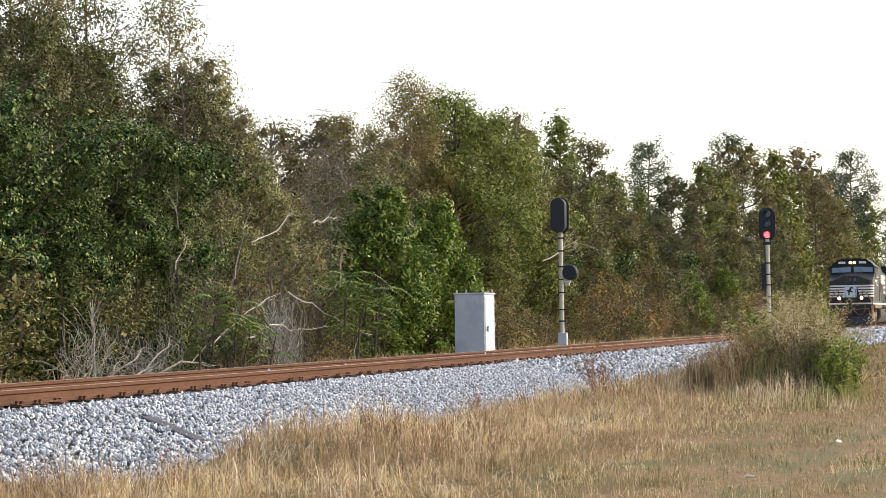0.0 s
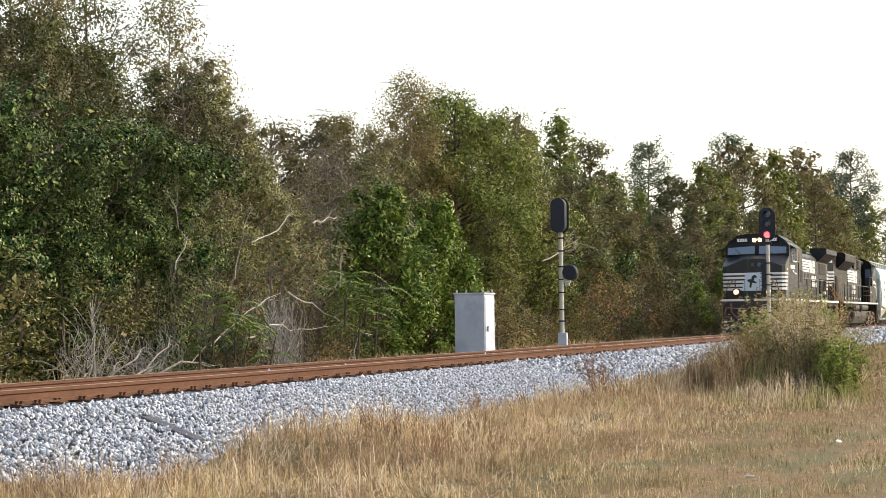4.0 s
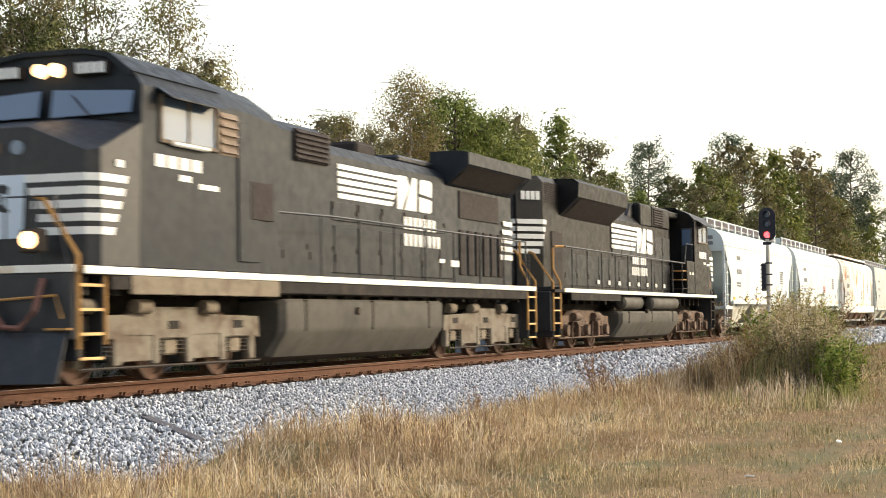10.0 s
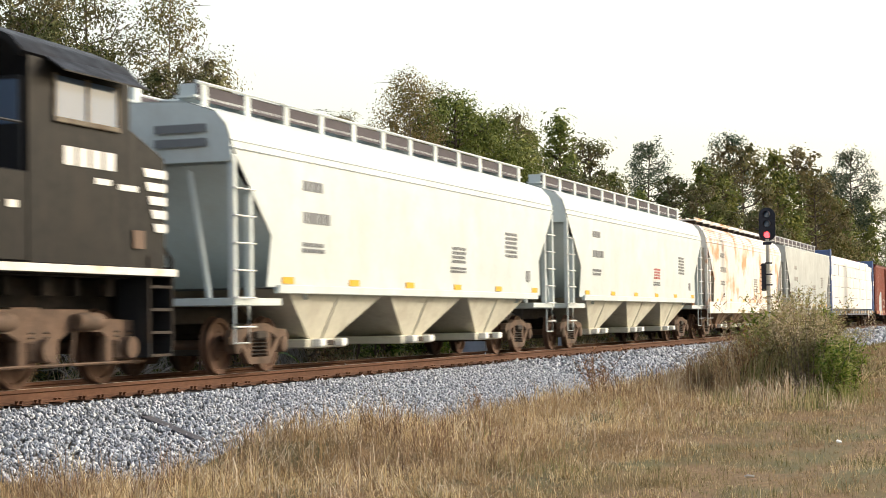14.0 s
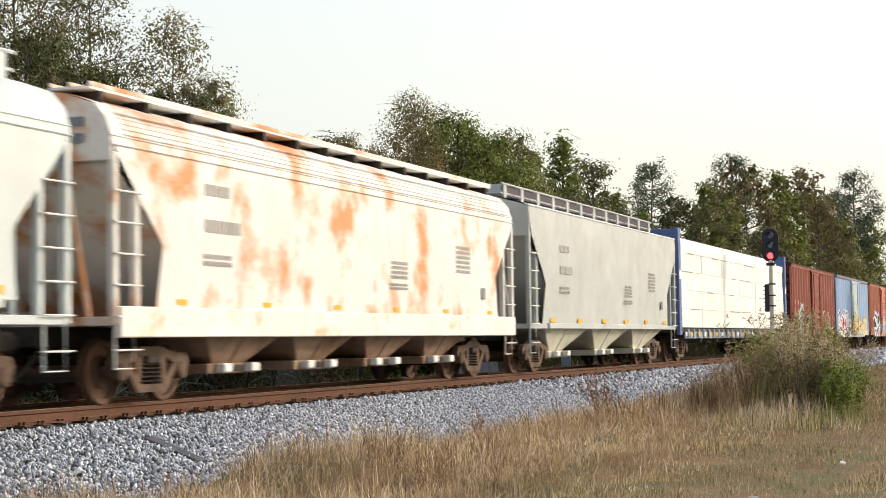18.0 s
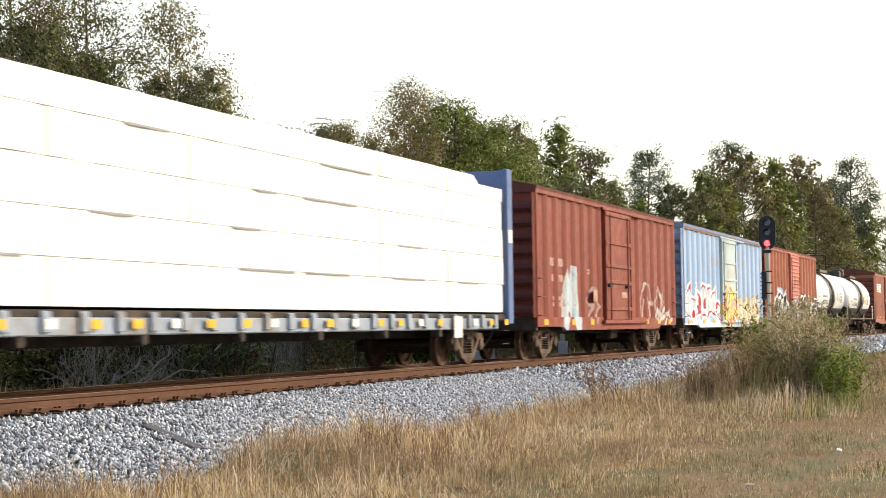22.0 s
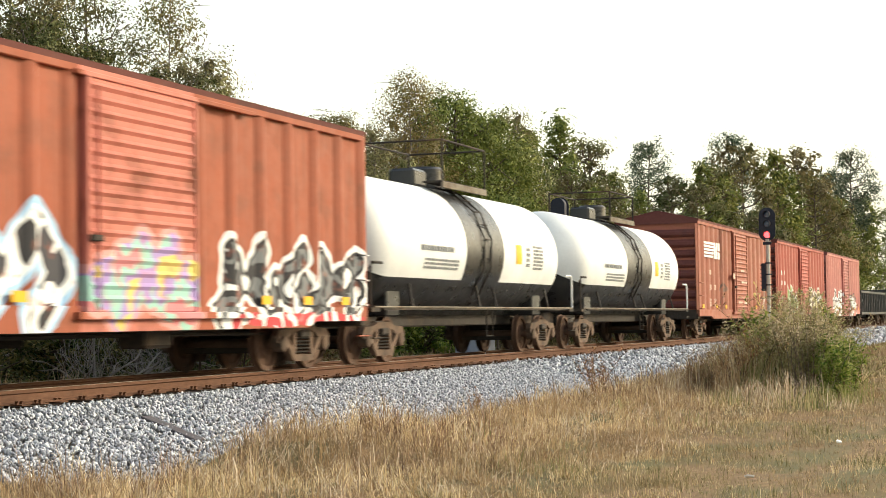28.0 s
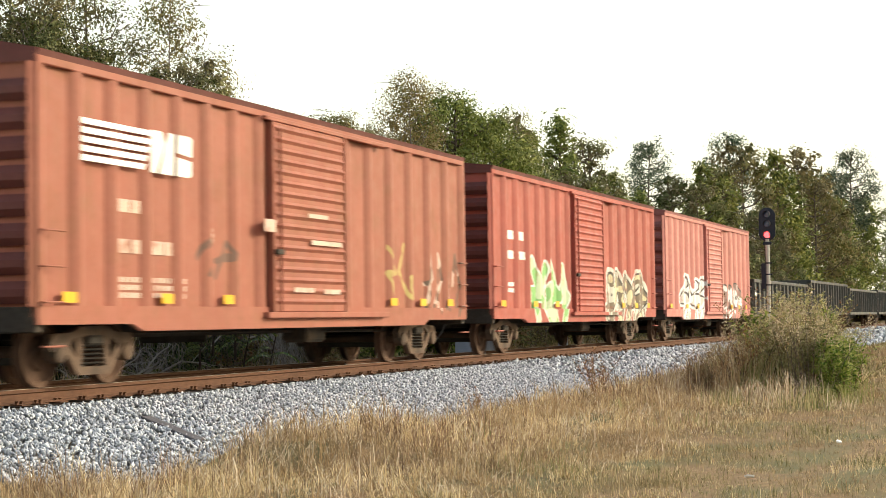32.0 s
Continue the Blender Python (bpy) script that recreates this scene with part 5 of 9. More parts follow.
SPIN = {}  # wheelset parts by (radius, place on the truck): they turn with the train


def wheelset(truck, x, r, material=None):
    """Two flanged wheels on an axle with bearing ends; one mesh for each size, shared."""
    key = round(r, 2)
    if ("mesh", key) not in SPIN:
        g = G()
        for s in (-1, 1):
            y = s * 0.755
            prof = [(-0.07, 0.12), (-0.07, 0.2), (-0.03, 0.24), (-0.03, r - 0.09), (-0.068, r - 0.075), (-0.068, r), (0.03, r + 0.004), (0.045, r + 0.028), (0.062, r + 0.02), (0.066, r - 0.07), (0.02, r - 0.09), (0.02, 0.24), (0.06, 0.2), (0.06, 0.12)]
            g.lathe([(y + s * -o if s > 0 else y + o, q) for o, q in prof], "y", 18)
        g.lathe([(-1.02, 0.001), (-1.02, 0.075), (-0.83, 0.085), (-0.8, 0.1), (0.8, 0.1), (0.83, 0.085), (1.02, 0.075), (1.02, 0.001)], "y", 14)
        for s in (-1, 1):
            for k in range(3):
                a = k * 2.094
                g.box(0.035 * math.cos(a) - 0.012, 0.035 * math.cos(a) + 0.012, s * 1.02 - 0.015, s * 1.02 + 0.015, 0.035 * math.sin(a) - 0.012, 0.035 * math.sin(a) + 0.012)
        SPIN["mesh", key] = g.mesh("wheelset", M_WHEEL)
    w = part("wheelset", SPIN["mesh", key], None, truck, "rusty steel wheels on an axle", at=pose(x, 0, r))
    SPIN.setdefault((key, round(x, 2)), []).append(w)
    return w


def freight_truck(car, x, material=None, r=0.45):
    """A two-axle truck: cast side frames with spring nests, a bolster and two wheelsets."""
    if "freight" not in SPIN:
        sides = []
        for s in (-1, 1):
            side, spring = G(), G()
            sides.append((side, spring))
            a, b = s * 0.99, s * 1.11
            lo, hi = min(a, b), max(a, b)
            side.prism([(-1.08, 0.58), (-0.98, 0.70), (-0.55, 0.72), (-0.3, 0.80), (0.3, 0.80), (0.55, 0.72), (0.98, 0.70), (1.08, 0.58), (1.05, 0.47), (0.72, 0.50), (0.42, 0.66), (-0.42, 0.66), (-0.72, 0.50), (-1.05, 0.47)], "y", lo, hi)
            side.prism([(-0.78, 0.55), (-0.62, 0.55), (-0.30, 0.26), (0.30, 0.26), (0.62, 0.55), (0.78, 0.55), (0.40, 0.15), (-0.40, 0.15)], "y", lo, hi)
            for q in (-1, 1):
                side.prism([(q * 0.40, 0.24), (q * 0.30, 0.24), (q * 0.26, 0.68), (q * 0.42, 0.68)], "y", lo + 0.01, hi - 0.01)
                side.lathe([(lo - 0.02, 0.001), (lo - 0.02, 0.13), (hi + 0.03, 0.13), (hi + 0.05, 0.09), (hi + 0.05, 0.001)] if s > 0 else [(lo - 0.05, 0.001), (lo - 0.05, 0.09), (lo - 0.03, 0.13), (hi + 0.02, 0.13), (hi + 0.02, 0.001)], "y", 12, (q * 0.86, 0, r))
            for q in (-0.17, 0.0, 0.17):
                for k in range(5):
                    z = 0.28 + 0.06 * k
                    spring.lathe([(z, 0.055), (z + 0.02, 0.085), (z + 0.04, 0.055)], "z", 10, (q, s * 1.05, 0))
        bolster = G().box(-0.2, 0.2, -1.16, 1.16, 0.54, 0.68, 0.03).box(-0.3, 0.3, -0.45, 0.45, 0.62, 0.86, 0.04)
        beam = G().box(-0.035, 0.035, -0.7, 0.7, 0.3, 0.4, 0.01)
        SPIN["freight"] = ([(a.mesh("side_frame", M_BROWNTRUCK), b.mesh("spring_nest", M_STEEL)) for a, b in sides], beam.mesh("brake_beam", M_STEEL), bolster.mesh("bolster", M_STEEL))
    truck = part("truck", SPIN["freight"][2], None, car, "rust-brown two-axle truck", at=pose(x, 0, 0))
    for a, b in SPIN["freight"][0]:
        part("side_frame", a, None, truck)
        tagged(part("spring_nest", b, None, truck), kind="stuff")
    for q in (-0.915, 0.915):
        part("brake_beam", SPIN["freight"][1], None, truck, at=pose(q, 0, 0))
    for q in (-0.86, 0.86):
        wheelset(truck, q, r)
    return truck


def loco_truck(car, x, material, key):
    """A three-axle locomotive truck with long side frames, journal boxes, coil springs and brake cylinders."""
    r = 0.51
    if key not in SPIN:
        side, gear, spring = G(), G(), G()
        for s in (-1, 1):
            lo, hi = min(s * 1.02, s * 1.16), max(s * 1.02, s * 1.16)
            out = s * 1.2
            side.prism([(-2.75, 0.62), (-2.7, 0.86), (-1.5, 0.90), (-1.1, 1.02), (1.1, 1.02), (1.5, 0.90), (2.7, 0.86), (2.75, 0.62), (2.45, 0.60), (1.75, 0.60), (1.5, 0.72), (0.7, 0.72), (0.4, 0.60), (-0.4, 0.60), (-0.7, 0.72), (-1.5, 0.72), (-1.75, 0.60), (-2.45, 0.60)], "y", lo, hi)
            for a in (-2.08, 0.0, 2.08):
                for q in (-1, 1):
                    side.box(a + q * 0.36 - 0.1, a + q * 0.36 + 0.1, lo, hi, 0.26, 0.72, 0.02)
                    for k in range(5):
                        spring.lathe([(0.46 + 0.06 * k, 0.06), (0.48 + 0.06 * k, 0.09), (0.50 + 0.06 * k, 0.06)], "z", 10, (a + q * 0.17, s * 1.1, 0))
                gear.box(a - 0.24, a + 0.24, min(s * 1.0, out), max(s * 1.0, out), 0.34, 0.62, 0.03)
                gear.lathe([(min(0, s * 0.12), 0.001), (min(0, s * 0.12), 0.15), (max(0, s * 0.12), 0.15), (max(0, s * 0.12), 0.001)], "y", 14, (a, out, 0.5))
            for a in (-1.04, 1.04):
                gear.lathe([(a - 0.3, 0.001), (a - 0.3, 0.1), (a - 0.22, 0.12), (a + 0.22, 0.12), (a + 0.3, 0.1), (a + 0.3, 0.001)], "x", 12, (0, s * 1.24, 0.86))
                gear.tube([(a - 0.3, s * 1.22, 0.72), (a - 0.4, s * 1.22, 0.3)], 0.03)
            gear.tube([(-2.6, s * 1.2, 0.3), (2.6, s * 1.2, 0.3)], 0.022)
        side.box(-0.35, 0.35, -1.0, 1.0, 0.62, 1.05, 0.04)
        SPIN[key] = (side.mesh("side_frame", material), gear.mesh("journal_gear", material), spring.mesh("spring_nest", M_STEEL))
    truck = part("truck", SPIN[key][0], None, car, "dusty three-axle locomotive truck", at=pose(x, 0, 0))
    part("journal_gear", SPIN[key][1], None, truck)
    tagged(part("spring_nest", SPIN[key][2], None, truck), kind="stuff")
    for q in (-2.08, 0.0, 2.08):
        wheelset(truck, q, r)


def plate_truck(car, x):
    """A three-axle truck with flat cast side frames: square pockets for the springs, a wheel showing under each."""
    r = 0.51
    truck = part("truck", G().box(-0.35, 0.35, -1.0, 1.0, 0.62, 1.05, 0.04).box(-2.5, 2.5, -0.3, 0.3, 0.5, 0.8, 0.03), M_CHASSIS, car, "dusty tan three-axle locomotive truck", at=pose(x, 0, 0))
    for s in (-1, 1):
        lo, hi = min(s * 1.06, s * 1.18), max(s * 1.06, s * 1.18)
        g = G().prism([(-2.85, 0.58), (-2.8, 0.92), (-1.3, 0.95), (-1.0, 1.06), (1.0, 1.06), (1.3, 0.95), (2.8, 0.92), (2.85, 0.58), (2.5, 0.66), (-2.5, 0.66)], "y", lo, hi)
        for a in (-2.08, 0.0, 2.08):
            for q in (-1, 1):
                c = a + q * 0.50
                g.box(c - 0.11, c + 0.11, lo, hi, 0.24, 0.70, 0.02)
            g.box(a - 0.45, a + 0.45, lo, hi, 0.60, 0.70, 0.02)
        for a in (-1.04, 1.04):  # webs between the pockets
            g.prism([(a - 0.50, 0.30), (a + 0.50, 0.30), (a + 0.42, 0.66), (a - 0.42, 0.66)], "y", lo + 0.02, hi - 0.02)
        part("side_frame", g, M_GREYTRUCK, truck, "flat cast side frame")
        for a in (-2.08, 0.0, 2.08):
            part("journal_box", G().box(a - 0.20, a + 0.20, min(s * 1.0, s * 1.13), max(s * 1.0, s * 1.13), 0.36, 0.60, 0.03), M_DUST, truck)
            spring = G()
            for q in (-1, 1):
                for k in range(4):
                    spring.lathe([(0.36 + 0.06 * k, 0.05), (0.38 + 0.06 * k, 0.08), (0.40 + 0.06 * k, 0.05)], "z", 8, (a + q * 0.29, s * 1.1, 0))
            tagged(part("spring_nest", spring, M_STEEL, truck), kind="stuff")
            # flat dark plate paints in the shade of a square hole in the frame
            part("recess_shade_plate", G().box(a - 0.16, a + 0.16, min(s * 1.18, s * 1.186), max(s * 1.18, s * 1.186), 0.74, 0.86), M_CHASSIS, truck)
        for a in (-2.5, -1.0, 1.0):
            part("brake_cylinder", G().lathe([(a - 0.2, 0.001), (a - 0.2, 0.10), (a + 0.16, 0.11), (a + 0.2, 0.08), (a + 0.2, 0.001)], "x", 12, (0, s * 1.22, 1.06)), M_DUST, truck)
        part("brake_rod", G().tube([(-2.7, s * 1.24, 0.22), (2.7, s * 1.24, 0.22)], 0.02, 5), M_STEEL, truck)
        part("sand_hose", G().tube([(-2.7, s * 1.16, 1.2), (-2.78, s * 1.12, 0.6), (-2.72, s * 0.95, 0.15)], 0.022, 5), M_CHASSIS, truck)
    for q in (-2.08, 0.0, 2.08):
        wheelset(truck, q, r)


def coupler(car, x, way):
    g = G().box(min(x, x + way * 0.55), max(x, x + way * 0.55), -0.09, 0.09, 0.78, 0.96, 0.03)
    g.box(min(x + way * 0.45, x + way * 0.8), max(x + way * 0.45, x + way * 0.8), -0.17, 0.15, 0.72, 1.02, 0.05)
    part("coupler", g, M_STEEL, car, "knuckle coupler")
    h = G().tube([(x, way * 0.35, 0.75), (x + way * 0.2, way * 0.33, 0.55), (x + way * 0.42, way * 0.25, 0.36), (x + way * 0.6, way * 0.12, 0.5)], 0.022)
    part("air_hose", h, M_STEEL, car)


def bars(car, name, rects, y, material, label="", t=0.006):
    """Flat painted patches on a side: (x0, x1, z0, z1) each."""
    for x0, x1, z0, z1 in rects:
        part(name, G().box(x0, x1, min(y, y - t), max(y, y - t), z0, z1), material, car, label)


def stencil(car, x, z, w, h, rows, y, material, rnd, t=0.006, name="stencil"):
    """Unreadable writing as rows of short bars, one mesh for each block."""
    g = G()
    rh = h / rows
    for k in range(rows):
        a = x
        while a < x + w - 0.03:
            b = min(x + w, a + rnd.uniform(0.06, 0.2) * max(0.6, rh / 0.12))
            zz = z + h - (k + 1) * rh
            g.box(a, b, y - t, y, zz + rh * 0.22, zz + rh * 0.9)
            a = b + 0.035
    if g.v:
        tagged(part(name, g, material, car, "rows of small painted lettering"), kind="stuff")


def rungs(car, x0, x1, y, zs, material, r=0.014, out=0.06):
    for z in zs:
        s = -1 if y < 0 else 1
        part("rung", G().tube([(x0, y, z), (x0, y + s * out, z), (x1, y + s * out, z), (x1, y, z)], r, 5), material, car)


def walkway_rail(car, pts, posts, y, z0, material, name="handrail"):
    part(name, G().tube(pts, 0.022, 6), material, car)
    for x, top in posts:
        part("stanchion", G().tube([(x, y, z0), (x, y, top)], 0.02, 5), material, car)


def end_steps(car, x, y, way, gold):
    """A stairwell at a locomotive's corner: treads with bright edges and bent grab rails."""
    s = -1 if y < 0 else 1
    g = G().box(x - 0.02, x + 0.02, min(y, y - s * 0.5), max(y, y - s * 0.5), 0.35, 1.62, 0.01).box(x + way * 0.62 - 0.02, x + way * 0.62 + 0.02, min(y, y - s * 0.5), max(y, y - s * 0.5), 0.35, 1.62, 0.01)
    part("stair_side", g, M_BLACK, car)
    for k, z in enumerate((0.36, 0.68, 1.0, 1.32)):
        part("tread", G().box(min(x, x + way * 0.62), max(x, x + way * 0.62), min(y, y - s * (0.3 + 0.07 * k)), max(y, y - s * (0.3 + 0.07 * k)), z, z + 0.03), M_CHASSIS, car, "step with a yellow edge")
        part("tread_edge", G().box(min(x, x + way * 0.62) + 0.03, max(x, x + way * 0.62) - 0.03, min(y, y + s * 0.012), max(y, y + s * 0.012), z - 0.005, z + 0.035), M_TREAD if gold is M_GOLD else M_STEEL, car, "worn step edge")
    a, b = x, x + way * 0.66
    part("grab_rail", G().tube([(b, y, 0.55), (b, y, 1.72), (b, y - s * 0.18, 2.08), (b, y - s * 0.18, 2.58), (b + way * 0.06, y - s * 0.16, 2.66), (b + way * 0.5, y - s * 0.02, 2.66)], 0.034, 6), gold, car, "rusty yellow grab rail")
    part("grab_rail", G().tube([(a, y, 0.5), (a, y, 1.72), (a - way * 0.02, y - s * 0.5, 2.46), (a - way * 0.02, y - s * 0.62, 2.5)], 0.034, 6), gold, car, "rusty yellow grab rail")
    part("end_chain_post", G().tube([(a - way * 0.02, y - s * 0.62, 1.58), (a - way * 0.02, y - s * 0.62, 2.5)], 0.024, 5), M_BLACK, car)


def monogram(car, x, z, w, h, y):
    """Five bars that run into a block emblem, drawn as plain white shapes."""
    n = 5
    for k in range(n):
        a = z + h * (1 - (k + 0.8) / n)
        part("emblem_bar", G().prism([(x, a), (x + w * 0.62 - k * 0.02 * w, a), (x + w * 0.64 - k * 0.02 * w, a + h * 0.135), (x, a + h * 0.135)], "y", y - 0.006, y), M_WHITE, car)
    at_ = lambda u, v: (x + w * u + 0.06 * h * v, z + h * v)
    for outline in (((0.60, 0), (0.655, 0), (0.735, 0.72), (0.70, 1), (0.60, 1)), ((0.685, 0), (0.82, 0), (0.82, 1), (0.765, 1)),
                    ((0.85, 0.02), (0.87, 0), (0.975, 0), (1.0, 0.06), (1.0, 0.40), (0.85, 0.46)), ((0.85, 0.56), (1.0, 0.50), (1.0, 0.94), (0.975, 1), (0.87, 1), (0.85, 0.95))):
        part("emblem_block", G().prism([at_(u, v) for u, v in outline], "y", y - 0.006, y), M_WHITE, car, "white slanted emblem block")


def letter_bars(car, x, z, h, n, y, material, gap=0.3, t=0.006):
    """A line of writing as plain upright bars of a letter's width."""
    pitch = h * (0.8 + gap)
    for k in range(n):
        a = x + k * pitch
        part("letter_bar", G().box(a, a + 0.74 * h, y - t, y, z, z + h), material, car, "white letter-sized bar")


def louvres(car, x0, x1, z0, z1, y, n, material, name="grille"):
    g = G().box(x0, x1, y - 0.012, y + 0.05, z0, z1)
    for k in range(n):
        z = z0 + (z1 - z0) * (k + 0.3) / n
        g.prism([(y - 0.05, z), (y - 0.012, z + (z1 - z0) / n * 0.6), (y - 0.012, z)], "x", x0 + 0.03, x1 - 0.03)
    part(name, g, material, car)


def both(fn):
    for s in (-1, 1):
        fn(s)


def frame_and_tank(car, half, tank, sill_z=1.55, front=None, tank_top=1.2):
    front = front or half
    g = G().box(-front, half, -1.5, 1.5, sill_z - 0.08, sill_z, 0.01).box(-half + 0.3, half - 0.3, -0.6, 0.6, 0.95, sill_z - 0.08, 0.03)
    part("underframe", g, M_CHASSIS, car)
    for s in (-1, 1):
        n = 14
        for k in range(n):
            a = -half + 2 * half * k / n
            part("sill_stripe", G().box(a + 0.006, a + 2 * half / n - 0.006, min(s * 1.5, s * 1.525), max(s * 1.5, s * 1.525), sill_z - 0.07, sill_z + 0.035, 0.004), M_SILL, car)
        part("frame_side", G().box(-half + 0.7, half - 0.7 if tank_top > 1.1 else -4.3, min(s * 1.44, s * 1.5), max(s * 1.44, s * 1.5), sill_z - 0.27, sill_z - 0.075, 0.01), M_CHASSIS, car)
    x0, x1 = tank
    w = 1.42
    t = G()
    rings = []
    for x, q in ((x0, 0.93), (x0 + 0.12, 1.0), ((x0 + x1) / 2, 1.0), (x1 - 0.12, 1.0), (x1, 0.93)):
        rings.append([(x, u * w * q, 0.68 + (v - 0.68) * q) for u, v in ((-0.55, 0.14), (-0.80, 0.24), (-0.98, 0.62), (-1.0, 0.72), (-1.0, tank_top - 0.06), (-0.96, tank_top), (0.96, tank_top), (1.0, tank_top - 0.06), (1.0, 0.72), (0.98, 0.62), (0.80, 0.24), (0.55, 0.14))])
    t.loft([r[::-1] for r in rings])
    part("fuel_tank", t, M_TANK, car, "dusty grey fuel tank")
    for x in (x0 + 0.9, (x0 + x1) / 2, x1 - 0.9):
        part("tank_strap", G().box(x - 0.04, x + 0.04, -w - 0.012, w + 0.012, 0.66, tank_top - 0.01, 0.004), M_STEEL, car)
    part("tank_filler", G().lathe([(0, 0.001), (0, 0.07), (0.08, 0.07), (0.08, 0.001)], "y", 10, ((x0 + x1) / 2 - 0.8, -w - 0.06, 1.0)), M_STEEL, car)


def hood_doors(car, x0, x1, z0, z1, y, n, material):
    for k in range(n):
        a, b = x0 + (x1 - x0) * k / n, x0 + (x1 - x0) * (k + 1) / n
        part("hood_door", G().box(a + 0.02, b - 0.02, y - 0.03, y, z0, z1, 0.008), material, car)
        part("latch", G().box(b - 0.09, b - 0.05, y - 0.05, y - 0.03, (z0 + z1) / 2 - 0.05, (z0 + z1) / 2 + 0.05), M_STEEL, car)
        part("hinge", G().box(a + 0.03, a + 0.07, y - 0.045, y - 0.03, z0 + 0.2, z0 + 0.34), M_STEEL, car)


def wide_cab_locomotive(x):
    """The leading engine: broad nose, cab, narrow hood with wing-like radiators at the rear."""
    car = thing("locomotive", "black freight locomotive with white nose stripes and lit headlights", "locomotive", "locomotives of the train", at=pose(x, 0, 0))
    rnd = random.Random(3)
    half = 10.2
    frame_and_tank(car, half, (-3.95, 3.85))
    for q in (-7.22, 7.3):
        plate_truck(car, q)
    # nose
    fx = -9.85
    ring0 = [(fx, -1.32, 1.6), (fx, -1.32, 3.12), (fx, -0.45, 3.47), (fx, 0.45, 3.47), (fx, 1.32, 3.12), (fx, 1.32, 1.6)]
    ring1 = [(fx + 0.16, -1.46, 1.6), (fx + 0.16, -1.46, 3.16), (fx + 0.16, -0.5, 3.53), (fx + 0.16, 0.5, 3.53), (fx + 0.16, 1.46, 3.16), (fx + 0.16, 1.46, 1.6)]
    ring2 = [(-8.6, -1.5, 1.6), (-8.6, -1.5, 3.62), (-8.6, -0.6, 3.72), (-8.6, 0.6, 3.72), (-8.6, 1.5, 3.62), (-8.6, 1.5, 1.6)]
    part("nose", G().loft([r[::-1] for r in (ring0, ring1, ring2)]), M_BLACK, car, "broad black nose")
    # cab: side walls, roof, front with window openings
    prof = [(-1.5, 1.6), (-1.5, 4.12), (-1.36, 4.3), (-0.95, 4.6), (-0.5, 4.68), (0.5, 4.68), (0.95, 4.6), (1.36, 4.3), (1.5, 4.12), (1.5, 1.6)]
    fr = [(-8.75 if z < 3.7 else -8.75 + (z - 3.7) * 0.22, y, z) for y, z in prof]
    bk = [(-6.2, y, z) for y, z in prof]
    part("cab", G().loft([fr[::-1], bk[::-1]]), M_HOOD, car, "wide black crew cab")
    part("cab_roof", G().loft([[(p[0] - 0.08, p[1] * 1.01, p[2] + 0.02) for p in fr[2:8]][::-1] + [(p[0] - 0.08, p[1] * 0.97, p[2] - 0.05) for p in fr[2:8]], [(-6.1, p[1] * 1.01, p[2] + 0.02) for p in fr[2:8]][::-1] + [(-6.1, p[1] * 0.97, p[2] - 0.05) for p in fr[2:8]]]), M_HOOD, car)
    for s in (-1, 1):
        a, b = sorted((s * 0.10, s * 1.38))
        fz = lambda z: -8.76 + (z - 3.7) * 0.22
        v = G().add([(fz(3.74), a, 3.74), (fz(3.74), b, 3.72), (fz(4.12), b if s > 0 else b, 4.12 if s < 0 else 4.05), (fz(4.12), a, 4.12 if s > 0 else 4.05)], [(0, 1, 2, 3)])
        v.add([(fz(3.74) - 0.02, a, 3.74), (fz(3.74) - 0.02, b, 3.72), (fz(4.12) - 0.02, b, 4.12 if s < 0 else 4.05), (fz(4.12) - 0.02, a, 4.12 if s > 0 else 4.05)], [(3, 2, 1, 0)])
        part("windshield", v, M_PANE, car, "dark windshield pane")
        part("wiper", G().tube([(fz(3.76) - 0.05, (a + b) / 2, 3.72), (fz(4.0) - 0.05, (a + b) / 2 + 0.3, 4.02)], 0.012, 4), M_STEEL, car)
        a, b = sorted((s * 0.42, s * 0.98))
        part("number_board", G().box(-8.69, -8.60, a, b, 4.31, 4.50, 0.01), M_GRILLE, car, "dark number board with pale bars")
        for k in range(4):
            c = a + 0.05 + k * 0.12
            part("number_bar", G().box(-8.70, -8.69, c, c + 0.10, 4.33, 4.48), M_WHITE, car)
        ys = s * 0.13
        part("headlight", G().lathe([(-8.74, 0.001), (-8.74, 0.085), (-8.66, 0.1), (-8.6, 0.1)], "x", 16, (0, ys, 4.405)), M_LAMP, car, "lit twin headlight")
        ys = s * 0.75
        part("ditch_light", G().lathe([(-10.36, 0.001), (-10.36, 0.11), (-10.3, 0.115), (-10.28, 0.001)], "x", 16, (0, ys, 1.93)), M_LAMP, car, "lit ditch light")
        part("ditch_light_housing", G().box(-10.3, -10.1, ys - 0.16, ys + 0.16, 1.76, 2.08, 0.03), M_STEEL, car)
        # sides
        y = s * 1.5
        part("cab_window", G().box(-8.15, -6.5, min(y, y + s * 0.012), max(y, y + s * 0.012), 3.42, 4.02), M_PANE, car, "pale reflecting side window")
        part("window_frame", G().box(-8.2, -6.45, min(y, y + s * 0.05), max(y, y + s * 0.05), 3.36, 3.42, 0.01).box(-8.2, -8.13, min(y, y + s * 0.04), max(y, y + s * 0.04), 3.42, 4.05).box(-6.52, -6.45, min(y, y + s * 0.04), max(y, y + s * 0.04), 3.42, 4.05).box(-7.36, -7.3, min(y, y + s * 0.03), max(y, y + s * 0.03), 3.42, 4.05), M_GREYTRUCK, car)
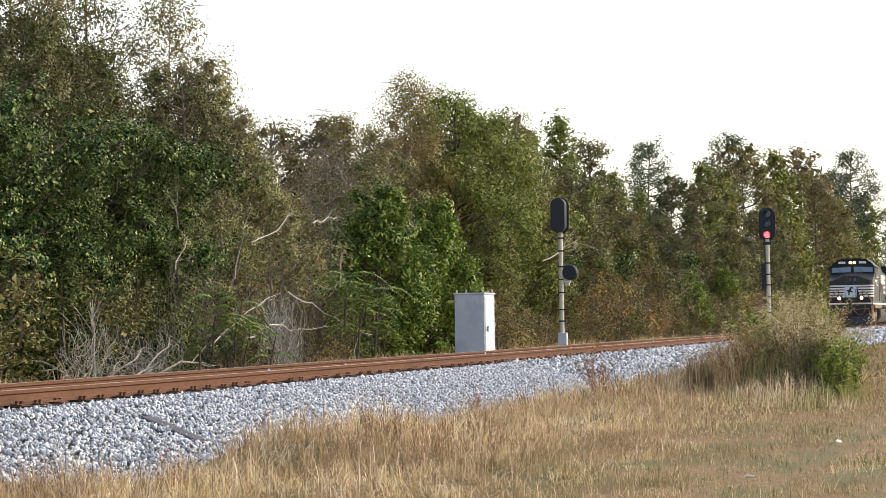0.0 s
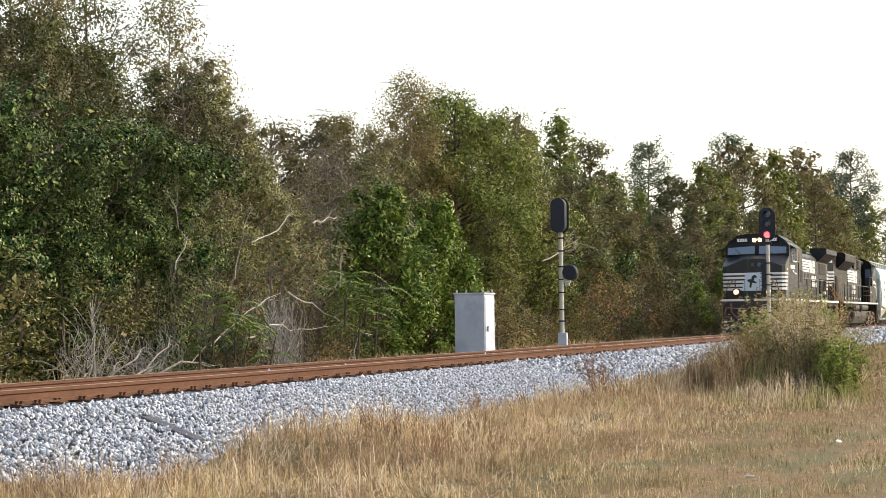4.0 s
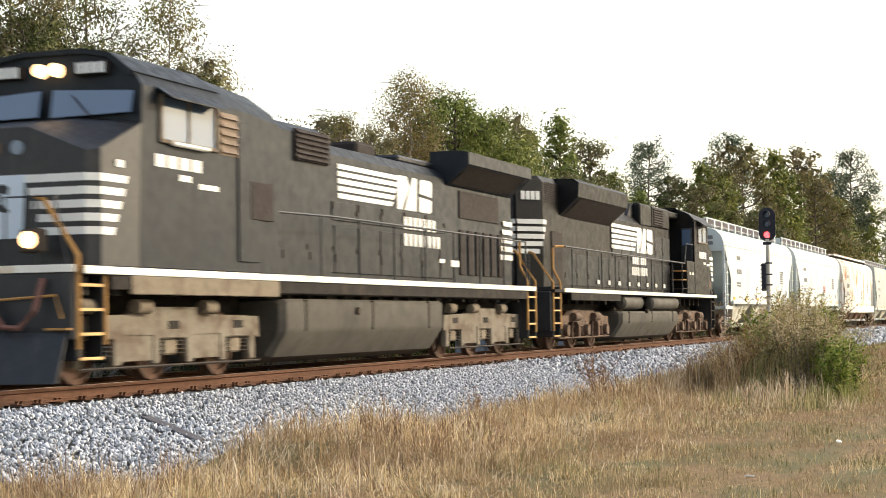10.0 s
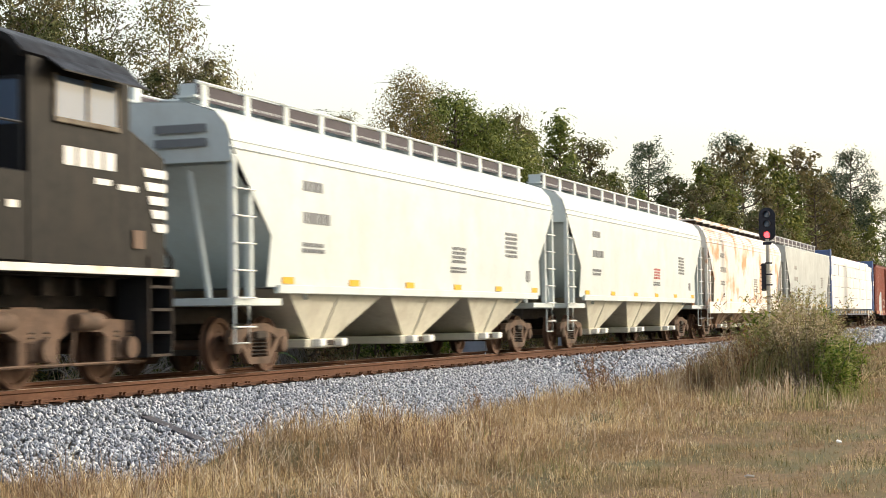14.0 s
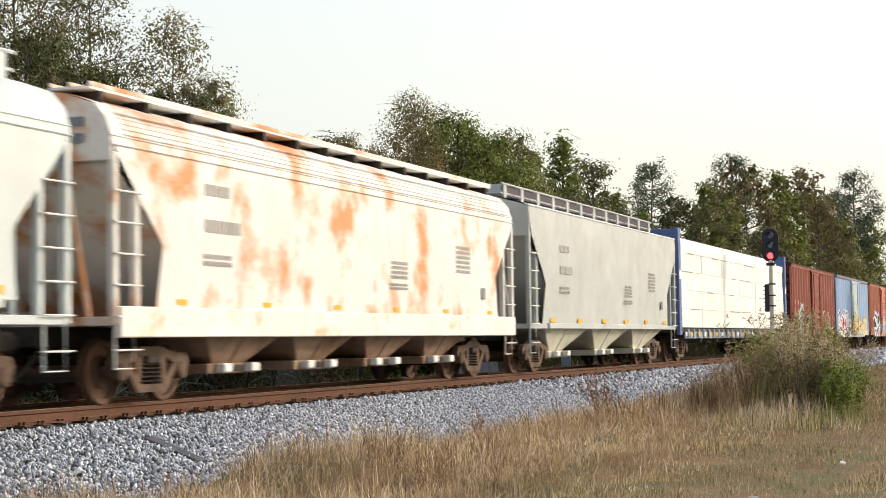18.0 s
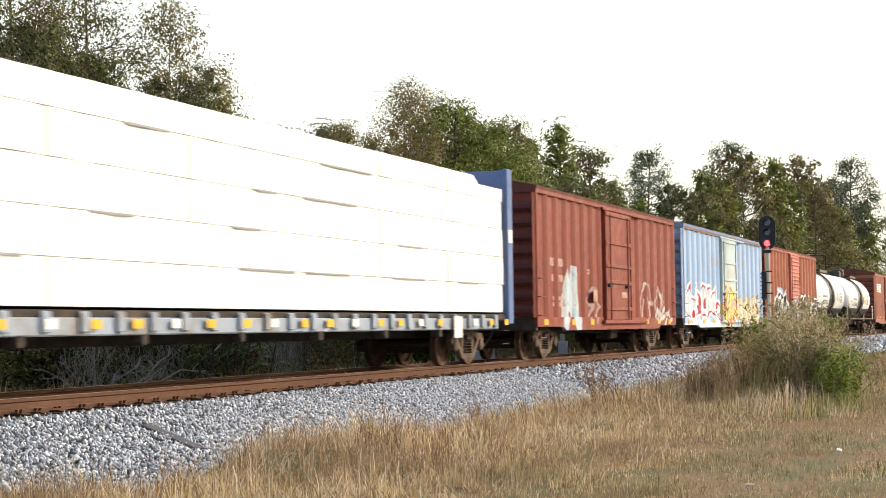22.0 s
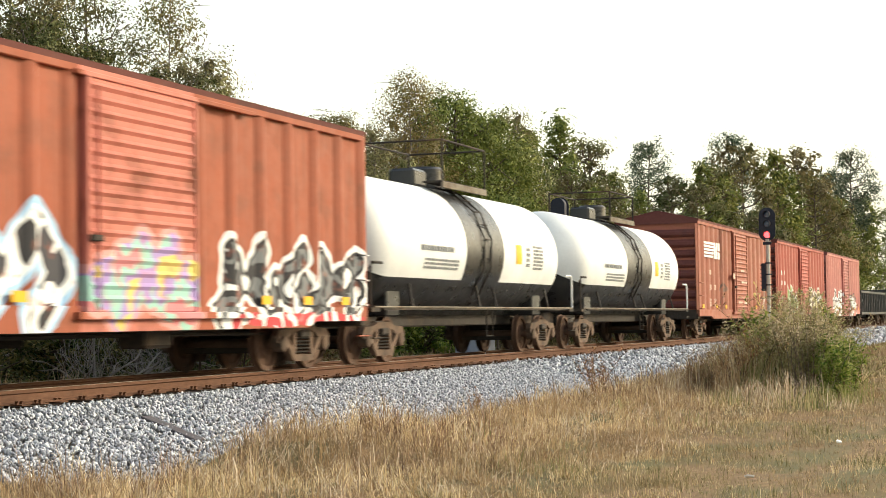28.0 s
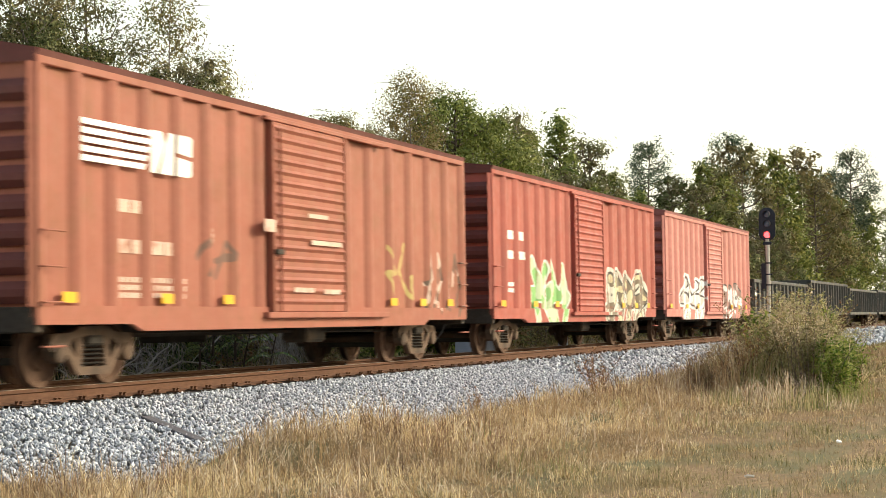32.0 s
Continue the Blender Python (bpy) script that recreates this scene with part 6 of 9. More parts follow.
        part("sunshade", G().prism([(y, 4.12), (y + s * 0.28, 3.96), (y + s * 0.28, 3.98), (y, 4.15)], "x", -8.3, -6.4), M_HOOD, car)
        part("armrest", G().box(-7.9, -6.8, min(y, y + s * 0.1), max(y, y + s * 0.1), 3.34, 3.4, 0.02), M_WHITE, car)
        # horizontal white stripes that wrap the nose
        for k in range(5):
            z0 = 2.72 - 0.178 * k
            w = 0.62 - 0.085 * k
            part("nose_stripe", G().add([(fx + 0.165, s * 1.463, z0), (fx + 0.165 + w, s * 1.478, z0), (fx + 0.165 + w + 0.05, s * 1.478, z0 + 0.105), (fx + 0.165, s * 1.463, z0 + 0.105)] + [(fx + 0.165, s * 1.468, z0), (fx + 0.165 + w, s * 1.485, z0), (fx + 0.165 + w + 0.05, s * 1.485, z0 + 0.105), (fx + 0.165, s * 1.468, z0 + 0.105)], [(0, 1, 2, 3), (4, 7, 6, 5)] if s > 0 else [(3, 2, 1, 0), (5, 6, 7, 4)]), M_WHITE, car)
            inner = (0.40 if k else 0.0) + 0.05 * k * (-1 if s > 0 else 1)
            part("nose_stripe", G().box(fx - 0.008, fx + 0.01, *sorted((s * inner, s * 1.32)), z0, z0 + 0.105), M_WHITE, car)
            a, b = sorted((s * 1.32, s * 1.465))
            part("nose_stripe", G().add([(fx - 0.006, s * 1.32, z0), (fx + 0.158, s * 1.468, z0), (fx + 0.158, s * 1.468, z0 + 0.105), (fx - 0.006, s * 1.32, z0 + 0.105)], [(0, 1, 2, 3)] if s < 0 else [(3, 2, 1, 0)]), M_WHITE, car)
        part("cab_skirt", G().box(-9.0, -4.3, min(s * 1.46, s * 1.52), max(s * 1.46, s * 1.52), 1.22, 1.475, 0.01), M_DUST, car, "dusty tan skirt under the cab")
        # rear part of the cab, hood, doors
        part("cab_door", G().box(-5.75, -5.05, min(y, y + s * 0.03), max(y, y + s * 0.03), 1.75, 3.9, 0.01), M_HOOD, car)
        part("door_grille", G().box(-5.35, -4.55, min(y, y + s * 0.04), max(y, y + s * 0.04), 2.42, 3.02, 0.01), M_GRILLE, car, "dark screened opening")
        louvres(car, -6.35, -5.75, 3.35, 4.0, -1.5, 5, M_LOUVRE, "louvre_panel") if s < 0 else None
        louvres(car, -2.55, -1.1, 3.62, 4.16, -1.02, 6, M_GRILLE) if s < 0 else None
        y = s * 0.95
        # radiator wing
        w0 = [(s * 0.95, 3.72), (s * 1.5, 4.16), (s * 1.5, 4.42), (s * 1.3, 4.46), (s * 0.6, 4.46), (s * 0.6, 3.72)]
        part("radiator_wing", G().prism(w0, "x", 5.35, 10.0), M_HOOD, car, "overhanging radiator wing")
        part("wing_screen", G().add([(5.5, s * 1.02, 3.76), (9.6, s * 1.02, 3.76), (9.6, s * 1.47, 4.12), (5.5, s * 1.47, 4.12)], [(0, 1, 2, 3)] if s < 0 else [(3, 2, 1, 0)]), M_GRILLE, car)
        part("radiator_screen", G().box(6.2, 9.0, min(y, y + s * 0.03), max(y, y + s * 0.03), 3.05, 3.66, 0.01), M_GRILLE, car, "dark radiator screen")
        hr = [(-4.3, s * 1.46, 2.6), (-2, s * 1.46, 2.64), (9.6, s * 1.46, 2.64)]
        walkway_rail(car, hr, [(-4.2 + 1.72 * k, 2.62) for k in range(9)], s * 1.46, 1.55, M_BLACK)
        for x_, way in ((-10.2, 1), (10.45, -1)):
            end_steps(car, x_, s * 1.42, way, M_GOLD)
    part("auxiliary_cabinet", G().loft([[(-6.2, y, z) for y, z in prof][::-1], [(-4.25, y, z - (0.12 if z > 4 else 0)) for y, z in prof][::-1]]), M_HOOD, car, "full-width cabinet behind the cab")
    hood = [(-0.95, 1.55), (-0.95, 3.85), (-0.75, 4.06), (0.75, 4.06), (0.95, 3.85), (0.95, 1.55)]
    part("hood", G().prism(hood, "x", -1.0, 10.05), M_HOOD, car, "long narrow engine hood")
    tall = [(-0.98, 1.55), (-0.98, 4.1), (-0.7, 4.3), (0.7, 4.3), (0.98, 4.1), (0.98, 1.55)]
    part("blower_housing", G().prism(tall, "x", -4.25, -0.95), M_HOOD, car)
    part("exhaust_pipe", G().box(1.6, 2.6, -0.45, 0.45, 4.06, 4.36, 0.06), M_GRILLE, car)
    part("roof_box", G().box(3.2, 5.3, -0.7, 0.7, 4.06, 4.22, 0.05), M_BLACK, car)
    part("horn", G().tube([(-5.4, 0.2, 4.66), (-5.9, 0.2, 4.76)], [0.03, 0.07], 8), M_GOLD, car)
    hood_doors(car, -4.2, 6.0, 1.7, 2.56, -0.95, 9, M_HOOD)
    hood_doors(car, -0.9, 5.2, 2.66, 3.0, -0.95, 5, M_HOOD)
    # tall slots near the rear
    for k in range(6):
        part("tall_vent", G().box(6.2 + 0.55 * k, 6.5 + 0.55 * k, -0.99, -0.95, 1.8, 2.8, 0.01), M_GRILLE, car)
    monogram(car, -0.55, 3.05, 5.0, 0.68, -0.955)
    letter_bars(car, 2.75, 2.66, 0.25, 7, -0.985, M_WHITE)
    letter_bars(car, 2.75, 2.32, 0.25, 8, -0.985, M_WHITE)
    bars(car, "number_block", [(-8.3 + 0.36 * k, -8.3 + 0.36 * k + 0.28, 3.02, 3.2) for k in range(4)], -1.5, M_WHITE, "white number block")
    bars(car, "placard", [(-7.0, -6.4, 2.78, 2.86), (-7.6, -7.25, 2.86, 2.95), (3.4, 3.7, 1.98, 2.06), (4.1, 4.6, 1.92, 2.05)], -1.5, M_WHITE)
    bars(car, "placard", [(-9.35, -9.15, 2.93, 3.03)], -1.49, M_WHITE)
    # small things on the nose
    part("emblem_panel", G().prism([(-0.36, 1.98), (0.56, 1.98), (0.36, 2.83), (-0.40, 2.83)], "x", fx - 0.014, fx - 0.009), M_PANEL, car, "bluish white panel with a dark emblem")
    em = G().prism([(-0.06, 2.72), (-0.16, 2.66), (-0.13, 2.56), (-0.04, 2.60), (-0.02, 2.45), (-0.16, 2.36), (-0.12, 2.32), (0.06, 2.36), (0.12, 2.12), (0.20, 2.14), (0.18, 2.36), (0.30, 2.44), (0.26, 2.52), (0.12, 2.52), (0.06, 2.68)], "x", fx - 0.02, fx - 0.014)
    part("emblem", em, M_BLACK, car, "dark emblem shape")
    part("nose_light", G().lathe([(fx - 0.02, 0.001), (fx - 0.02, 0.1), (fx + 0.02, 0.1)], "x", 14, (0, -0.28, 3.2)), M_PANE, car)
    part("amber_plate", G().box(fx - 0.02, fx, -0.02, 0.1, 3.13, 3.28, 0.005), M_AMBER, car)
    part("nose_door_edge", G().box(fx - 0.012, fx, 0.55, 0.6, 1.65, 1.95), M_STEEL, car)
    # front platform, pilot and plough
    part("pilot", G().box(-10.32, -10.2, -1.4, 1.4, 0.62, 1.5, 0.02), M_BLACK, car, "black pilot sheet")
    for a, b in ((-1.45, -0.08), (0.14, 1.45)):
        part("deck_stripe", G().box(-10.345, -10.32, a, b, 1.5, 1.6, 0.005), M_SILL, car)
    plow = [[(-10.62, -1.32, 0.07), (-10.62, 1.32, 0.07), (-10.30, 1.32, 0.95), (-10.30, -1.32, 0.95)], [(-10.98, 0.0, 0.07)] * 1]
    pg = G()
    for s in (-1, 1):
        pg.add([(-10.95, 0, 0.07), (-10.62, s * 1.34, 0.07), (-10.36, s * 1.34, 0.72), (-10.52, 0, 0.72), (-10.91, 0, 0.07), (-10.58, s * 1.34, 0.07), (-10.32, s * 1.34, 0.72), (-10.48, 0, 0.72)],
               [q if s < 0 else q[::-1] for q in ((0, 3, 2, 1), (4, 5, 6, 7), (0, 1, 5, 4), (3, 7, 6, 2), (1, 2, 6, 5))])
    part("snow_plough", pg, M_BLACK, car, "black snow plough")
    coupler(car, -10.3, -1)
    coupler(car, 10.3, 1)
    for s in (-1, 1):
        part("cable", G().tube([(-10.38, s * 1.0, 1.42), (-10.5, s * 0.95, 1.0), (-10.55, s * 0.75, 0.78), (-10.55, s * 0.5, 0.80), (-10.5, s * 0.28, 1.05), (-10.42, s * 0.1, 1.25)], 0.042, 6), M_HOSE, car, "sagging brown-red hose")
        part("front_rail", G().tube([(-10.25, s * 0.35, 1.55), (-10.25, s * 0.35, 2.5), (-10.25, s * 1.1, 2.5), (-10.25, s * 1.3, 1.55)], 0.02, 6), M_BLACK, car)
        part("cut_lever", G().tube([(-10.4, s * 0.3, 1.15), (-10.4, s * 1.2, 1.2), (-10.4, s * 1.3, 0.9)], 0.018, 5), M_GOLD, car)
        part("pilot_step", G().box(-10.42, -10.34, min(s * 1.05, s * 1.4), max(s * 1.05, s * 1.4), 0.75, 0.78), M_GOLD, car)
    for s in (-1, 1):
        for k in range(5):
            part("rear_stripe", G().prism([(9.35 - 0.06 * k, 3.02 - 0.2 * k), (10.03, 3.02 - 0.2 * k), (10.03, 3.14 - 0.2 * k), (9.30 - 0.06 * k, 3.14 - 0.2 * k)], "y", s * 0.985 - 0.006, s * 0.985 + 0.006), M_WHITE, car)
    part("rear_stripes", G().box(10.05, 10.06, -0.8, 0.8, 2.4, 2.5).box(10.05, 10.06, -0.8, 0.8, 2.7, 2.8).box(10.05, 10.06, -0.8, 0.8, 3.0, 3.1), M_WHITE, car)
    g = G()
    for k in range(26):  # pipes and brackets under the walkway
        a = -10 + 0.8 * k
        g.box(a, a + rnd.uniform(0.08, 0.3), -1.35, -1.2, 1.2, 1.46, 0.01)
    g.tube([(-9.5, -1.38, 1.38), (9.5, -1.38, 1.38)], 0.025, 5).tube([(-4.5, -1.4, 1.28), (9.0, -1.4, 1.28)], 0.02, 5)
    part("underfloor_piping", g, M_CHASSIS, car)
    return car


def narrow_nose_locomotive(x):
    """The second engine, coupled back to front: the radiators come first, the cab is at the train's side."""
    car = thing("locomotive", "black freight locomotive running long hood first", "locomotive", "locomotives of the train", at=pose(x, 0, 0))
    rnd = random.Random(5)
    half = 10.35
    frame_and_tank(car, half, (-3.9, 4.0), front=11.2, tank_top=1.0)
    for q in (-7.25, 7.35):
        loco_truck(car, q, M_BROWNTRUCK, "loco_truck_brown")
    for a, b in ((-3.75, -1.3), (-0.1, 3.9)):
        for s in (-1, 1):
            part("air_reservoir", G().lathe([(a, 0.001), (a + 0.03, 0.12), (a + 0.12, 0.2), (b - 0.12, 0.2), (b - 0.03, 0.12), (b, 0.001)], "x", 16, (0, s * 1.3, 1.25)), M_TANK, car, "dusty air reservoir")
    hood = [(-0.92, 1.55), (-0.92, 3.75), (-0.7, 4.0), (0.7, 4.0), (0.92, 3.75), (0.92, 1.55)]
    part("hood", G().prism(hood, "x", -8.4, 5.0), M_HOODB, car, "long narrow engine hood")
    rear = [(-0.95, 1.55), (-0.95, 4.3), (-0.8, 4.48), (0.8, 4.48), (0.95, 4.3), (0.95, 1.55)]
    r0 = [(-10.95, y * 0.46, z - 0.06) for y, z in rear]
    r1 = [(-10.3, y, z + 0.02) for y, z in rear]
    r2 = [(-7.9, y, z + 0.04) for y, z in rear]
    part("radiator_end", G().loft([r[::-1] for r in (r0, r1, r2)]), M_HOODB, car, "tall end of the hood with slanted corners")
    part("end_panel", G().box(-10.99, -10.95, -0.36, 0.36, 1.7, 4.1, 0.01), M_BLACK, car)
    for s in (-1, 1):  # stripes and number bars on the slanted corners
        for k in range(5):
            z0, tail = 3.24 - 0.19 * k, 0.30 - 0.11 * k
            near, mid = (-10.94, s * 0.455, 0), (-10.31, s * 0.958, 0)
            cut = lambda q: tuple(near[i] + (mid[i] - near[i]) * q for i in (0, 1))
            e = cut(1.0 if tail > 0 else 1.0 + tail * 1.1)
            g = G().add([(near[0], near[1], z0), (e[0], e[1], z0), (e[0], e[1], z0 + 0.12), (near[0], near[1], z0 + 0.12), (near[0] - 0.006, near[1] + s * 0.008, z0), (e[0] - 0.006, e[1] + s * 0.008, z0), (e[0] - 0.006, e[1] + s * 0.008, z0 + 0.12), (near[0] - 0.006, near[1] + s * 0.008, z0 + 0.12)], [q if s < 0 else q[::-1] for q in ((4, 5, 6, 7), (0, 3, 2, 1), (0, 1, 5, 4), (3, 7, 6, 2))])
            part("end_stripe", g, M_WHITE, car)
            if tail > 0.05:
                part("end_stripe", G().box(-10.3, -10.3 + tail, s * 0.956 - 0.006, s * 0.956 + 0.006, z0, z0 + 0.12), M_WHITE, car)
        for k in range(4):
            a, b = cut(0.16 + 0.19 * k), cut(0.30 + 0.19 * k)
            g = G().add([(a[0], a[1] + s * 0.012, 3.86), (b[0], b[1] + s * 0.012, 3.86), (b[0], b[1] + s * 0.012, 4.08), (a[0], a[1] + s * 0.012, 4.08), (a[0], a[1], 3.86), (b[0], b[1], 3.86), (b[0], b[1], 4.08), (a[0], a[1], 4.08)], [q if s < 0 else q[::-1] for q in ((0, 1, 2, 3), (4, 7, 6, 5), (0, 4, 5, 1), (3, 2, 6, 7))])
            part("number_block", g, M_WHITE, car, "white number block")
    for s in (-1, 1):
        fl = [(s * 0.9, 3.5), (s * 1.48, 4.02), (s * 1.5, 4.40), (s * 1.36, 4.50), (s * 0.5, 4.54), (s * 0.5, 3.5)]
        part("radiator_flare", G().prism(fl, "x", -8.75, -3.2), M_HOODB, car, "flared radiator housing")
        part("flare_screen", G().add([(-8.4, s * 0.95, 3.53), (-3.35, s * 0.95, 3.53), (-3.35, s * 1.47, 3.99), (-8.4, s * 1.47, 3.99)], [(0, 1, 2, 3)] if s < 0 else [(3, 2, 1, 0)]), M_GRILLE, car, "dark slanting radiator screen")
        hr = [(-10.0, s * 1.44, 2.66), (5.0, s * 1.46, 2.62)]
        walkway_rail(car, hr, [(-9.4 + 1.55 * k, 2.62) for k in range(10)], s * 1.46, 1.55, M_BLACK)
        for x_, way in ((-11.1, 1), (10.35, -1)):
            end_steps(car, x_, s * 1.42, way, M_GOLD if way > 0 else M_STEEL)
        y = s * 1.48
        part("cab_window", G().box(7.25, 8.75, min(y, y + s * 0.012), max(y, y + s * 0.012), 3.45, 3.98), M_PANE, car, "side window with pale reflections")
        part("window_frame", G().box(7.2, 8.8, min(y, y + s * 0.05), max(y, y + s * 0.05), 3.38, 3.45, 0.01).box(7.97, 8.03, min(y, y + s * 0.03), max(y, y + s * 0.03), 3.45, 4.0).box(7.2, 7.25, min(y, y + s * 0.03), max(y, y + s * 0.03), 3.45, 4.0).box(8.75, 8.8, min(y, y + s * 0.03), max(y, y + s * 0.03), 3.45, 4.0), M_GREYTRUCK, car)
        part("sunshade", G().prism([(y, 4.16), (y + s * 0.3, 3.98), (y + s * 0.3, 4.0), (y, 4.2)], "x", 7.0, 9.1), M_HOODB, car)
        for k in range(5):
            z0 = 2.86 - 0.19 * k
            part("nose_stripe", G().prism([(9.55 + 0.07 * k, z0 + 0.12), (10.2, z0 + 0.12), (10.2, z0), (9.6 + 0.07 * k, z0)], "y", s * 1.43 - 0.006, s * 1.43 + 0.006), M_WHITE, car)
        for a in range(3):
            part("sub_step", G().box(4.5, 5.3, min(s * 1.1, s * 1.46), max(s * 1.1, s * 1.46), 1.75 + 0.3 * a, 1.78 + 0.3 * a), M_GOLD if a else M_STEEL, car)
    for k in range(5):
        z0 = 2.86 - 0.19 * k
        part("end_stripe", G().box(-11.0, -10.99, -0.42, 0.42, z0 + 0.38, z0 + 0.5), M_WHITE, car)
    part("brake_cabinet", G().box(5.1, 6.65, -0.62, 0.62, 1.6, 4.2, 0.05), M_CHASSIS, car, "dark recess beside the cab")
    part("recess_roof", G().box(5.0, 6.65, -0.95, 0.95, 4.2, 4.42, 0.04), M_HOODB, car)
    prof = [(-1.48, 1.6), (-1.48, 4.15), (-1.3, 4.35), (-0.8, 4.58), (0.8, 4.58), (1.3, 4.35), (1.48, 4.15), (1.48, 1.6)]
    part("cab", G().loft([[(6.65, y, z) for y, z in prof][::-1], [(9.1, y, z - (0.04 if z > 4 else 0)) for y, z in prof][::-1]]), M_HOODB, car, "black crew cab")
    part("cab_roof", G().loft([[(6.5, y * 1.02, z + 0.03) for y, z in prof[1:7]][::-1] + [(6.5, y * 0.97, z - 0.03) for y, z in prof[1:7]], [(9.3, y * 1.02, z - 0.01) for y, z in prof[1:7]][::-1] + [(9.3, y * 0.97, z - 0.06) for y, z in prof[1:7]]]), M_HOODB, car)
    n1 = [(9.1, -1.44, 1.6), (9.1, -1.44, 3.5), (9.1, 1.44, 3.5), (9.1, 1.44, 1.6)]
    n2 = [(10.2, -1.40, 1.6), (10.2, -1.40, 3.15), (10.2, 1.40, 3.15), (10.2, 1.40, 1.6)]
    part("nose", G().loft([n1[::-1], n2[::-1]]), M_HOODB, car, "short low nose")
    part("cab_step_box", G().box(5.35, 6.65, -1.47, -0.62, 1.6, 2.72, 0.02), M_HOODB, car)
    for q in (5.75, 6.2):
        part("step_box_plate", G().box(q, q + 0.22, -1.478, -1.47, 2.25, 2.34), M_SILL, car)
    part("cab_rear_door", G().box(6.60, 6.65, -1.4, -1.02, 1.7, 3.9, 0.01), M_BLACK, car)
    part("rear_window", G().box(6.58, 6.6, -1.36, -1.06, 3.3, 3.85), M_PANE, car)
    part("cab_steps_rail", G().tube([(4.4, -1.46, 2.62), (5.0, -1.46, 2.62), (5.3, -1.46, 3.3), (6.5, -1.46, 3.3)], 0.018, 6), M_BLACK, car)
    part("exhaust_silencer", G().prism([(-2.6, 4.0), (-2.3, 4.2), (-1.0, 4.26), (0.3, 4.2), (0.5, 4.0)], "y", -0.6, 0.6), M_BLACK, car)
    part("blower_box", G().box(0.7, 2.3, -0.95, 0.95, 3.72, 4.44, 0.05), M_HOODB, car)
    part("blower_slope", G().prism([(0.0, 4.0), (0.7, 4.0), (0.7, 4.42), (0.45, 4.42)], "y", -0.7, 0.7), M_BLACK, car)
    part("inlet_box", G().box(2.3, 5.0, -0.96, 0.96, 3.75, 4.45, 0.05), M_HOODB, car)
    louvres(car, 2.5, 3.9, 3.82, 4.38, -0.96, 7, M_GRILLE)
    for k in range(10):
        part("end_louvre", G().box(-10.1, -9.0, -0.97, -0.95, 3.82 + 0.055 * k, 3.845 + 0.055 * k), M_GRILLE, car)
    hood_doors(car, -8.3, 5.0, 1.7, 2.55, -0.92, 11, M_HOOD)
    hood_doors(car, -3.0, 5.0, 2.65, 3.45, -0.92, 7, M_HOOD)
    part("hood_opening", G().box(-9.6, -8.6, -0.98, -0.94, 1.7, 3.1, 0.02), M_GRILLE, car, "dark opening")
    monogram(car, -3.1, 2.84, 5.4, 0.80, -0.955)
    letter_bars(car, -0.5, 2.47, 0.26, 7, -0.96, M_WHITE, gap=0.24)
    letter_bars(car, -0.6, 2.12, 0.26, 8, -0.96, M_WHITE, gap=0.24)
    bars(car, "number_block", [(7.45 + 0.33 * k, 7.45 + 0.33 * k + 0.26, 2.86, 3.1) for k in range(4)], -1.48, M_WHITE, "white number block")
    bars(car, "placard", [(8.2, 8.6, 2.66, 2.74), (8.8, 9.3, 2.62, 2.7)], -1.48, M_WHITE)
    for k in range(8):
        bars(car, "placard", [(-5.0 + 1.25 * k, -4.75 + 1.25 * k, 1.78, 1.9)], -0.99, M_SILL)
    bars(car, "cab_placard", [(9.2, 9.5, 1.85, 2.1)], -1.47, M_AMBER)
    g = G()
    for k in range(26):
        a = -10 + 0.8 * k
        g.box(a, a + rnd.uniform(0.08, 0.3), -1.05, -0.9, 1.2, 1.46, 0.01)
    g.tube([(-9.5, -1.2, 1.46), (9.5, -1.2, 1.46)], 0.02, 5)
    part("underfloor_piping", g, M_CHASSIS, car)
    for q in (-11.235, 10.385):
        part("pilot", G().box(q - 0.035, q + 0.035, -1.4, 1.4, 0.5, 1.5, 0.02), M_BLACK, car)
    coupler(car, -11.2, -1)
    coupler(car, 10.4, 1)
    return car


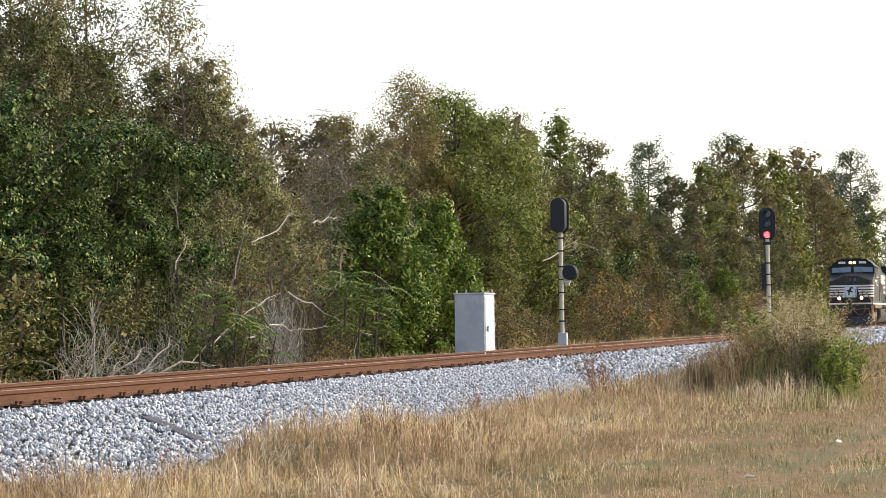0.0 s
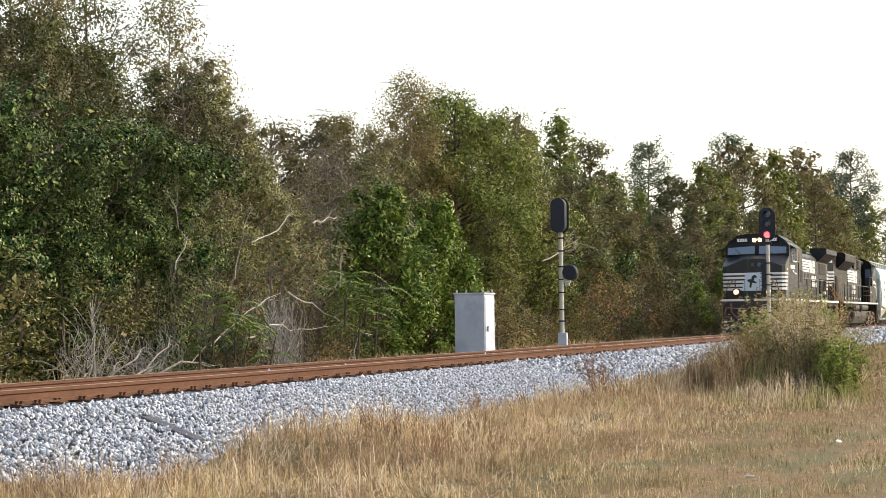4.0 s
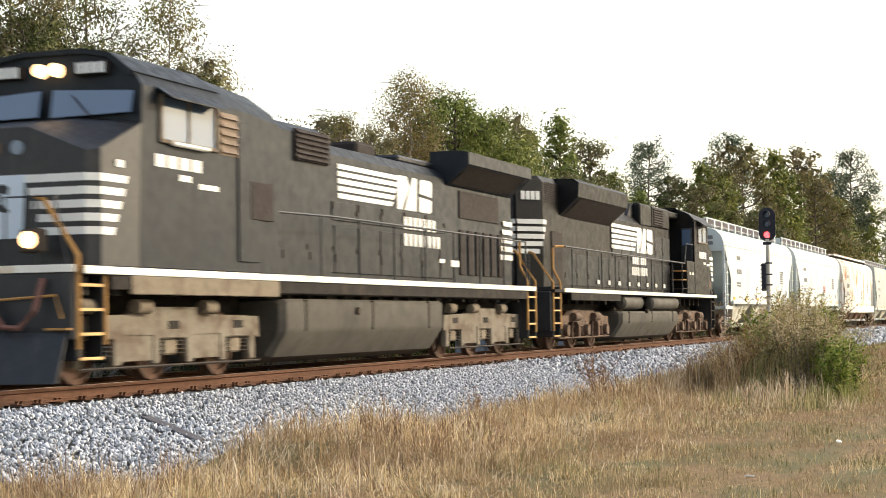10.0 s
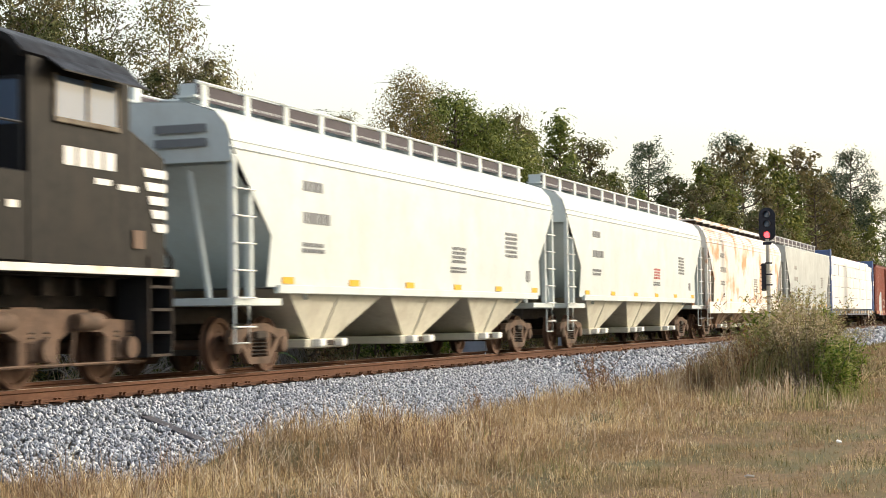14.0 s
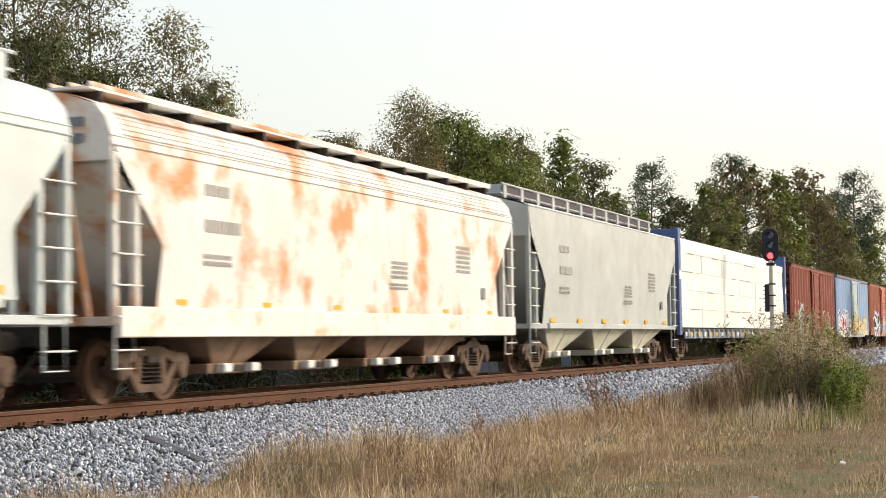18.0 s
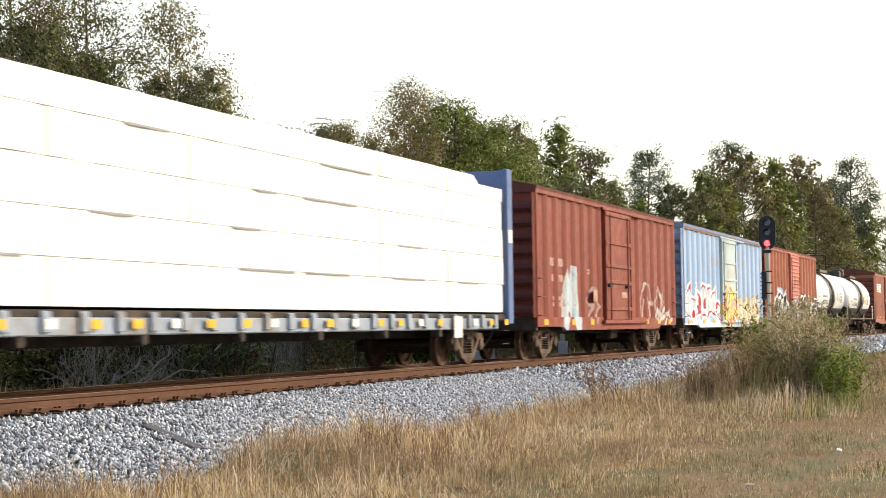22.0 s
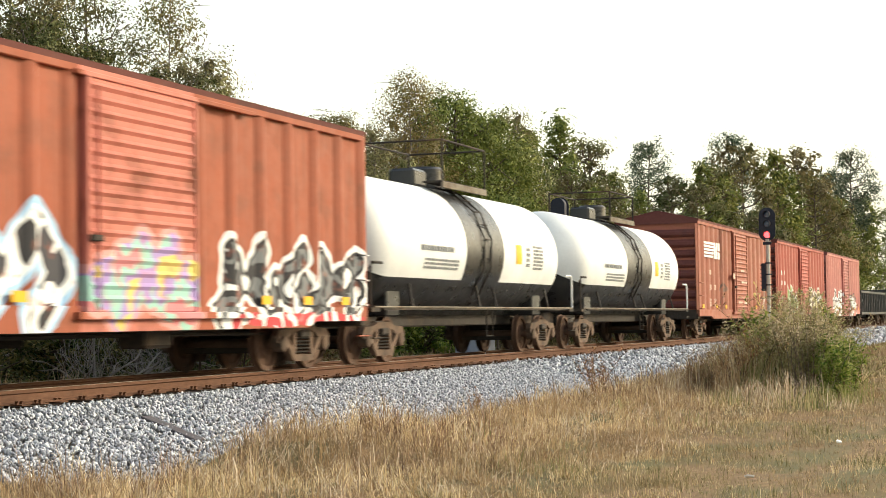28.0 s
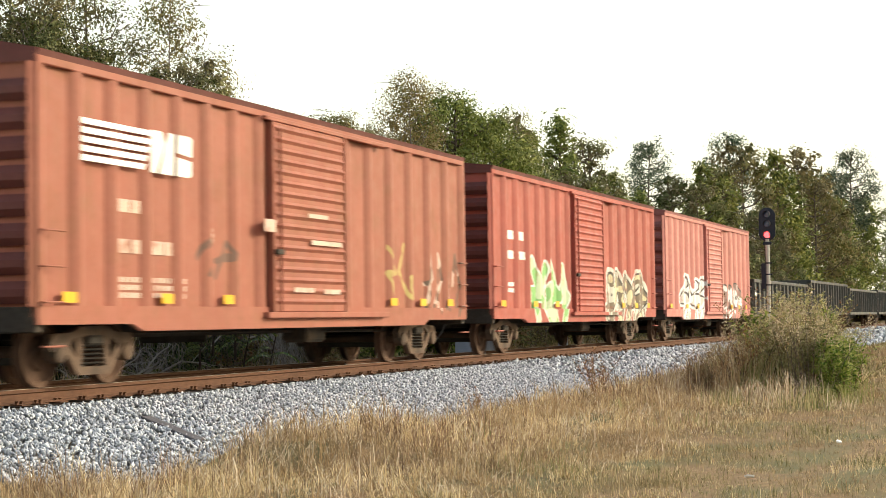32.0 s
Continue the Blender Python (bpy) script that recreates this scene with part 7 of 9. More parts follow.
def covered_hopper(x, half, paint, label, seed, detail=True, mark=None, drop=0.0, deep=False, crest=False):
    """A covered hopper: curved side sheets cut back at the ends, three sloping bays, a roof walk, ladders."""
    car = thing("covered_hopper", label, "hopper car", "hopper cars of the train", at=pose(x, 0, 0))
    rnd = random.Random(seed)
    ink = mark or M_MARK
    base = 1.38 - drop
    roof = [(-1.5, base), (-1.52, 2.2), (-1.52, 3.3), (-1.5, 3.6), (-1.42, 3.86), (-1.22, 4.08), (-0.75, 4.24), (0, 4.28), (0.75, 4.24), (1.22, 4.08), (1.42, 3.86), (1.5, 3.6), (1.52, 3.3), (1.52, 2.2), (1.5, base)]
    if crest:  # flat sides up to a sharp edge
        roof = [(-1.48, base), (-1.53, 2.2), (-1.54, 3.3), (-1.54, 3.7), (-1.52, 3.98), (-1.40, 4.06), (-0.75, 4.24), (0, 4.28), (0.75, 4.24), (1.40, 4.06), (1.52, 3.98), (1.54, 3.7), (1.54, 3.3), (1.53, 2.2), (1.48, base)]
        for s in (-1, 1):
            part("roof_sheet", G().add([(q, s * u, v) for q in (-half, half) for u, v in ((1.40, 4.065), (0.75, 4.246), (0.75, 4.262), (1.40, 4.082))], [f if s > 0 else f[::-1] for f in ((0, 4, 5, 1), (1, 5, 6, 2), (2, 6, 7, 3), (3, 7, 4, 0))]), M_ROOFGREY, car, "dull purple-grey roof sheet")
            part("roof_edge", G().tube([(-half, s * 1.5, 4.02), (half, s * 1.5, 4.02)], 0.035, 6), M_HOPPER, car)
    b = half - 1.25
    # the side sheet reaches the end at the top and is cut back in a curve below
    rings = []
    for sgn in (-1, 1):
        ends = []
        for y, z in roof:
            cut = 0.0 if z > 3.4 else 1.35 * min(1.0, ((3.4 - z) / 1.1) ** 0.8) if z > 2.3 else 1.35 - 0.25 * max(0, (2.0 - z))
            ends.append((sgn * (half - cut * (1 if abs(y) > 1.3 else 0)), y, z))
        rings.append(ends)
    mid = [[(q * half, y, z) for y, z in roof] for q in (-0.75, 0, 0.75)]
    part("body", G().loft([r[::-1] for r in (rings[0], *mid, rings[1])], closed=True, caps=False), paint, car)
    for sgn in (-1, 1):
        # end: upper sheet, then a slope that runs inwards and down
        top = [(y * 0.99, z - 0.01) for y, z in roof if z > 3.2]
        e = sgn * (half - 0.02)
        part("end_sheet", G().prism(top, "x", e - 0.03, e + 0.03), paint, car)
        sl = G().add([(e, -1.46, 3.3), (e, 1.46, 3.3), (sgn * (half - 2.9), 1.46, 1.25), (sgn * (half - 2.9), -1.46, 1.25)], [(0, 1, 2, 3)]).add([(e, -1.46, 3.24), (e, 1.46, 3.24), (sgn * (half - 2.9), 1.46, 1.19), (sgn * (half - 2.9), -1.46, 1.19)], [(3, 2, 1, 0)])
        part("end_slope", sl, paint, car, "sloping end sheet")
        part("end_platform", G().box(min(e, e - sgn * 1.75), max(e, e - sgn * 1.75), -1.5, 1.5, 1.08, 1.2, 0.01), paint, car)
        part("centre_sill", G().box(min(e, e - sgn * 3.2), max(e, e - sgn * 3.2), -0.3, 0.3, 0.8, 1.1, 0.02), M_STEEL, car)
        for s in (-1, 1):
            part("corner_post", G().box(min(e, e - sgn * 0.12), max(e, e - sgn * 0.12), min(s * 1.42, s * 1.52), max(s * 1.42, s * 1.52), 1.1, 3.4, 0.01), paint, car)
            part("inner_post", G().box(min(e - sgn * 0.6, e - sgn * 0.72), max(e - sgn * 0.6, e - sgn * 0.72), min(s * 1.4, s * 1.5), max(s * 1.4, s * 1.5), 1.1, 2.95, 0.01), paint, car)
            part("end_brace", G().tube([(e - sgn * 0.1, s * 0.7, 3.3), (e - sgn * 0.4, s * 0.9, 1.15)], 0.05, 6), paint, car)
            rungs(car, *sorted((e, e - sgn * 0.66)), s * 1.5, (0.75, 1.2, 1.62, 2.04, 2.46, 2.88), M_WHITE if s < 0 else paint)
            part("step_iron", G().tube([(e - sgn * 0.08, s * 1.48, 1.1), (e - sgn * 0.08, s * 1.48, 0.5), (e - sgn * 0.58, s * 1.48, 0.5), (e - sgn * 0.58, s * 1.48, 1.1)], 0.02, 5), paint, car)
        freight_truck(car, sgn * (half - 1.75))
        coupler(car, e, sgn)
    for s in (-1, 1):
        if deep:  # a tall sill that runs to the car's ends
            part("side_sill", G().box(-half + 0.1, half - 0.1, min(s * 1.47, s * 1.58), max(s * 1.47, s * 1.58), 0.92, 1.34, 0.015), M_SILL, car, "deep side sill")
            for k in range(5):
                z = 3.66 + 0.075 * k
                part("eave_rib", G().tube([(-half + 0.3, s * (1.49 - 0.03 * k), z), (half - 0.3, s * (1.49 - 0.03 * k), z)], 0.016, 5), paint, car)
        else:
            part("side_sill", G().box(-b + 0.3, b - 0.3, min(s * 1.47, s * 1.56), max(s * 1.47, s * 1.56), base - 0.1, base + 0.04, 0.01), paint, car)
        part("roof_seam", G().tube([(-half, s * 1.512, 3.5), (half, s * 1.512, 3.5)], 0.018, 5), paint, car)
        part("roof_seam", G().tube([(-half, s * 1.498, 3.62), (half, s * 1.498, 3.62)], 0.014, 5), paint, car)
        # roof walk
        if deep:
            part("roof_walk", G().box(-half + 0.2, half - 0.2, min(s * 0.4, s * 1.05), max(s * 0.4, s * 1.05), 4.30, 4.34), M_WHITE, car, "broad flat pale roof walk")
            for q in (0.42, 0.72, 1.03):
                part("walk_rail", G().box(-half + 0.2, half - 0.2, min(s * q, s * (q + 0.03)), max(s * q, s * (q + 0.03)), 4.34, 4.40), paint, car)
            for k in range(14):
                a = -half + 0.5 + (2 * half - 1) * k / 13
                part("walk_bracket", G().box(a - 0.05, a + 0.05, min(s * 0.4, s * 1.05), max(s * 0.4, s * 1.05), 4.10, 4.30, 0.005), M_STEEL, car)
        else:
            part("roof_walk", G().box(-half + 0.2, half - 0.2, min(s * 0.42, s * 0.78), max(s * 0.42, s * 0.78), 4.34, 4.38), paint, car)
            for k in range(12):
                a = -half + 0.5 + (2 * half - 1) * k / 11
                part("walk_bracket", G().box(a - 0.11, a + 0.11, min(s * 0.4, s * 0.8), max(s * 0.4, s * 0.8), 4.2, 4.58, 0.005), paint, car)
            part("toe_board", G().box(-half + 0.3, half - 0.3, min(s * 0.76, s * 0.78), max(s * 0.76, s * 0.78), 4.30, 4.55), M_GRATE, car, "dark walkway grating")
            part("walk_rail", G().tube([(-half + 0.2, s * 0.8, 4.58), (half - 0.2, s * 0.8, 4.58)], 0.026, 5), paint, car)
    for k in range(5):
        a = -half + 2.2 + (2 * half - 4.4) * k / 4
        part("hatch_cover", G().box(a - 1.3, a + 1.3, -0.28, 0.28, 4.27, 4.38, 0.03), paint, car)
    # bays: each a chute with steep sides that narrows to a gate
    bays = 4 if deep else 3
    step = 3.1 if deep else 4.55
    for k in range(bays):
        a = step * (k - (bays - 1) / 2)
        wd, top = step * 0.49, base - 0.02
        inner = 1.05
        up = [(a - wd, -1.44, top), (a + wd, -1.44, top), (a + wd, 1.44, top), (a - wd, 1.44, top)]
        dn = [(a - 0.5, -inner, 0.50), (a + 0.5, -inner, 0.50), (a + 0.5, inner, 0.50), (a - 0.5, inner, 0.50)]
        part("hopper_bay", G().loft([dn, up]), M_RUSTCHUTE if deep else M_CREAM, car, "grimy sloping discharge bay")
        part("outlet_gate", G().box(a - 0.85, a + 0.85, -inner - 0.1, inner + 0.1, 0.36, 0.52, 0.02), M_RUSTCHUTE if deep else M_CREAM, car)
        for q in (-0.6, 0.35):
            part("gate_crank", G().box(a + q, a + q + 0.28, -inner - 0.26, -inner - 0.1, 0.38, 0.52, 0.02), M_WHITE, car)
        part("gate_rack", G().box(a - 0.3, a + 0.3, -inner - 0.14, -inner - 0.1, 0.40, 0.49, 0.01), M_STEEL, car)
        part("bay_rib", G().tube([(a, -1.44, top), (a, -inner - 0.01, 0.52)], 0.025, 5), M_RUSTCHUTE if deep else M_CREAM, car)
        if detail:
            stencil(car, a - 0.3, 0.92, 0.6, 0.16, 1, -1.22, ink, rnd)
    for k in range(6):
        q = -b + 0.5 + (2 * b - 1.2) * k / 5
        bars(car, "reflector", [(q, q + 0.45, base + 0.06, base + 0.17)] if not deep else [(q, q + 0.3, 1.38, 1.46)], -1.516, M_YELLOW, "yellow reflector")
    y = -1.547 if crest else -1.522
    stencil(car, -half + 2.6, 2.95, 0.8, 0.25, 1, y, ink, rnd)
    stencil(car, -half + 2.6, 2.4, 1.15, 0.28, 1, y, ink, rnd)
    stencil(car, -half + 2.55, 1.95, 0.9, 0.2, 2, y, ink, rnd)
    stencil(car, 1.2, 1.98, 0.85, 0.36, 4, y, M_REDMARK if seed == 22 else ink, rnd)
    stencil(car, 1.1, 1.78, 0.95, 0.14, 2, y, ink, rnd)
    stencil(car, half - 4.0, 2.2, 0.9, 0.6, 6, y, ink, rnd)
    bars(car, "data_plate", [(half - 2.4, half - 2.1, 1.7, 1.95)], y, M_MARK, "dark data plate")
    for k in range(2):
        g = G().box(-half - 0.055, -half - 0.05, -1.1, -0.2, 3.75 - 0.22 * k, 3.88 - 0.22 * k)
        part("end_lettering", g, M_MARK, car)
    return car


def lumber_car(x, half):
    """A centre-beam flat with bulkheads, stacked with wrapped lumber."""
    car = thing("lumber_flatcar", "blue centre-beam flatcar stacked with white-wrapped lumber", "flatcar", "", at=pose(x, 0, 0))
    rnd = random.Random(9)
    part("deck", G().box(-half, half, -1.45, 1.45, 0.98, 1.12, 0.02), M_STEEL, car)
    part("side_sill", G().box(-half + 1.0, half - 1.0, -1.5, -1.44, 0.78, 1.02, 0.02).box(-half + 1.0, half - 1.0, 1.44, 1.5, 0.78, 1.02, 0.02), M_FLATSILL, car)
    part("centre_sill", G().box(-half, half, -0.35, 0.35, 0.62, 1.0, 0.03), M_STEEL, car)
    for sgn in (-1, 1):
        e = sgn * half
        a, c = sorted((e, e - sgn * 0.28))
        g = G().box(a, c, -1.5, 1.5, 1.1, 4.42, 0.03)
        part("bulkhead", g, M_BLUE, car, "blue end bulkhead")
        for k in range(7):
            z = 1.35 + 0.45 * k
            part("bulkhead_rib", G().box(min(e, e + sgn * 0.08), max(e, e + sgn * 0.08), -1.4, 1.4, z, z + 0.14, 0.02), M_BLUE, car)
        for s in (-1, 1):
            part("bulkhead_post", G().box(a - 0.05, c + 0.05, min(s * 1.42, s * 1.54), max(s * 1.42, s * 1.54), 0.9, 4.45, 0.02), M_BLUE, car)
        bars(car, "mark", [(a + 0.0, c, 2.75, 3.05)], -1.54, M_WHITE)
        freight_truck(car, sgn * (half - 2.0))
        coupler(car, e, sgn)
        rungs(car, *sorted((e - sgn * 0.35, e - sgn * 0.75)), -1.46, (0.45, 0.75), M_STEEL)
    part("centre_beam", G().box(-half + 0.3, half - 0.3, -0.06, 0.06, 1.1, 4.4), M_BLUE, car)
    # wrapped packs: rows along the car, five tiers high, both sides
    x0, x1 = -half + 0.42, half - 0.5
    n, tiers = 6, 5
    for s in (-1, 1):
        for i in range(n):
            for k in range(tiers):
                a = x0 + (x1 - x0) * i / n
                c = x0 + (x1 - x0) * (i + 1) / n
                z = 1.16 + 0.63 * k
                top_w = 1.46 if k < tiers - 1 else 1.30
                g = G()
                rings = []
                m = 9
                for j in range(m + 1):
                    q = a + 0.012 + (c - a - 0.024) * j / m
                    d = 0.012 * math.sin(q * 5.1 + k * 2 + i) + rnd.uniform(-0.008, 0.008)
                    lift = 0.03 * math.sin(q * 1.7 + i * 2.0) if k == tiers - 1 else 0.0
                    drop = 0.42 if (k == tiers - 1 and i == n - 1 and q > c - 1.6) else 0.0
                    w0 = 1.46 + d
                    rings.append([(q, s * 0.08, z), (q, s * w0, z), (q, s * (w0 + 0.006), z + 0.28), (q, s * (w0 - 0.004 if k < tiers - 1 else 1.36 + d - drop * 0.5), z + (0.622 if k < tiers - 1 else 0.48 - drop * 0.5)), (q, s * 0.6 if k == tiers - 1 else s * 0.9, z + (0.626 if k < tiers - 1 else 0.66 + lift - drop)), (q, s * 0.08, z + (0.626 if k < tiers - 1 else 0.68 + lift - drop))])
                g.loft(rings if s < 0 else [r[::-1] for r in rings])
                part("wrapped_lumber_pack", g, M_WRAP, car, "lumber pack in wrinkled white wrap" if i + k == 0 else "")
                if k and s < 0 and rnd.random() < 0.6:
                    p = a + rnd.uniform(0, 0.6) * (c - a)
                    part("wrap_seam", G().box(p, p + rnd.uniform(0.8, 2.4), s * 1.478 - 0.006, s * 1.478 + 0.006, z - 0.03, z + 0.004), M_WRAPEDGE, car)
    for k in range(24):
        q = -half + 1.3 + (2 * half - 2.6) * k / 23
        part("stake_pocket", G().box(q - 0.1, q + 0.1, -1.56, -1.5, 0.82, 1.1, 0.02), M_FLATSILL, car)
    for k in range(21):
        q = -half + 0.6 + (2 * half - 1.4) * k / 20 + rnd.uniform(-0.12, 0.12)
        bars(car, "reflector", [(q, q + 0.26, 0.87, 1.0)], -1.565, M_YELLOW if k % 3 else M_WHITE, "reflector strip")
    bars(car, "placard", [(half - 4.2, half - 3.7, 0.62, 1.06)], -1.57, M_WHITE, "white data panel")
    for k in range(6):
        q = -half + 3.5 + 3.0 * k
        part("winch", G().lathe([(-0.1, 0.001), (-0.1, 0.08), (0.1, 0.08), (0.1, 0.001)], "y", 10, (q, -1.42, 0.72)), M_STEEL, car)
    return car


def boxcar(x, half, paint, roof_paint, label, seed, door=(-1.65, 1.7), posts=(7, 6), ribbed=True, eave=4.24, plug=False, arch=0.34, door_paint=None, skirt=0.72, glint=1.1, chord=None):
    """A fifty-foot boxcar: recessed side sheets between upright posts, a sliding door on tracks, corrugated ends."""
    car = thing("boxcar", label, "boxcar", "boxcars of the train", at=pose(x, 0, 0))
    rnd = random.Random(seed)
    w = 1.42
    part("body", G().prism([(-w, 0.95), (-w, eave - 0.1), (w, eave - 0.1), (w, 0.95)], "x", -half + 0.05, half - 0.05), paint, car)
    part("roof", G().prism([(-1.5, eave - 0.06), (-1.52, eave + 0.02), (0, eave + arch), (1.52, eave + 0.02), (1.5, eave - 0.06)], "x", -half, half), roof_paint, car)
    for k in range(16):
        a = -half + 0.5 + (2 * half - 1) * k / 15
        for s in (-1, 1):
            part("roof_rib", G().add([(a - 0.03, s * 1.5, eave + 0.03), (a + 0.03, s * 1.5, eave + 0.03), (a + 0.03, 0, eave + arch + 0.03), (a - 0.03, 0, eave + arch + 0.03), (a - 0.05, s * 1.5, eave + 0.01), (a + 0.05, s * 1.5, eave + 0.01), (a + 0.05, 0, eave + arch), (a - 0.05, 0, eave + arch)], [q if s < 0 else q[::-1] for q in ((0, 1, 2, 3), (4, 5, 1, 0), (6, 7, 3, 2), (5, 6, 2, 1), (7, 4, 0, 3))]), roof_paint, car)
    for s in (-1, 1):
        y = s * w
        o = s * 1.5
        lo, hi = min(y, o), max(y, o)
        part("top_chord", G().box(-half, half, lo, max(hi, lo), eave - 0.16, eave - 0.02, 0.012), chord or paint, car)
        part("side_sill", G().prism([(-half, 0.95), (-half + 0.02, 0.82), (-half + 2.3, 0.82), (-half + 2.6, skirt), (half - 2.6, skirt), (half - 2.3, 0.82), (half - 0.02, 0.82), (half, 0.95), (half, 1.06), (-half, 1.06)], "y", lo, hi), paint, car)
        for a, b, n in ((-half, door[0], posts[0]), (door[1], half, posts[1])):
            for k in range(n + 1):
                q = a + 0.09 + (b - a - 0.18) * k / n
                p = [(q - 0.19, y), (q - 0.05, o), (q + 0.05, o), (q + 0.19, y)]
                part("side_post", G().prism(p, "z", 1.05, eave - 0.15), paint, car)
        # door
        a, b = door
        dy = s * 1.56
        l2, h2 = min(s * 1.44, dy), max(s * 1.44, dy)
        dp = door_paint or paint
        part("door", G().box(a + 0.12, b - 0.25, l2, h2, 0.98, eave - 0.2, 0.015), dp, car, "sliding door")
        if ribbed:
            for k in range(17):
                z = 1.1 + (eave - 1.45) * k / 16
                part("door_rib", G().prism([(dy, z), (dy + s * 0.035, z + 0.05), (dy, z + 0.1)], "x", a + 0.2, b - 0.33), dp, car)
        else:
            for z in (1.25, 2.0, 2.45, 3.1, eave - 0.35):
                part("door_rail", G().box(a + 0.14, b - 0.27, min(dy, dy + s * 0.04), max(dy, dy + s * 0.04), z, z + 0.1, 0.01), dp, car)
        for q in (a + 0.1, b - 0.3):
            part("door_post", G().box(q, q + 0.08, min(dy, dy + s * 0.03), max(dy, dy + s * 0.03), 0.95, eave - 0.18, 0.01), dp, car)
        part("door_track", G().box(a - 0.1, b + 1.7, min(s * 1.5, s * 1.6), max(s * 1.5, s * 1.6), 0.88, 0.98, 0.01), dp, car)
        part("door_track", G().box(a - 0.1, b + 1.7, min(s * 1.5, s * 1.58), max(s * 1.5, s * 1.58), eave - 0.2, eave - 0.13, 0.01), dp, car)
        for q in (a + 0.55, b - 0.75) if plug else (a + 0.35,):
            part("lock_rod", G().tube([(q, dy + s * 0.05, 1.0), (q, dy + s * 0.05, eave - 0.3)], 0.022, 6), dp, car)
            part("lock_handle", G().box(q - 0.22, q + 0.05, min(dy, dy + s * 0.09), max(dy, dy + s * 0.09), 1.9, 1.98, 0.01), M_STEEL, car)
    for sgn in (-1, 1):
        e = sgn * half
        for k in range(8):
            z = 1.05 + (eave - 1.35) * k / 8
            h = (eave - 1.35) / 8
            part("end_rib", G().prism([(min(e, e - sgn * 0.06), z + h * 0.1), (e + sgn * 0.0, z + h * 0.1), (e + sgn * 0.075, z + h * 0.35), (e + sgn * 0.075, z + h * 0.6), (e, z + h * 0.88), (e - sgn * 0.06, z + h * 0.88)], "y", -1.38, 1.38), roof_paint, car)
        for y0 in (-1.5, 1.38):
            part("end_post", G().box(min(e, e - sgn * 0.1), max(e, e - sgn * 0.1), y0, y0 + 0.12, 0.9, eave - 0.05, 0.015), paint, car)
        part("end_sill", G().box(min(e, e - sgn * 0.2), max(e, e - sgn * 0.2), -1.45, 1.45, 0.72, 1.05, 0.02), M_STEEL, car)
        part("end_top", G().add([(e + sgn * 0.01, -1.48, eave - 0.14), (e + sgn * 0.01, 1.48, eave - 0.14), (e + sgn * 0.01, 1.48, eave), (e + sgn * 0.01, 0, eave + arch - 0.02), (e + sgn * 0.01, -1.48, eave)], [(0, 4, 3, 2, 1)] if sgn > 0 else [(0, 1, 2, 3, 4)]), roof_paint, car)
        part("brake_gear", G().tube([(e + sgn * 0.12, 0.9, 1.1), (e + sgn * 0.12, 0.9, 1.6)], 0.03, 6).lathe([(e + sgn * 0.12, 0.02), (e + sgn * 0.15, 0.24), (e + sgn * 0.17, 0.24), (e + sgn * 0.18, 0.02)], "x", 14, (0, 0.9, 1.75)), M_STEEL, car)
        rungs(car, *sorted((e - sgn * 0.06, e - sgn * 0.52)), -1.5, (0.55, 1.1, 1.55, 2.0), paint)
        rungs(car, *sorted((e - sgn * 0.06, e - sgn * 0.52)), 1.5, (0.55, 1.1, 1.55, 2.0), paint)
        freight_truck(car, sgn * (half - 1.95))
        coupler(car, e, sgn)
    part("underframe", G().box(-half + 0.2, half - 0.2, -0.3, 0.3, 0.62, 0.96, 0.03).box(-1.2, 0.2, 0.5, 1.1, 0.5, 0.9, 0.05).box(0.8, 1.6, -1.1, -0.6, 0.46, 0.85, 0.05), M_STEEL, car)
    part("brake_rod", G().tube([(-half + 2, -0.8, 0.7), (half - 2, -0.8, 0.62)], 0.025, 5), M_STEEL, car)
    for q in (-half + 0.55, -half + 3.1, -half + 5.0, half - 4.4, half - 2.8, half - 1.2):
        bars(car, "reflector", [(q, q + 0.34, glint, glint + 0.14)], -1.505, M_YELLOW, "yellow reflector")
    return car, rnd


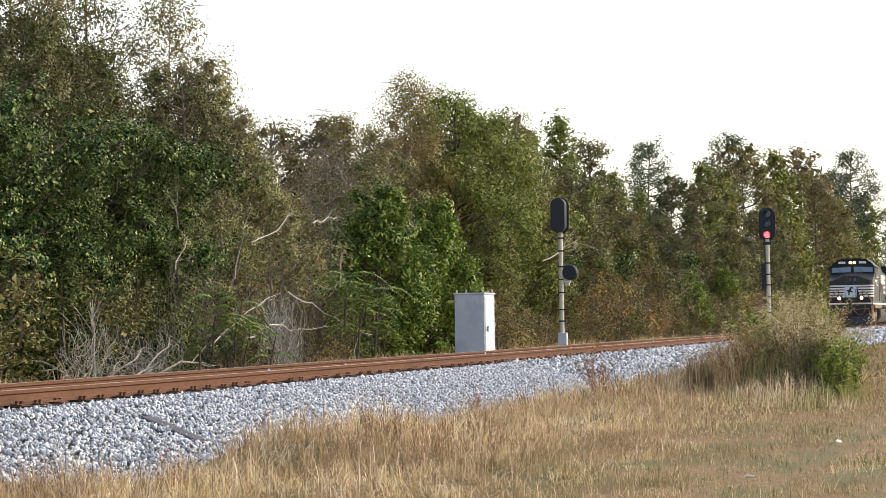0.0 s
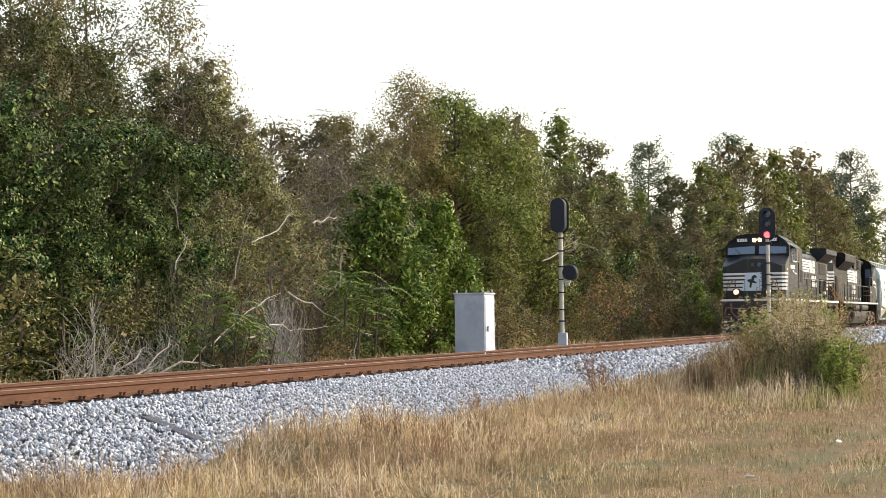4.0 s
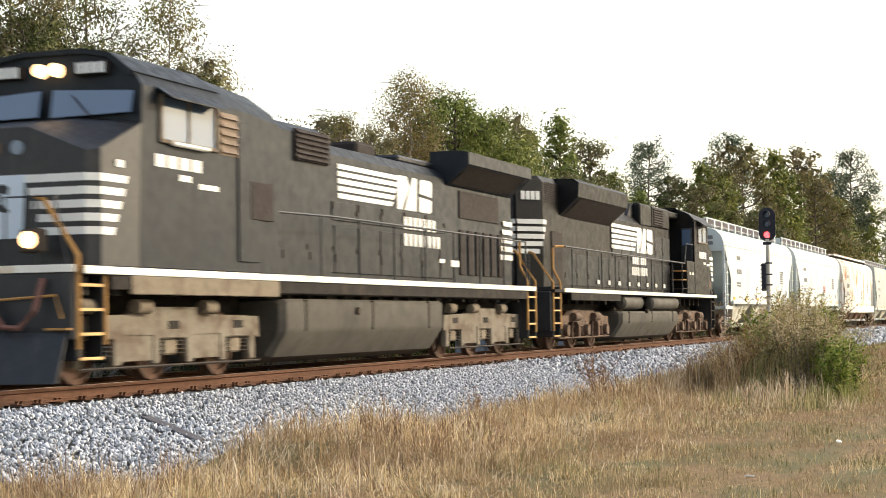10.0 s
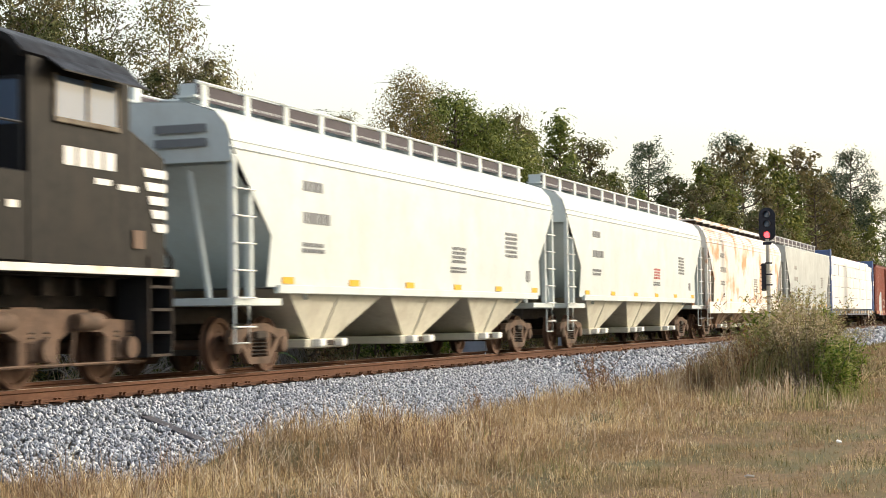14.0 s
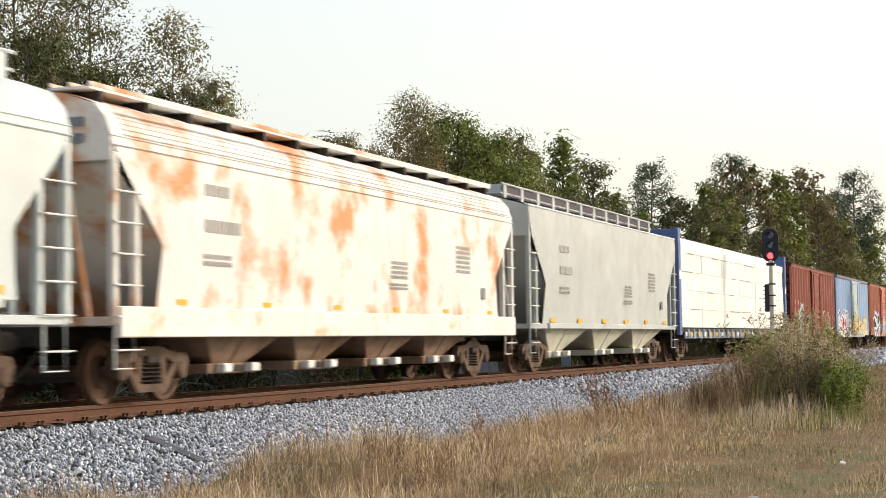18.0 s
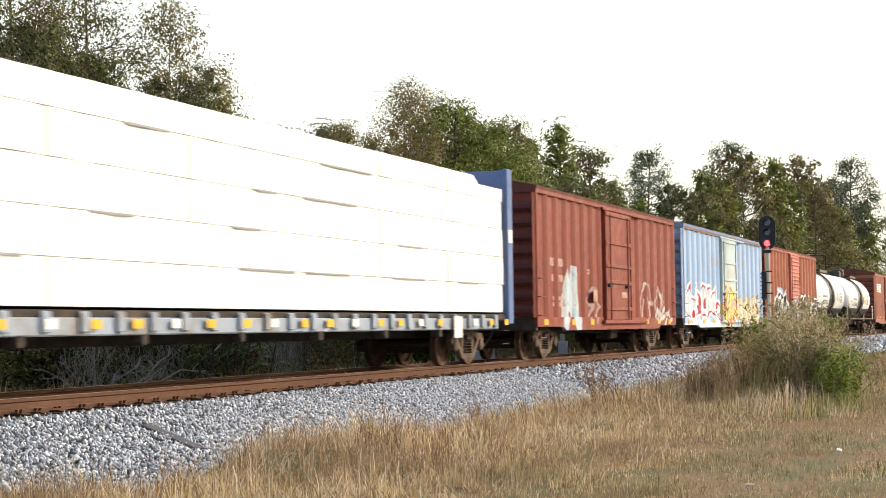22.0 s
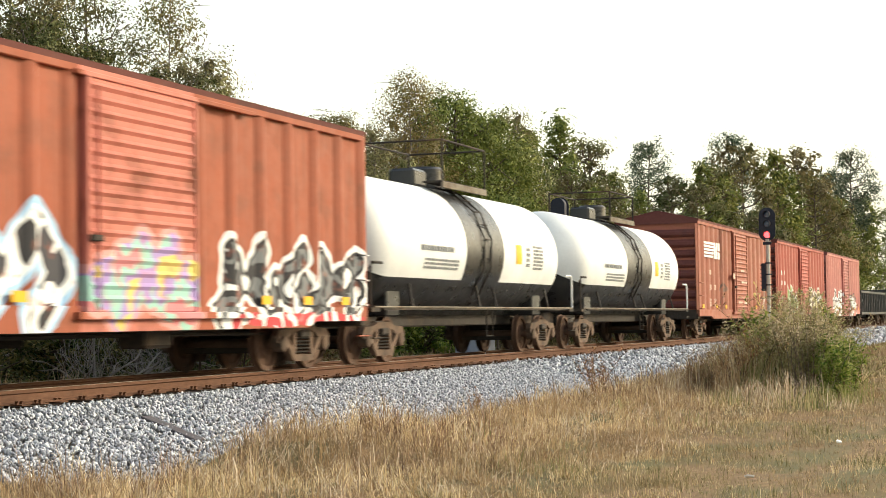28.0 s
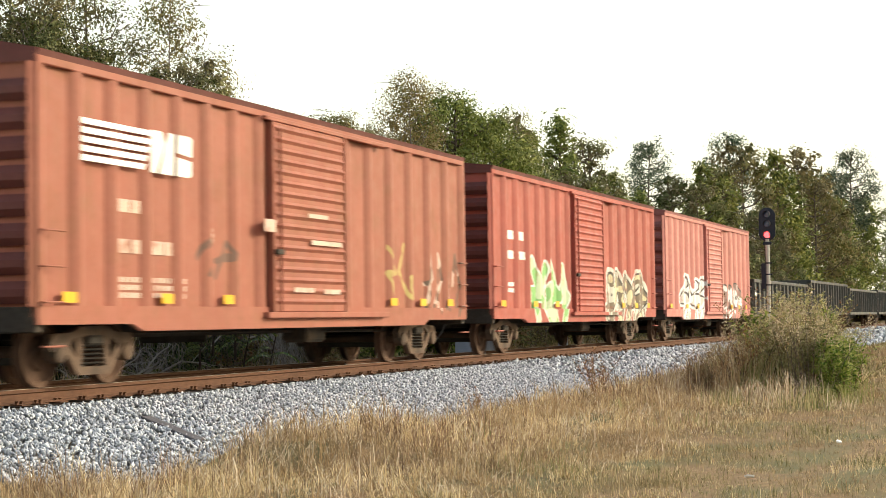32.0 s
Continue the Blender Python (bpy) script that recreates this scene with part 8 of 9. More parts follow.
def tank_car(x, half, label, seed, blackbelow=1.66, band=(-1.35, 1.25), safety=0.9):
    """A white tank car with a black band and belly, walkway, ladder and a railed platform round the dome."""
    car = thing("tank_car", label, "tank car", "tank cars of the train", at=pose(x, 0, 0))
    rnd = random.Random(seed)
    R, cz = 1.44, 2.32
    prof = [(-half, 0.02), (-half + 0.03, 0.5), (-half + 0.14, 0.9), (-half + 0.34, 1.2), (-half + 0.62, 1.39), (-half + 0.85, R), (band[0], R), (band[1], R), (half - 0.85, R), (half - 0.62, 1.39), (half - 0.34, 1.2), (half - 0.14, 0.9), (half - 0.03, 0.5), (half, 0.02)]
    n = 40

    def shell(pts, white, off):
        """The part of the shell above or below the colour line."""
        g = G()
        a0 = math.asin((blackbelow - cz) / R)
        angs = [a0 + (math.pi - 2 * a0) * k / n for k in range(n + 1)] if white else [math.pi - a0 + (math.pi + 2 * a0) * k / n for k in range(n + 1)]
        rings = [[(o, -(r + off) * math.cos(a), cz + (r + off) * math.sin(a)) for a in angs] for o, r in pts]
        return g.loft(rings, closed=False, caps=False)

    part("shell", shell(prof, True, 0), M_TANKWHITE, car, "white tank shell")
    part("belly", shell(prof, False, 0), M_TANKBLACK, car, "black belly of the tank")
    ring = [[(o, (R + 0.008) * math.cos(2 * math.pi * k / 48), cz + (R + 0.008) * math.sin(2 * math.pi * k / 48)) for k in range(48)] for o in (band[0], band[1])]
    part("band", G().loft(ring, caps=False), M_TANKBLACK, car, "black band round the tank")
    part("centre_sill", G().box(-half - 0.4, half + 0.4, -0.35, 0.35, 0.68, 1.0, 0.03), M_STEEL, car)
    for s in (-1, 1):
        part("walkway", G().box(-half + 0.2, half - 0.2, min(s * 1.3, s * 1.5), max(s * 1.3, s * 1.5), 1.02, 1.08), M_STEEL, car)
        part("handrail", G().tube([(-half - 0.3, s * 1.5, 1.07), (half + 0.3, s * 1.5, 1.07)], 0.024, 6), M_GREYTRUCK, car)
        for q in (-half + 1.8, -0.6, 0.6, half - 1.8):
            part("stanchion", G().tube([(q, s * 1.46, 1.05), (q + 0.5, s * 1.2, 1.55)], 0.03, 5), M_STEEL, car)
        for k in range(6):
            a = math.radians(10 + 13 * k)
            part("rung", G().tube([(-0.22, s * (R + 0.06) * math.cos(a), cz + (R + 0.06) * math.sin(a)), (0.22, s * (R + 0.06) * math.cos(a), cz + (R + 0.06) * math.sin(a))], 0.015, 5), M_STEEL, car)
        for q in (-0.24, 0.24):
            part("ladder_rail", G().tube([(q, s * (R + 0.06) * math.cos(math.radians(b)), cz + (R + 0.06) * math.sin(math.radians(b))) for b in (-40, -15, 10, 35, 60, 78)], 0.02, 5), M_STEEL, car)
        part("lower_ladder", G().tube([(-0.22, s * 1.48, 1.05), (-0.22, s * 1.48, 0.45), (0.22, s * 1.48, 0.45), (0.22, s * 1.48, 1.05)], 0.02, 5), M_STEEL, car)
    for sgn in (-1, 1):
        e = sgn * half
        for s in (-1, 1):
            part("saddle", G().box(min(e - sgn * 2.0, e - sgn * 1.3), max(e - sgn * 2.0, e - sgn * 1.3), min(s * 0.3, s * 1.1), max(s * 0.3, s * 1.1), 0.9, 1.5, 0.03), M_TANKBLACK, car)
            part("end_handrail", G().tube([(e - sgn * 0.2, s * 1.46, 1.9), (e + sgn * 0.3, s * 1.46, 1.9), (e + sgn * 0.4, s * 1.46, 1.8), (e + sgn * 0.4, s * 1.46, 1.05)], 0.03, 6), M_WHITE if sgn > 0 else M_STEEL, car)
            rungs(car, *sorted((e, e + sgn * 0.38)), s * 1.46, (0.5, 0.8), M_STEEL)
        part("end_platform", G().box(min(e, e + sgn * 0.42), max(e, e + sgn * 0.42), -1.5, 1.5, 0.98, 1.06, 0.01), M_STEEL, car)
        freight_truck(car, sgn * (half - 1.15))
        coupler(car, e + sgn * 0.4, sgn)
    # dome, platform and railing
    part("dome", G().lathe([(3.7, 0.42), (4.18, 0.42), (4.24, 0.36), (4.25, 0.01)], "z", 20, (0.0, 0, 0)), M_TANKBLACK, car, "black valve dome")
    part("vent_housing", G().box(-1.5, -0.7, -0.3, 0.3, 3.72, 4.12, 0.06), M_TANKBLACK, car)
    for s in (-1, 1):
        part("platform", G().box(-1.5, 1.5, min(s * 0.5, s * 0.95), max(s * 0.5, s * 0.95), 3.78, 3.82), M_STEEL, car)
        part("platform_beam", G().box(-1.5, 1.5, min(s * 0.92, s * 0.97), max(s * 0.92, s * 0.97), 3.66, 3.8, 0.01), M_GREYTRUCK, car)
        for q in (-1.45, 1.45):
            part("rail_post", G().tube([(q, s * 0.93, 3.8), (q, s * 0.93, 3.8 + safety)], 0.025, 5), M_STEEL, car)
        part("safety_rail", G().tube([(-1.45, s * 0.93, 3.8 + safety), (1.45, s * 0.93, 3.8 + safety)], 0.025, 5), M_STEEL, car)
    for q in (-1.45, 1.45):
        part("safety_rail", G().tube([(q, -0.93, 3.8 + safety), (q, 0.93, 3.8 + safety)], 0.022, 5), M_STEEL, car)
    # markings lie on the curved side: short upright patches
    def patch(name, a, b, z0, z1, mat_, label="", rows=0):
        g = G()
        if rows:
            for k in range(rows):
                u, v = z0 + (z1 - z0) * k / rows, z0 + (z1 - z0) * (k + 0.6) / rows
                q = a
                while q < b - 0.02:
                    q2 = min(b, q + rnd.uniform(0.08, 0.22))
                    g.add([(q, -math.sqrt((R + 0.012) ** 2 - (u - cz) ** 2), u), (q2, -math.sqrt((R + 0.012) ** 2 - (u - cz) ** 2), u), (q2, -math.sqrt((R + 0.012) ** 2 - (v - cz) ** 2), v), (q, -math.sqrt((R + 0.012) ** 2 - (v - cz) ** 2), v)], [(0, 1, 2, 3)])
                    q = q2 + 0.04
        else:
            zs = [z0 + (z1 - z0) * k / 4 for k in range(5)]
            rr = [[(q, -math.sqrt((R + 0.012) ** 2 - (z - cz) ** 2), z) for z in zs] for q in (a, b)]
            g.loft([rr[1], rr[0]], closed=False, caps=False)
        tagged(part(name, g, mat_, car, label), kind="stuff" if rows else "")
    patch("placard", 2.2, 2.65, 2.1, 2.55, M_YELLOW, "yellow placard")
    patch("stencil", 3.6, 4.4, 2.0, 2.6, M_MARK, "rows of small painted lettering", 7)
    patch("stencil", 3.0, 3.3, 2.05, 2.55, M_MARK, "rows of small painted lettering", 4)
    patch("stencil", -4.2, -2.2, 2.22, 2.4, M_MARK, "rows of small painted lettering", 1)
    patch("stencil", -3.9, -1.8, 1.86, 2.1, M_MARK, "rows of small painted lettering", 3)
    return car


def gondola(x, half, top, label, seed):
    """An open-topped black car with ribbed sides."""
    car = thing("gondola", label, "gondola car", "gondola cars of the train", at=pose(x, 0, 0))
    for s in (-1, 1):
        part("side_wall", G().box(-half, half, min(s * 1.34, s * 1.40), max(s * 1.34, s * 1.40), 0.85, top - 0.05), M_GOND, car)
        part("top_chord", G().box(-half, half, min(s * 1.32, s * 1.5), max(s * 1.32, s * 1.5), top - 0.14, top, 0.015), M_GOND, car)
        part("side_sill", G().box(-half, half, min(s * 1.34, s * 1.5), max(s * 1.34, s * 1.5), 0.78, 0.95, 0.015), M_GOND, car)
        for k in range(15):
            q = -half + 0.12 + (2 * half - 0.24) * k / 14
            part("side_post", G().prism([(q - 0.1, s * 1.40), (q - 0.05, s * 1.5), (q + 0.05, s * 1.5), (q + 0.1, s * 1.40)], "z", 0.94, top - 0.13), M_GOND, car)
    for sgn in (-1, 1):
        e = sgn * half
        part("end_wall", G().box(min(e, e - sgn * 0.08), max(e, e - sgn * 0.08), -1.4, 1.4, 0.85, top, 0.01), M_GOND, car)
        for k in range(4):
            z = 1.0 + (top - 1.2) * k / 4
            part("end_rib", G().box(min(e, e + sgn * 0.08), max(e, e + sgn * 0.08), -1.4, 1.4, z, z + 0.16, 0.03), M_GOND, car)
        freight_truck(car, sgn * (half - 1.9))
        coupler(car, e, sgn)
        rungs(car, *sorted((e - sgn * 0.06, e - sgn * 0.5)), -1.5, (0.55, 1.05, 1.5, 1.9), M_GOND)
    part("floor", G().box(-half, half, -1.34, 1.34, 0.88, 0.96).box(-half + 0.3, half - 0.3, -0.3, 0.3, 0.6, 0.9, 0.02), M_GOND, car)
    rnd = random.Random(seed)
    stencil(car, -half + 0.5, top - 0.75, 1.0, 0.22, 1, -1.405, M_WHITE, rnd)
    return car


# paints with sprayed lettering; the ranges are along the car and in height
W_, K_ = (0.75, 0.77, 0.78), (0.03, 0.03, 0.035)
GHOST, PALE_BLUE, CREAM_, RED_ = (0.42, 0.30, 0.27), (0.40, 0.50, 0.58), (0.66, 0.58, 0.36), (0.48, 0.05, 0.06)
P_RED = sprayed("oxide_red_paint", (0.235, 0.054, 0.036), (0.15, 0.045, 0.033), (
    (-5.5, -4.1, 0.85, 2.05, 2, 0.17, (PALE_BLUE, (0.52, 0.56, 0.58)), None, (0.46, 0.50, 0.52)),
    (3.2, 6.4, 1.0, 2.1, 6, 0.045, (GHOST, (0.50, 0.46, 0.44)), None, None),
    (-3.3, -1.8, 1.0, 1.8, 2, 0.05, (GHOST,), None, None),
    (5.2, 7.4, 0.85, 1.35, 3, 0.07, ((0.52, 0.5, 0.48),), None, None)), 3)
P_BLUE = sprayed("faded_light_blue_paint", (0.30, 0.45, 0.68), (0.42, 0.36, 0.30), (
    (-7.6, -1.8, 0.95, 1.95, 5, 0.22, (W_, (0.60, 0.64, 0.70), W_, RED_), (0.45, 0.06, 0.08), W_),
    (-8.1, -1.7, 0.80, 0.80, 0, 0.14, (W_, (0.68, 0.70, 0.74)), None, None),
    (-1.4, 1.4, 1.0, 2.0, 2, 0.22, (RED_, (0.62, 0.60, 0.10), (0.62, 0.30, 0.30)), (0.08, 0.02, 0.02), (0.64, 0.52, 0.20)),
    (1.7, 7.6, 0.9, 1.7, 4, 0.24, (CREAM_, (0.60, 0.50, 0.30), (0.62, 0.60, 0.50)), None, (0.42, 0.36, 0.24))), 5, (0.45, 0.55, 0.58), (-1.55, 1.5))
P_ORANGE = sprayed("faded_orange_paint", (0.31, 0.086, 0.046), (0.17, 0.06, 0.035), (
    (-5.9, -1.9, 0.9, 2.15, 3, 0.20, (K_, W_, (0.05, 0.05, 0.06)), W_, (0.33, 0.52, 0.72)),
    (-1.4, 1.4, 1.0, 1.75, 2, 0.30, ((0.58, 0.22, 0.24), (0.30, 0.52, 0.46), (0.36, 0.26, 0.52), (0.62, 0.50, 0.16)), None, (0.60, 0.30, 0.28)),
    (2.2, 8.0, 1.0, 1.9, 5, 0.15, (W_, K_, (0.16, 0.17, 0.18), K_, W_), K_, W_),
    (2.4, 8.0, 0.86, 0.86, 0, 0.10, (RED_, W_, RED_), None, None)), 7, (0.50, 0.17, 0.13), (-1.6, 1.5))
P_OXIDE = sprayed("dusty_orange_oxide_paint", (0.33, 0.118, 0.082), (0.25, 0.105, 0.06), (
    (3.7, 5.0, 1.2, 2.2, 2, 0.05, ((0.46, 0.36, 0.14), (0.42, 0.30, 0.12)), None, None),
    (5.8, 7.9, 1.0, 2.2, 4, 0.05, ((0.55, 0.42, 0.36), (0.12, 0.08, 0.06)), None, None),
    (-3.9, -2.6, 1.5, 2.1, 2, 0.05, ((0.16, 0.09, 0.07),), None, None)), 9)
P_CORAL = sprayed("faded_coral_paint", (0.38, 0.10, 0.078), (0.28, 0.09, 0.07), (
    (-5.1, -1.9, 0.75, 2.1, 4, 0.17, ((0.22, 0.45, 0.16), (0.50, 0.60, 0.40)), (0.64, 0.68, 0.62), None),
    (2.1, 7.0, 0.8, 1.95, 5, 0.15, ((0.62, 0.56, 0.36), (0.20, 0.16, 0.12), (0.60, 0.58, 0.50)), (0.10, 0.09, 0.08), (0.64, 0.62, 0.56))), 11)
P_PINK = sprayed("faded_pink_paint", (0.50, 0.20, 0.175), (0.33, 0.13, 0.11), (
    (-5.5, -1.8, 0.8, 1.95, 4, 0.15, (W_, (0.62, 0.6, 0.56)), (0.10, 0.08, 0.08), W_),
    (2.0, 6.4, 0.8, 1.85, 4, 0.14, (W_, (0.30, 0.20, 0.18)), (0.12, 0.09, 0.09), None)), 13)
M_ROOFRED = surface("dull_maroon_paint", (0.13, 0.042, 0.036), 0.6, 0, 0.12, 12, 0.06, stain=(0.08, 0.035, 0.03))
M_ROOFBLUE = surface("dull_blue_paint", (0.20, 0.28, 0.44), 0.6, 0, 0.12, 12, 0.06, stain=(0.2, 0.17, 0.15))
M_ROOFPINK = surface("dull_rose_paint", (0.26, 0.10, 0.09), 0.6, 0, 0.12, 12, 0.06, stain=(0.14, 0.07, 0.06))

M_FADEDPINK = surface("faded_pink_stencil", (0.50, 0.33, 0.28), 0.7, 0, 0.15, 25, 0.05, stain=(0.28, 0.12, 0.09), stain_at=(0.52, 0.7), stain_scale=4)
M_FADEDTAN = surface("faded_tan_stencil", (0.62, 0.46, 0.38), 0.7, 0, 0.15, 25, 0.05, stain=(0.36, 0.16, 0.11), stain_at=(0.5, 0.7), stain_scale=4)
M_RUSTEDGE = surface("rusty_brown_edge", (0.20, 0.125, 0.105), 0.75, 0, 0.2, 14, 0.1, stain=(0.12, 0.07, 0.05))
CARS = []


def put(car, x):
    CARS.append((car[0] if isinstance(car, tuple) else car, x))
    return CARS[-1][0]


put(wide_cab_locomotive(-11.18), -11.18)
put(narrow_nose_locomotive(11.93), 11.93)
put(covered_hopper(32.92, 8.87, M_HOPPER, "pale grey-white covered hopper car with sloping bays", 21), 32.92)
put(covered_hopper(51.9, 8.87, M_HOPPER, "pale grey-white covered hopper car with sloping bays", 22), 51.9)
put(covered_hopper(70.65, 8.87, M_RUSTHOP, "white covered hopper car blotched with orange rust", 23, mark=M_FAINT, drop=0.3, deep=True, detail=False), 70.65)
put(covered_hopper(88.96, 8.2, M_GREYHOP, "putty-grey covered hopper car with faint lettering", 24, mark=M_FAINT, drop=0.2, crest=True), 88.96)
put(lumber_car(109.4, 11.7), 109.4)

car, rnd = boxcar(131.2, 7.99, P_RED, M_ROOFRED, "oxide-red boxcar with faded spray paint on its side", 31, ribbed=False, plug=True, glint=0.86, posts=(7, 6))
stencil(car, -6.6, 2.28, 1.4, 0.3, 1, -1.428, M_FADEDPINK, rnd)
stencil(car, -6.5, 1.9, 1.5, 0.26, 1, -1.428, M_FADEDPINK, rnd)
stencil(car, -6.4, 1.3, 1.3, 0.3, 2, -1.428, M_FADEDPINK, rnd)
stencil(car, -3.0, 2.2, 0.6, 0.16, 2, -1.428, M_FADEDPINK, rnd)
bars(car, "placard", [(-2.9, -2.5, 1.5, 1.8), (0.3, 0.9, 1.62, 1.78)], -1.57, M_FADEDPINK)
put(car, 131.2)
car, rnd = boxcar(148.8, 8.15, P_BLUE, M_ROOFBLUE, "light blue boxcar with white and red spray paint", 32, ribbed=False, glint=0.86, posts=(7, 6), chord=M_RUSTEDGE)
put(car, 148.8)
car, rnd = boxcar(166.4, 8.15, P_ORANGE, M_ROOFRED, "faded orange boxcar with bold black and white spray paint", 33, posts=(7, 6))
put(car, 166.4)
put(tank_car(181.75, 6.55, "white tank car with a black band and belly", 41), 181.75)
put(tank_car(196.5, 6.55, "white tank car with a black band and belly", 42, blackbelow=1.72, safety=0.75, band=(-1.45, 1.75)), 196.5)
car, rnd = boxcar(213.55, 8.15, P_OXIDE, M_ROOFRED, "dusty orange-brown boxcar with a white emblem", 34, posts=(7, 6))
monogram(car, -7.15, 2.92, 3.0, 0.6, -1.505)
stencil(car, -6.1, 2.28, 0.6, 0.26, 1, -1.428, M_FADEDTAN, rnd)
stencil(car, -6.2, 1.72, 1.9, 0.28, 1, -1.428, M_FADEDTAN, rnd)
stencil(car, -6.1, 1.15, 1.9, 0.32, 3, -1.428, M_FADEDTAN, rnd)
stencil(car, -3.7, 2.0, 0.4, 0.24, 3, -1.428, M_FADEDTAN, rnd)
bars(car, "placard", [(-1.9, -1.5, 2.25, 2.45), (-0.2, 0.6, 2.55, 2.62), (-0.1, 1.2, 2.1, 2.18), (-0.8, 0.0, 1.3, 1.38), (0.4, 1.1, 1.28, 1.36)], -1.6, M_FADEDTAN)
put(car, 213.55)
car, rnd = boxcar(231.8, 8.2, P_CORAL, M_ROOFRED, "faded coral-red boxcar with green spray paint", 35, posts=(7, 6), arch=0.2)
stencil(car, -6.9, 2.6, 1.3, 0.3, 1, -1.428, M_WHITE, rnd)
stencil(car, -6.9, 2.15, 1.5, 0.28, 1, -1.428, M_WHITE, rnd)
stencil(car, -6.9, 1.4, 0.8, 0.28, 2, -1.428, M_WHITE, rnd)
put(car, 231.8)
car, rnd = boxcar(249.6, 8.0, P_PINK, M_ROOFPINK, "faded pink boxcar with white and black spray paint", 36, posts=(7, 6), arch=0.2)
put(car, 249.6)
for k, (x, top) in enumerate(((266.9, 2.34), (284.4, 2.6), (302.0, 2.4), (319.6, 2.5))):
    put(gondola(x, 8.2, top, "black open gondola car with ribbed sides", 50 + k), x)


# ---- signals and cabinet ----
M_MAST = surface("aluminium_mast_paint", (0.52, 0.50, 0.44), 0.5, 0.2, 0.1, 20, 0.05, stain=(0.35, 0.32, 0.27))
M_SIGNALBLACK = surface("weathered_black_enamel", (0.028, 0.03, 0.042), 0.6, 0, 0.2, 20, 0.05)
M_CABINET = surface("brushed_cabinet_aluminium", (0.53, 0.57, 0.66), 0.5, 0.0, 0.06, 8, 0.04, stain=(0.43, 0.47, 0.57), stain_at=(0.45, 0.6), stain_scale=1.6)
M_REDLAMP = glow("lit_red_lens", (1.0, 0.05, 0.06), 5.0)
M_CONCRETE = surface("concrete_base", (0.42, 0.41, 0.38), 0.9, 0, 0.15, 15, 0.3)


def oval(w, h, n=20):
    pts = []
    for k in range(n):
        a = 2 * math.pi * k / n
        c, s = math.cos(a), math.sin(a)
        pts.append((w / 2 * c, s * w / 2 + (h - w) / 2 * (1 if s > 0 else -1)))
    return pts


def mast_with_clamps(sig, top, clamps, base):
    part("mast", G().lathe([(base, 0.001), (base, 0.085), (top, 0.075), (top, 0.001)], "z", 16), M_MAST, sig, "pale aluminium mast")
    for z in clamps:
        part("clamp", G().lathe([(z, 0.08), (z, 0.105), (z + 0.05, 0.105), (z + 0.05, 0.08)], "z", 14).box(-0.03, 0.03, -0.16, -0.09, z, z + 0.05, 0.005), M_SIGNALBLACK, sig)
    part("base", G().box(-0.3, 0.3, -0.3, 0.3, base - 0.25, base + 0.06, 0.03), M_CONCRETE, sig)


def head(sig, z, front, lit):
    """An oval three-lamp head; front is the way that it faces along x."""
    board = G().prism([(u, z + v) for u, v in oval(0.64, 1.28)], "x", front * 0.0, front * 0.03)
    part("backboard", board, M_SIGNALBLACK, sig, "black oval backboard")
    part("housing", G().prism([(u, z + v) for u, v in oval(0.40, 1.1)], "x", -front * 0.28, 0.0), M_SIGNALBLACK, sig, "black lamp housing")
    for k, dz in enumerate((0.38, 0.02, -0.40)):
        g = G()
        n = 14
        rings = []
        for o, r in ((0.03, 0.14), (0.30, 0.135)):
            rings.append([(front * o, r * math.cos(math.pi * (-0.12 + 1.24 * j / n)), z + dz + r * math.sin(math.pi * (-0.12 + 1.24 * j / n))) for j in range(n + 1)])
            rings.append([(front * o, (r - 0.012) * math.cos(math.pi * (-0.12 + 1.24 * j / n)), z + dz + (r - 0.012) * math.sin(math.pi * (-0.12 + 1.24 * j / n))) for j in range(n + 1)])
        g.loft([rings[0], rings[2], rings[3], rings[1]], closed=False, caps=False)
        part("hood", g, M_SIGNALBLACK, sig, "lamp hood")
        lens = G().lathe([(front * 0.03, 0.12), (front * 0.06, 0.10), (front * 0.075, 0.001)], "x", 16, (0, 0, z + dz))
        part("lens", lens, M_REDLAMP if (lit and k == 2) else M_PANE, sig, "lit red lens" if (lit and k == 2) else "dark lens")


sig = thing("railway_signal", "railway signal with a lit red lamp on a pale mast", "signal", "signals by the track", at=pose(65.7, -3.0, 0))
mast_with_clamps(sig, 3.72, (3.55, 2.78, 2.35, 1.95, 1.5, 0.9, 0.3), -0.75)
head(sig, 4.28, -1, True)
part("cable_box", G().box(-0.12, 0.02, 0.08, 0.24, 1.75, 2.8, 0.02), M_SIGNALBLACK, sig, "dark cable box")
for z in (1.8, 1.95, 2.1, 2.25, 2.4, 2.55, 2.7):
    part("step_bolt", G().tube([(-0.02, 0.2, z), (-0.02, 0.3, z + 0.03)], 0.018, 5), M_SIGNALBLACK, sig)
part("number_plate", G().box(-0.1, -0.08, -0.16, 0.16, 3.5, 3.62, 0.005), M_SIGNALBLACK, sig)

sig = thing("railway_signal", "railway signal seen from behind on a banded mast", "signal", "signals by the track", at=pose(58.0, 3.0, 0))
mast_with_clamps(sig, 3.95, (3.6, 3.15, 2.6, 2.15, 1.7, 1.1, 0.7, 0.25), -0.45)
head(sig, 4.42, 1, False)
part("housing_back", G().prism([(u, 4.42 + v) for u, v in oval(0.52, 1.2)], "x", -0.34, -0.05), M_SIGNALBLACK, sig, "black lamp housing back")
part("marker_disc", G().lathe([(-0.1, 0.001), (-0.1, 0.25), (0.02, 0.29), (0.12, 0.2), (0.12, 0.001)], "x", 20, (0, -0.32, 2.42)), M_SIGNALBLACK, sig, "black round marker lamp")
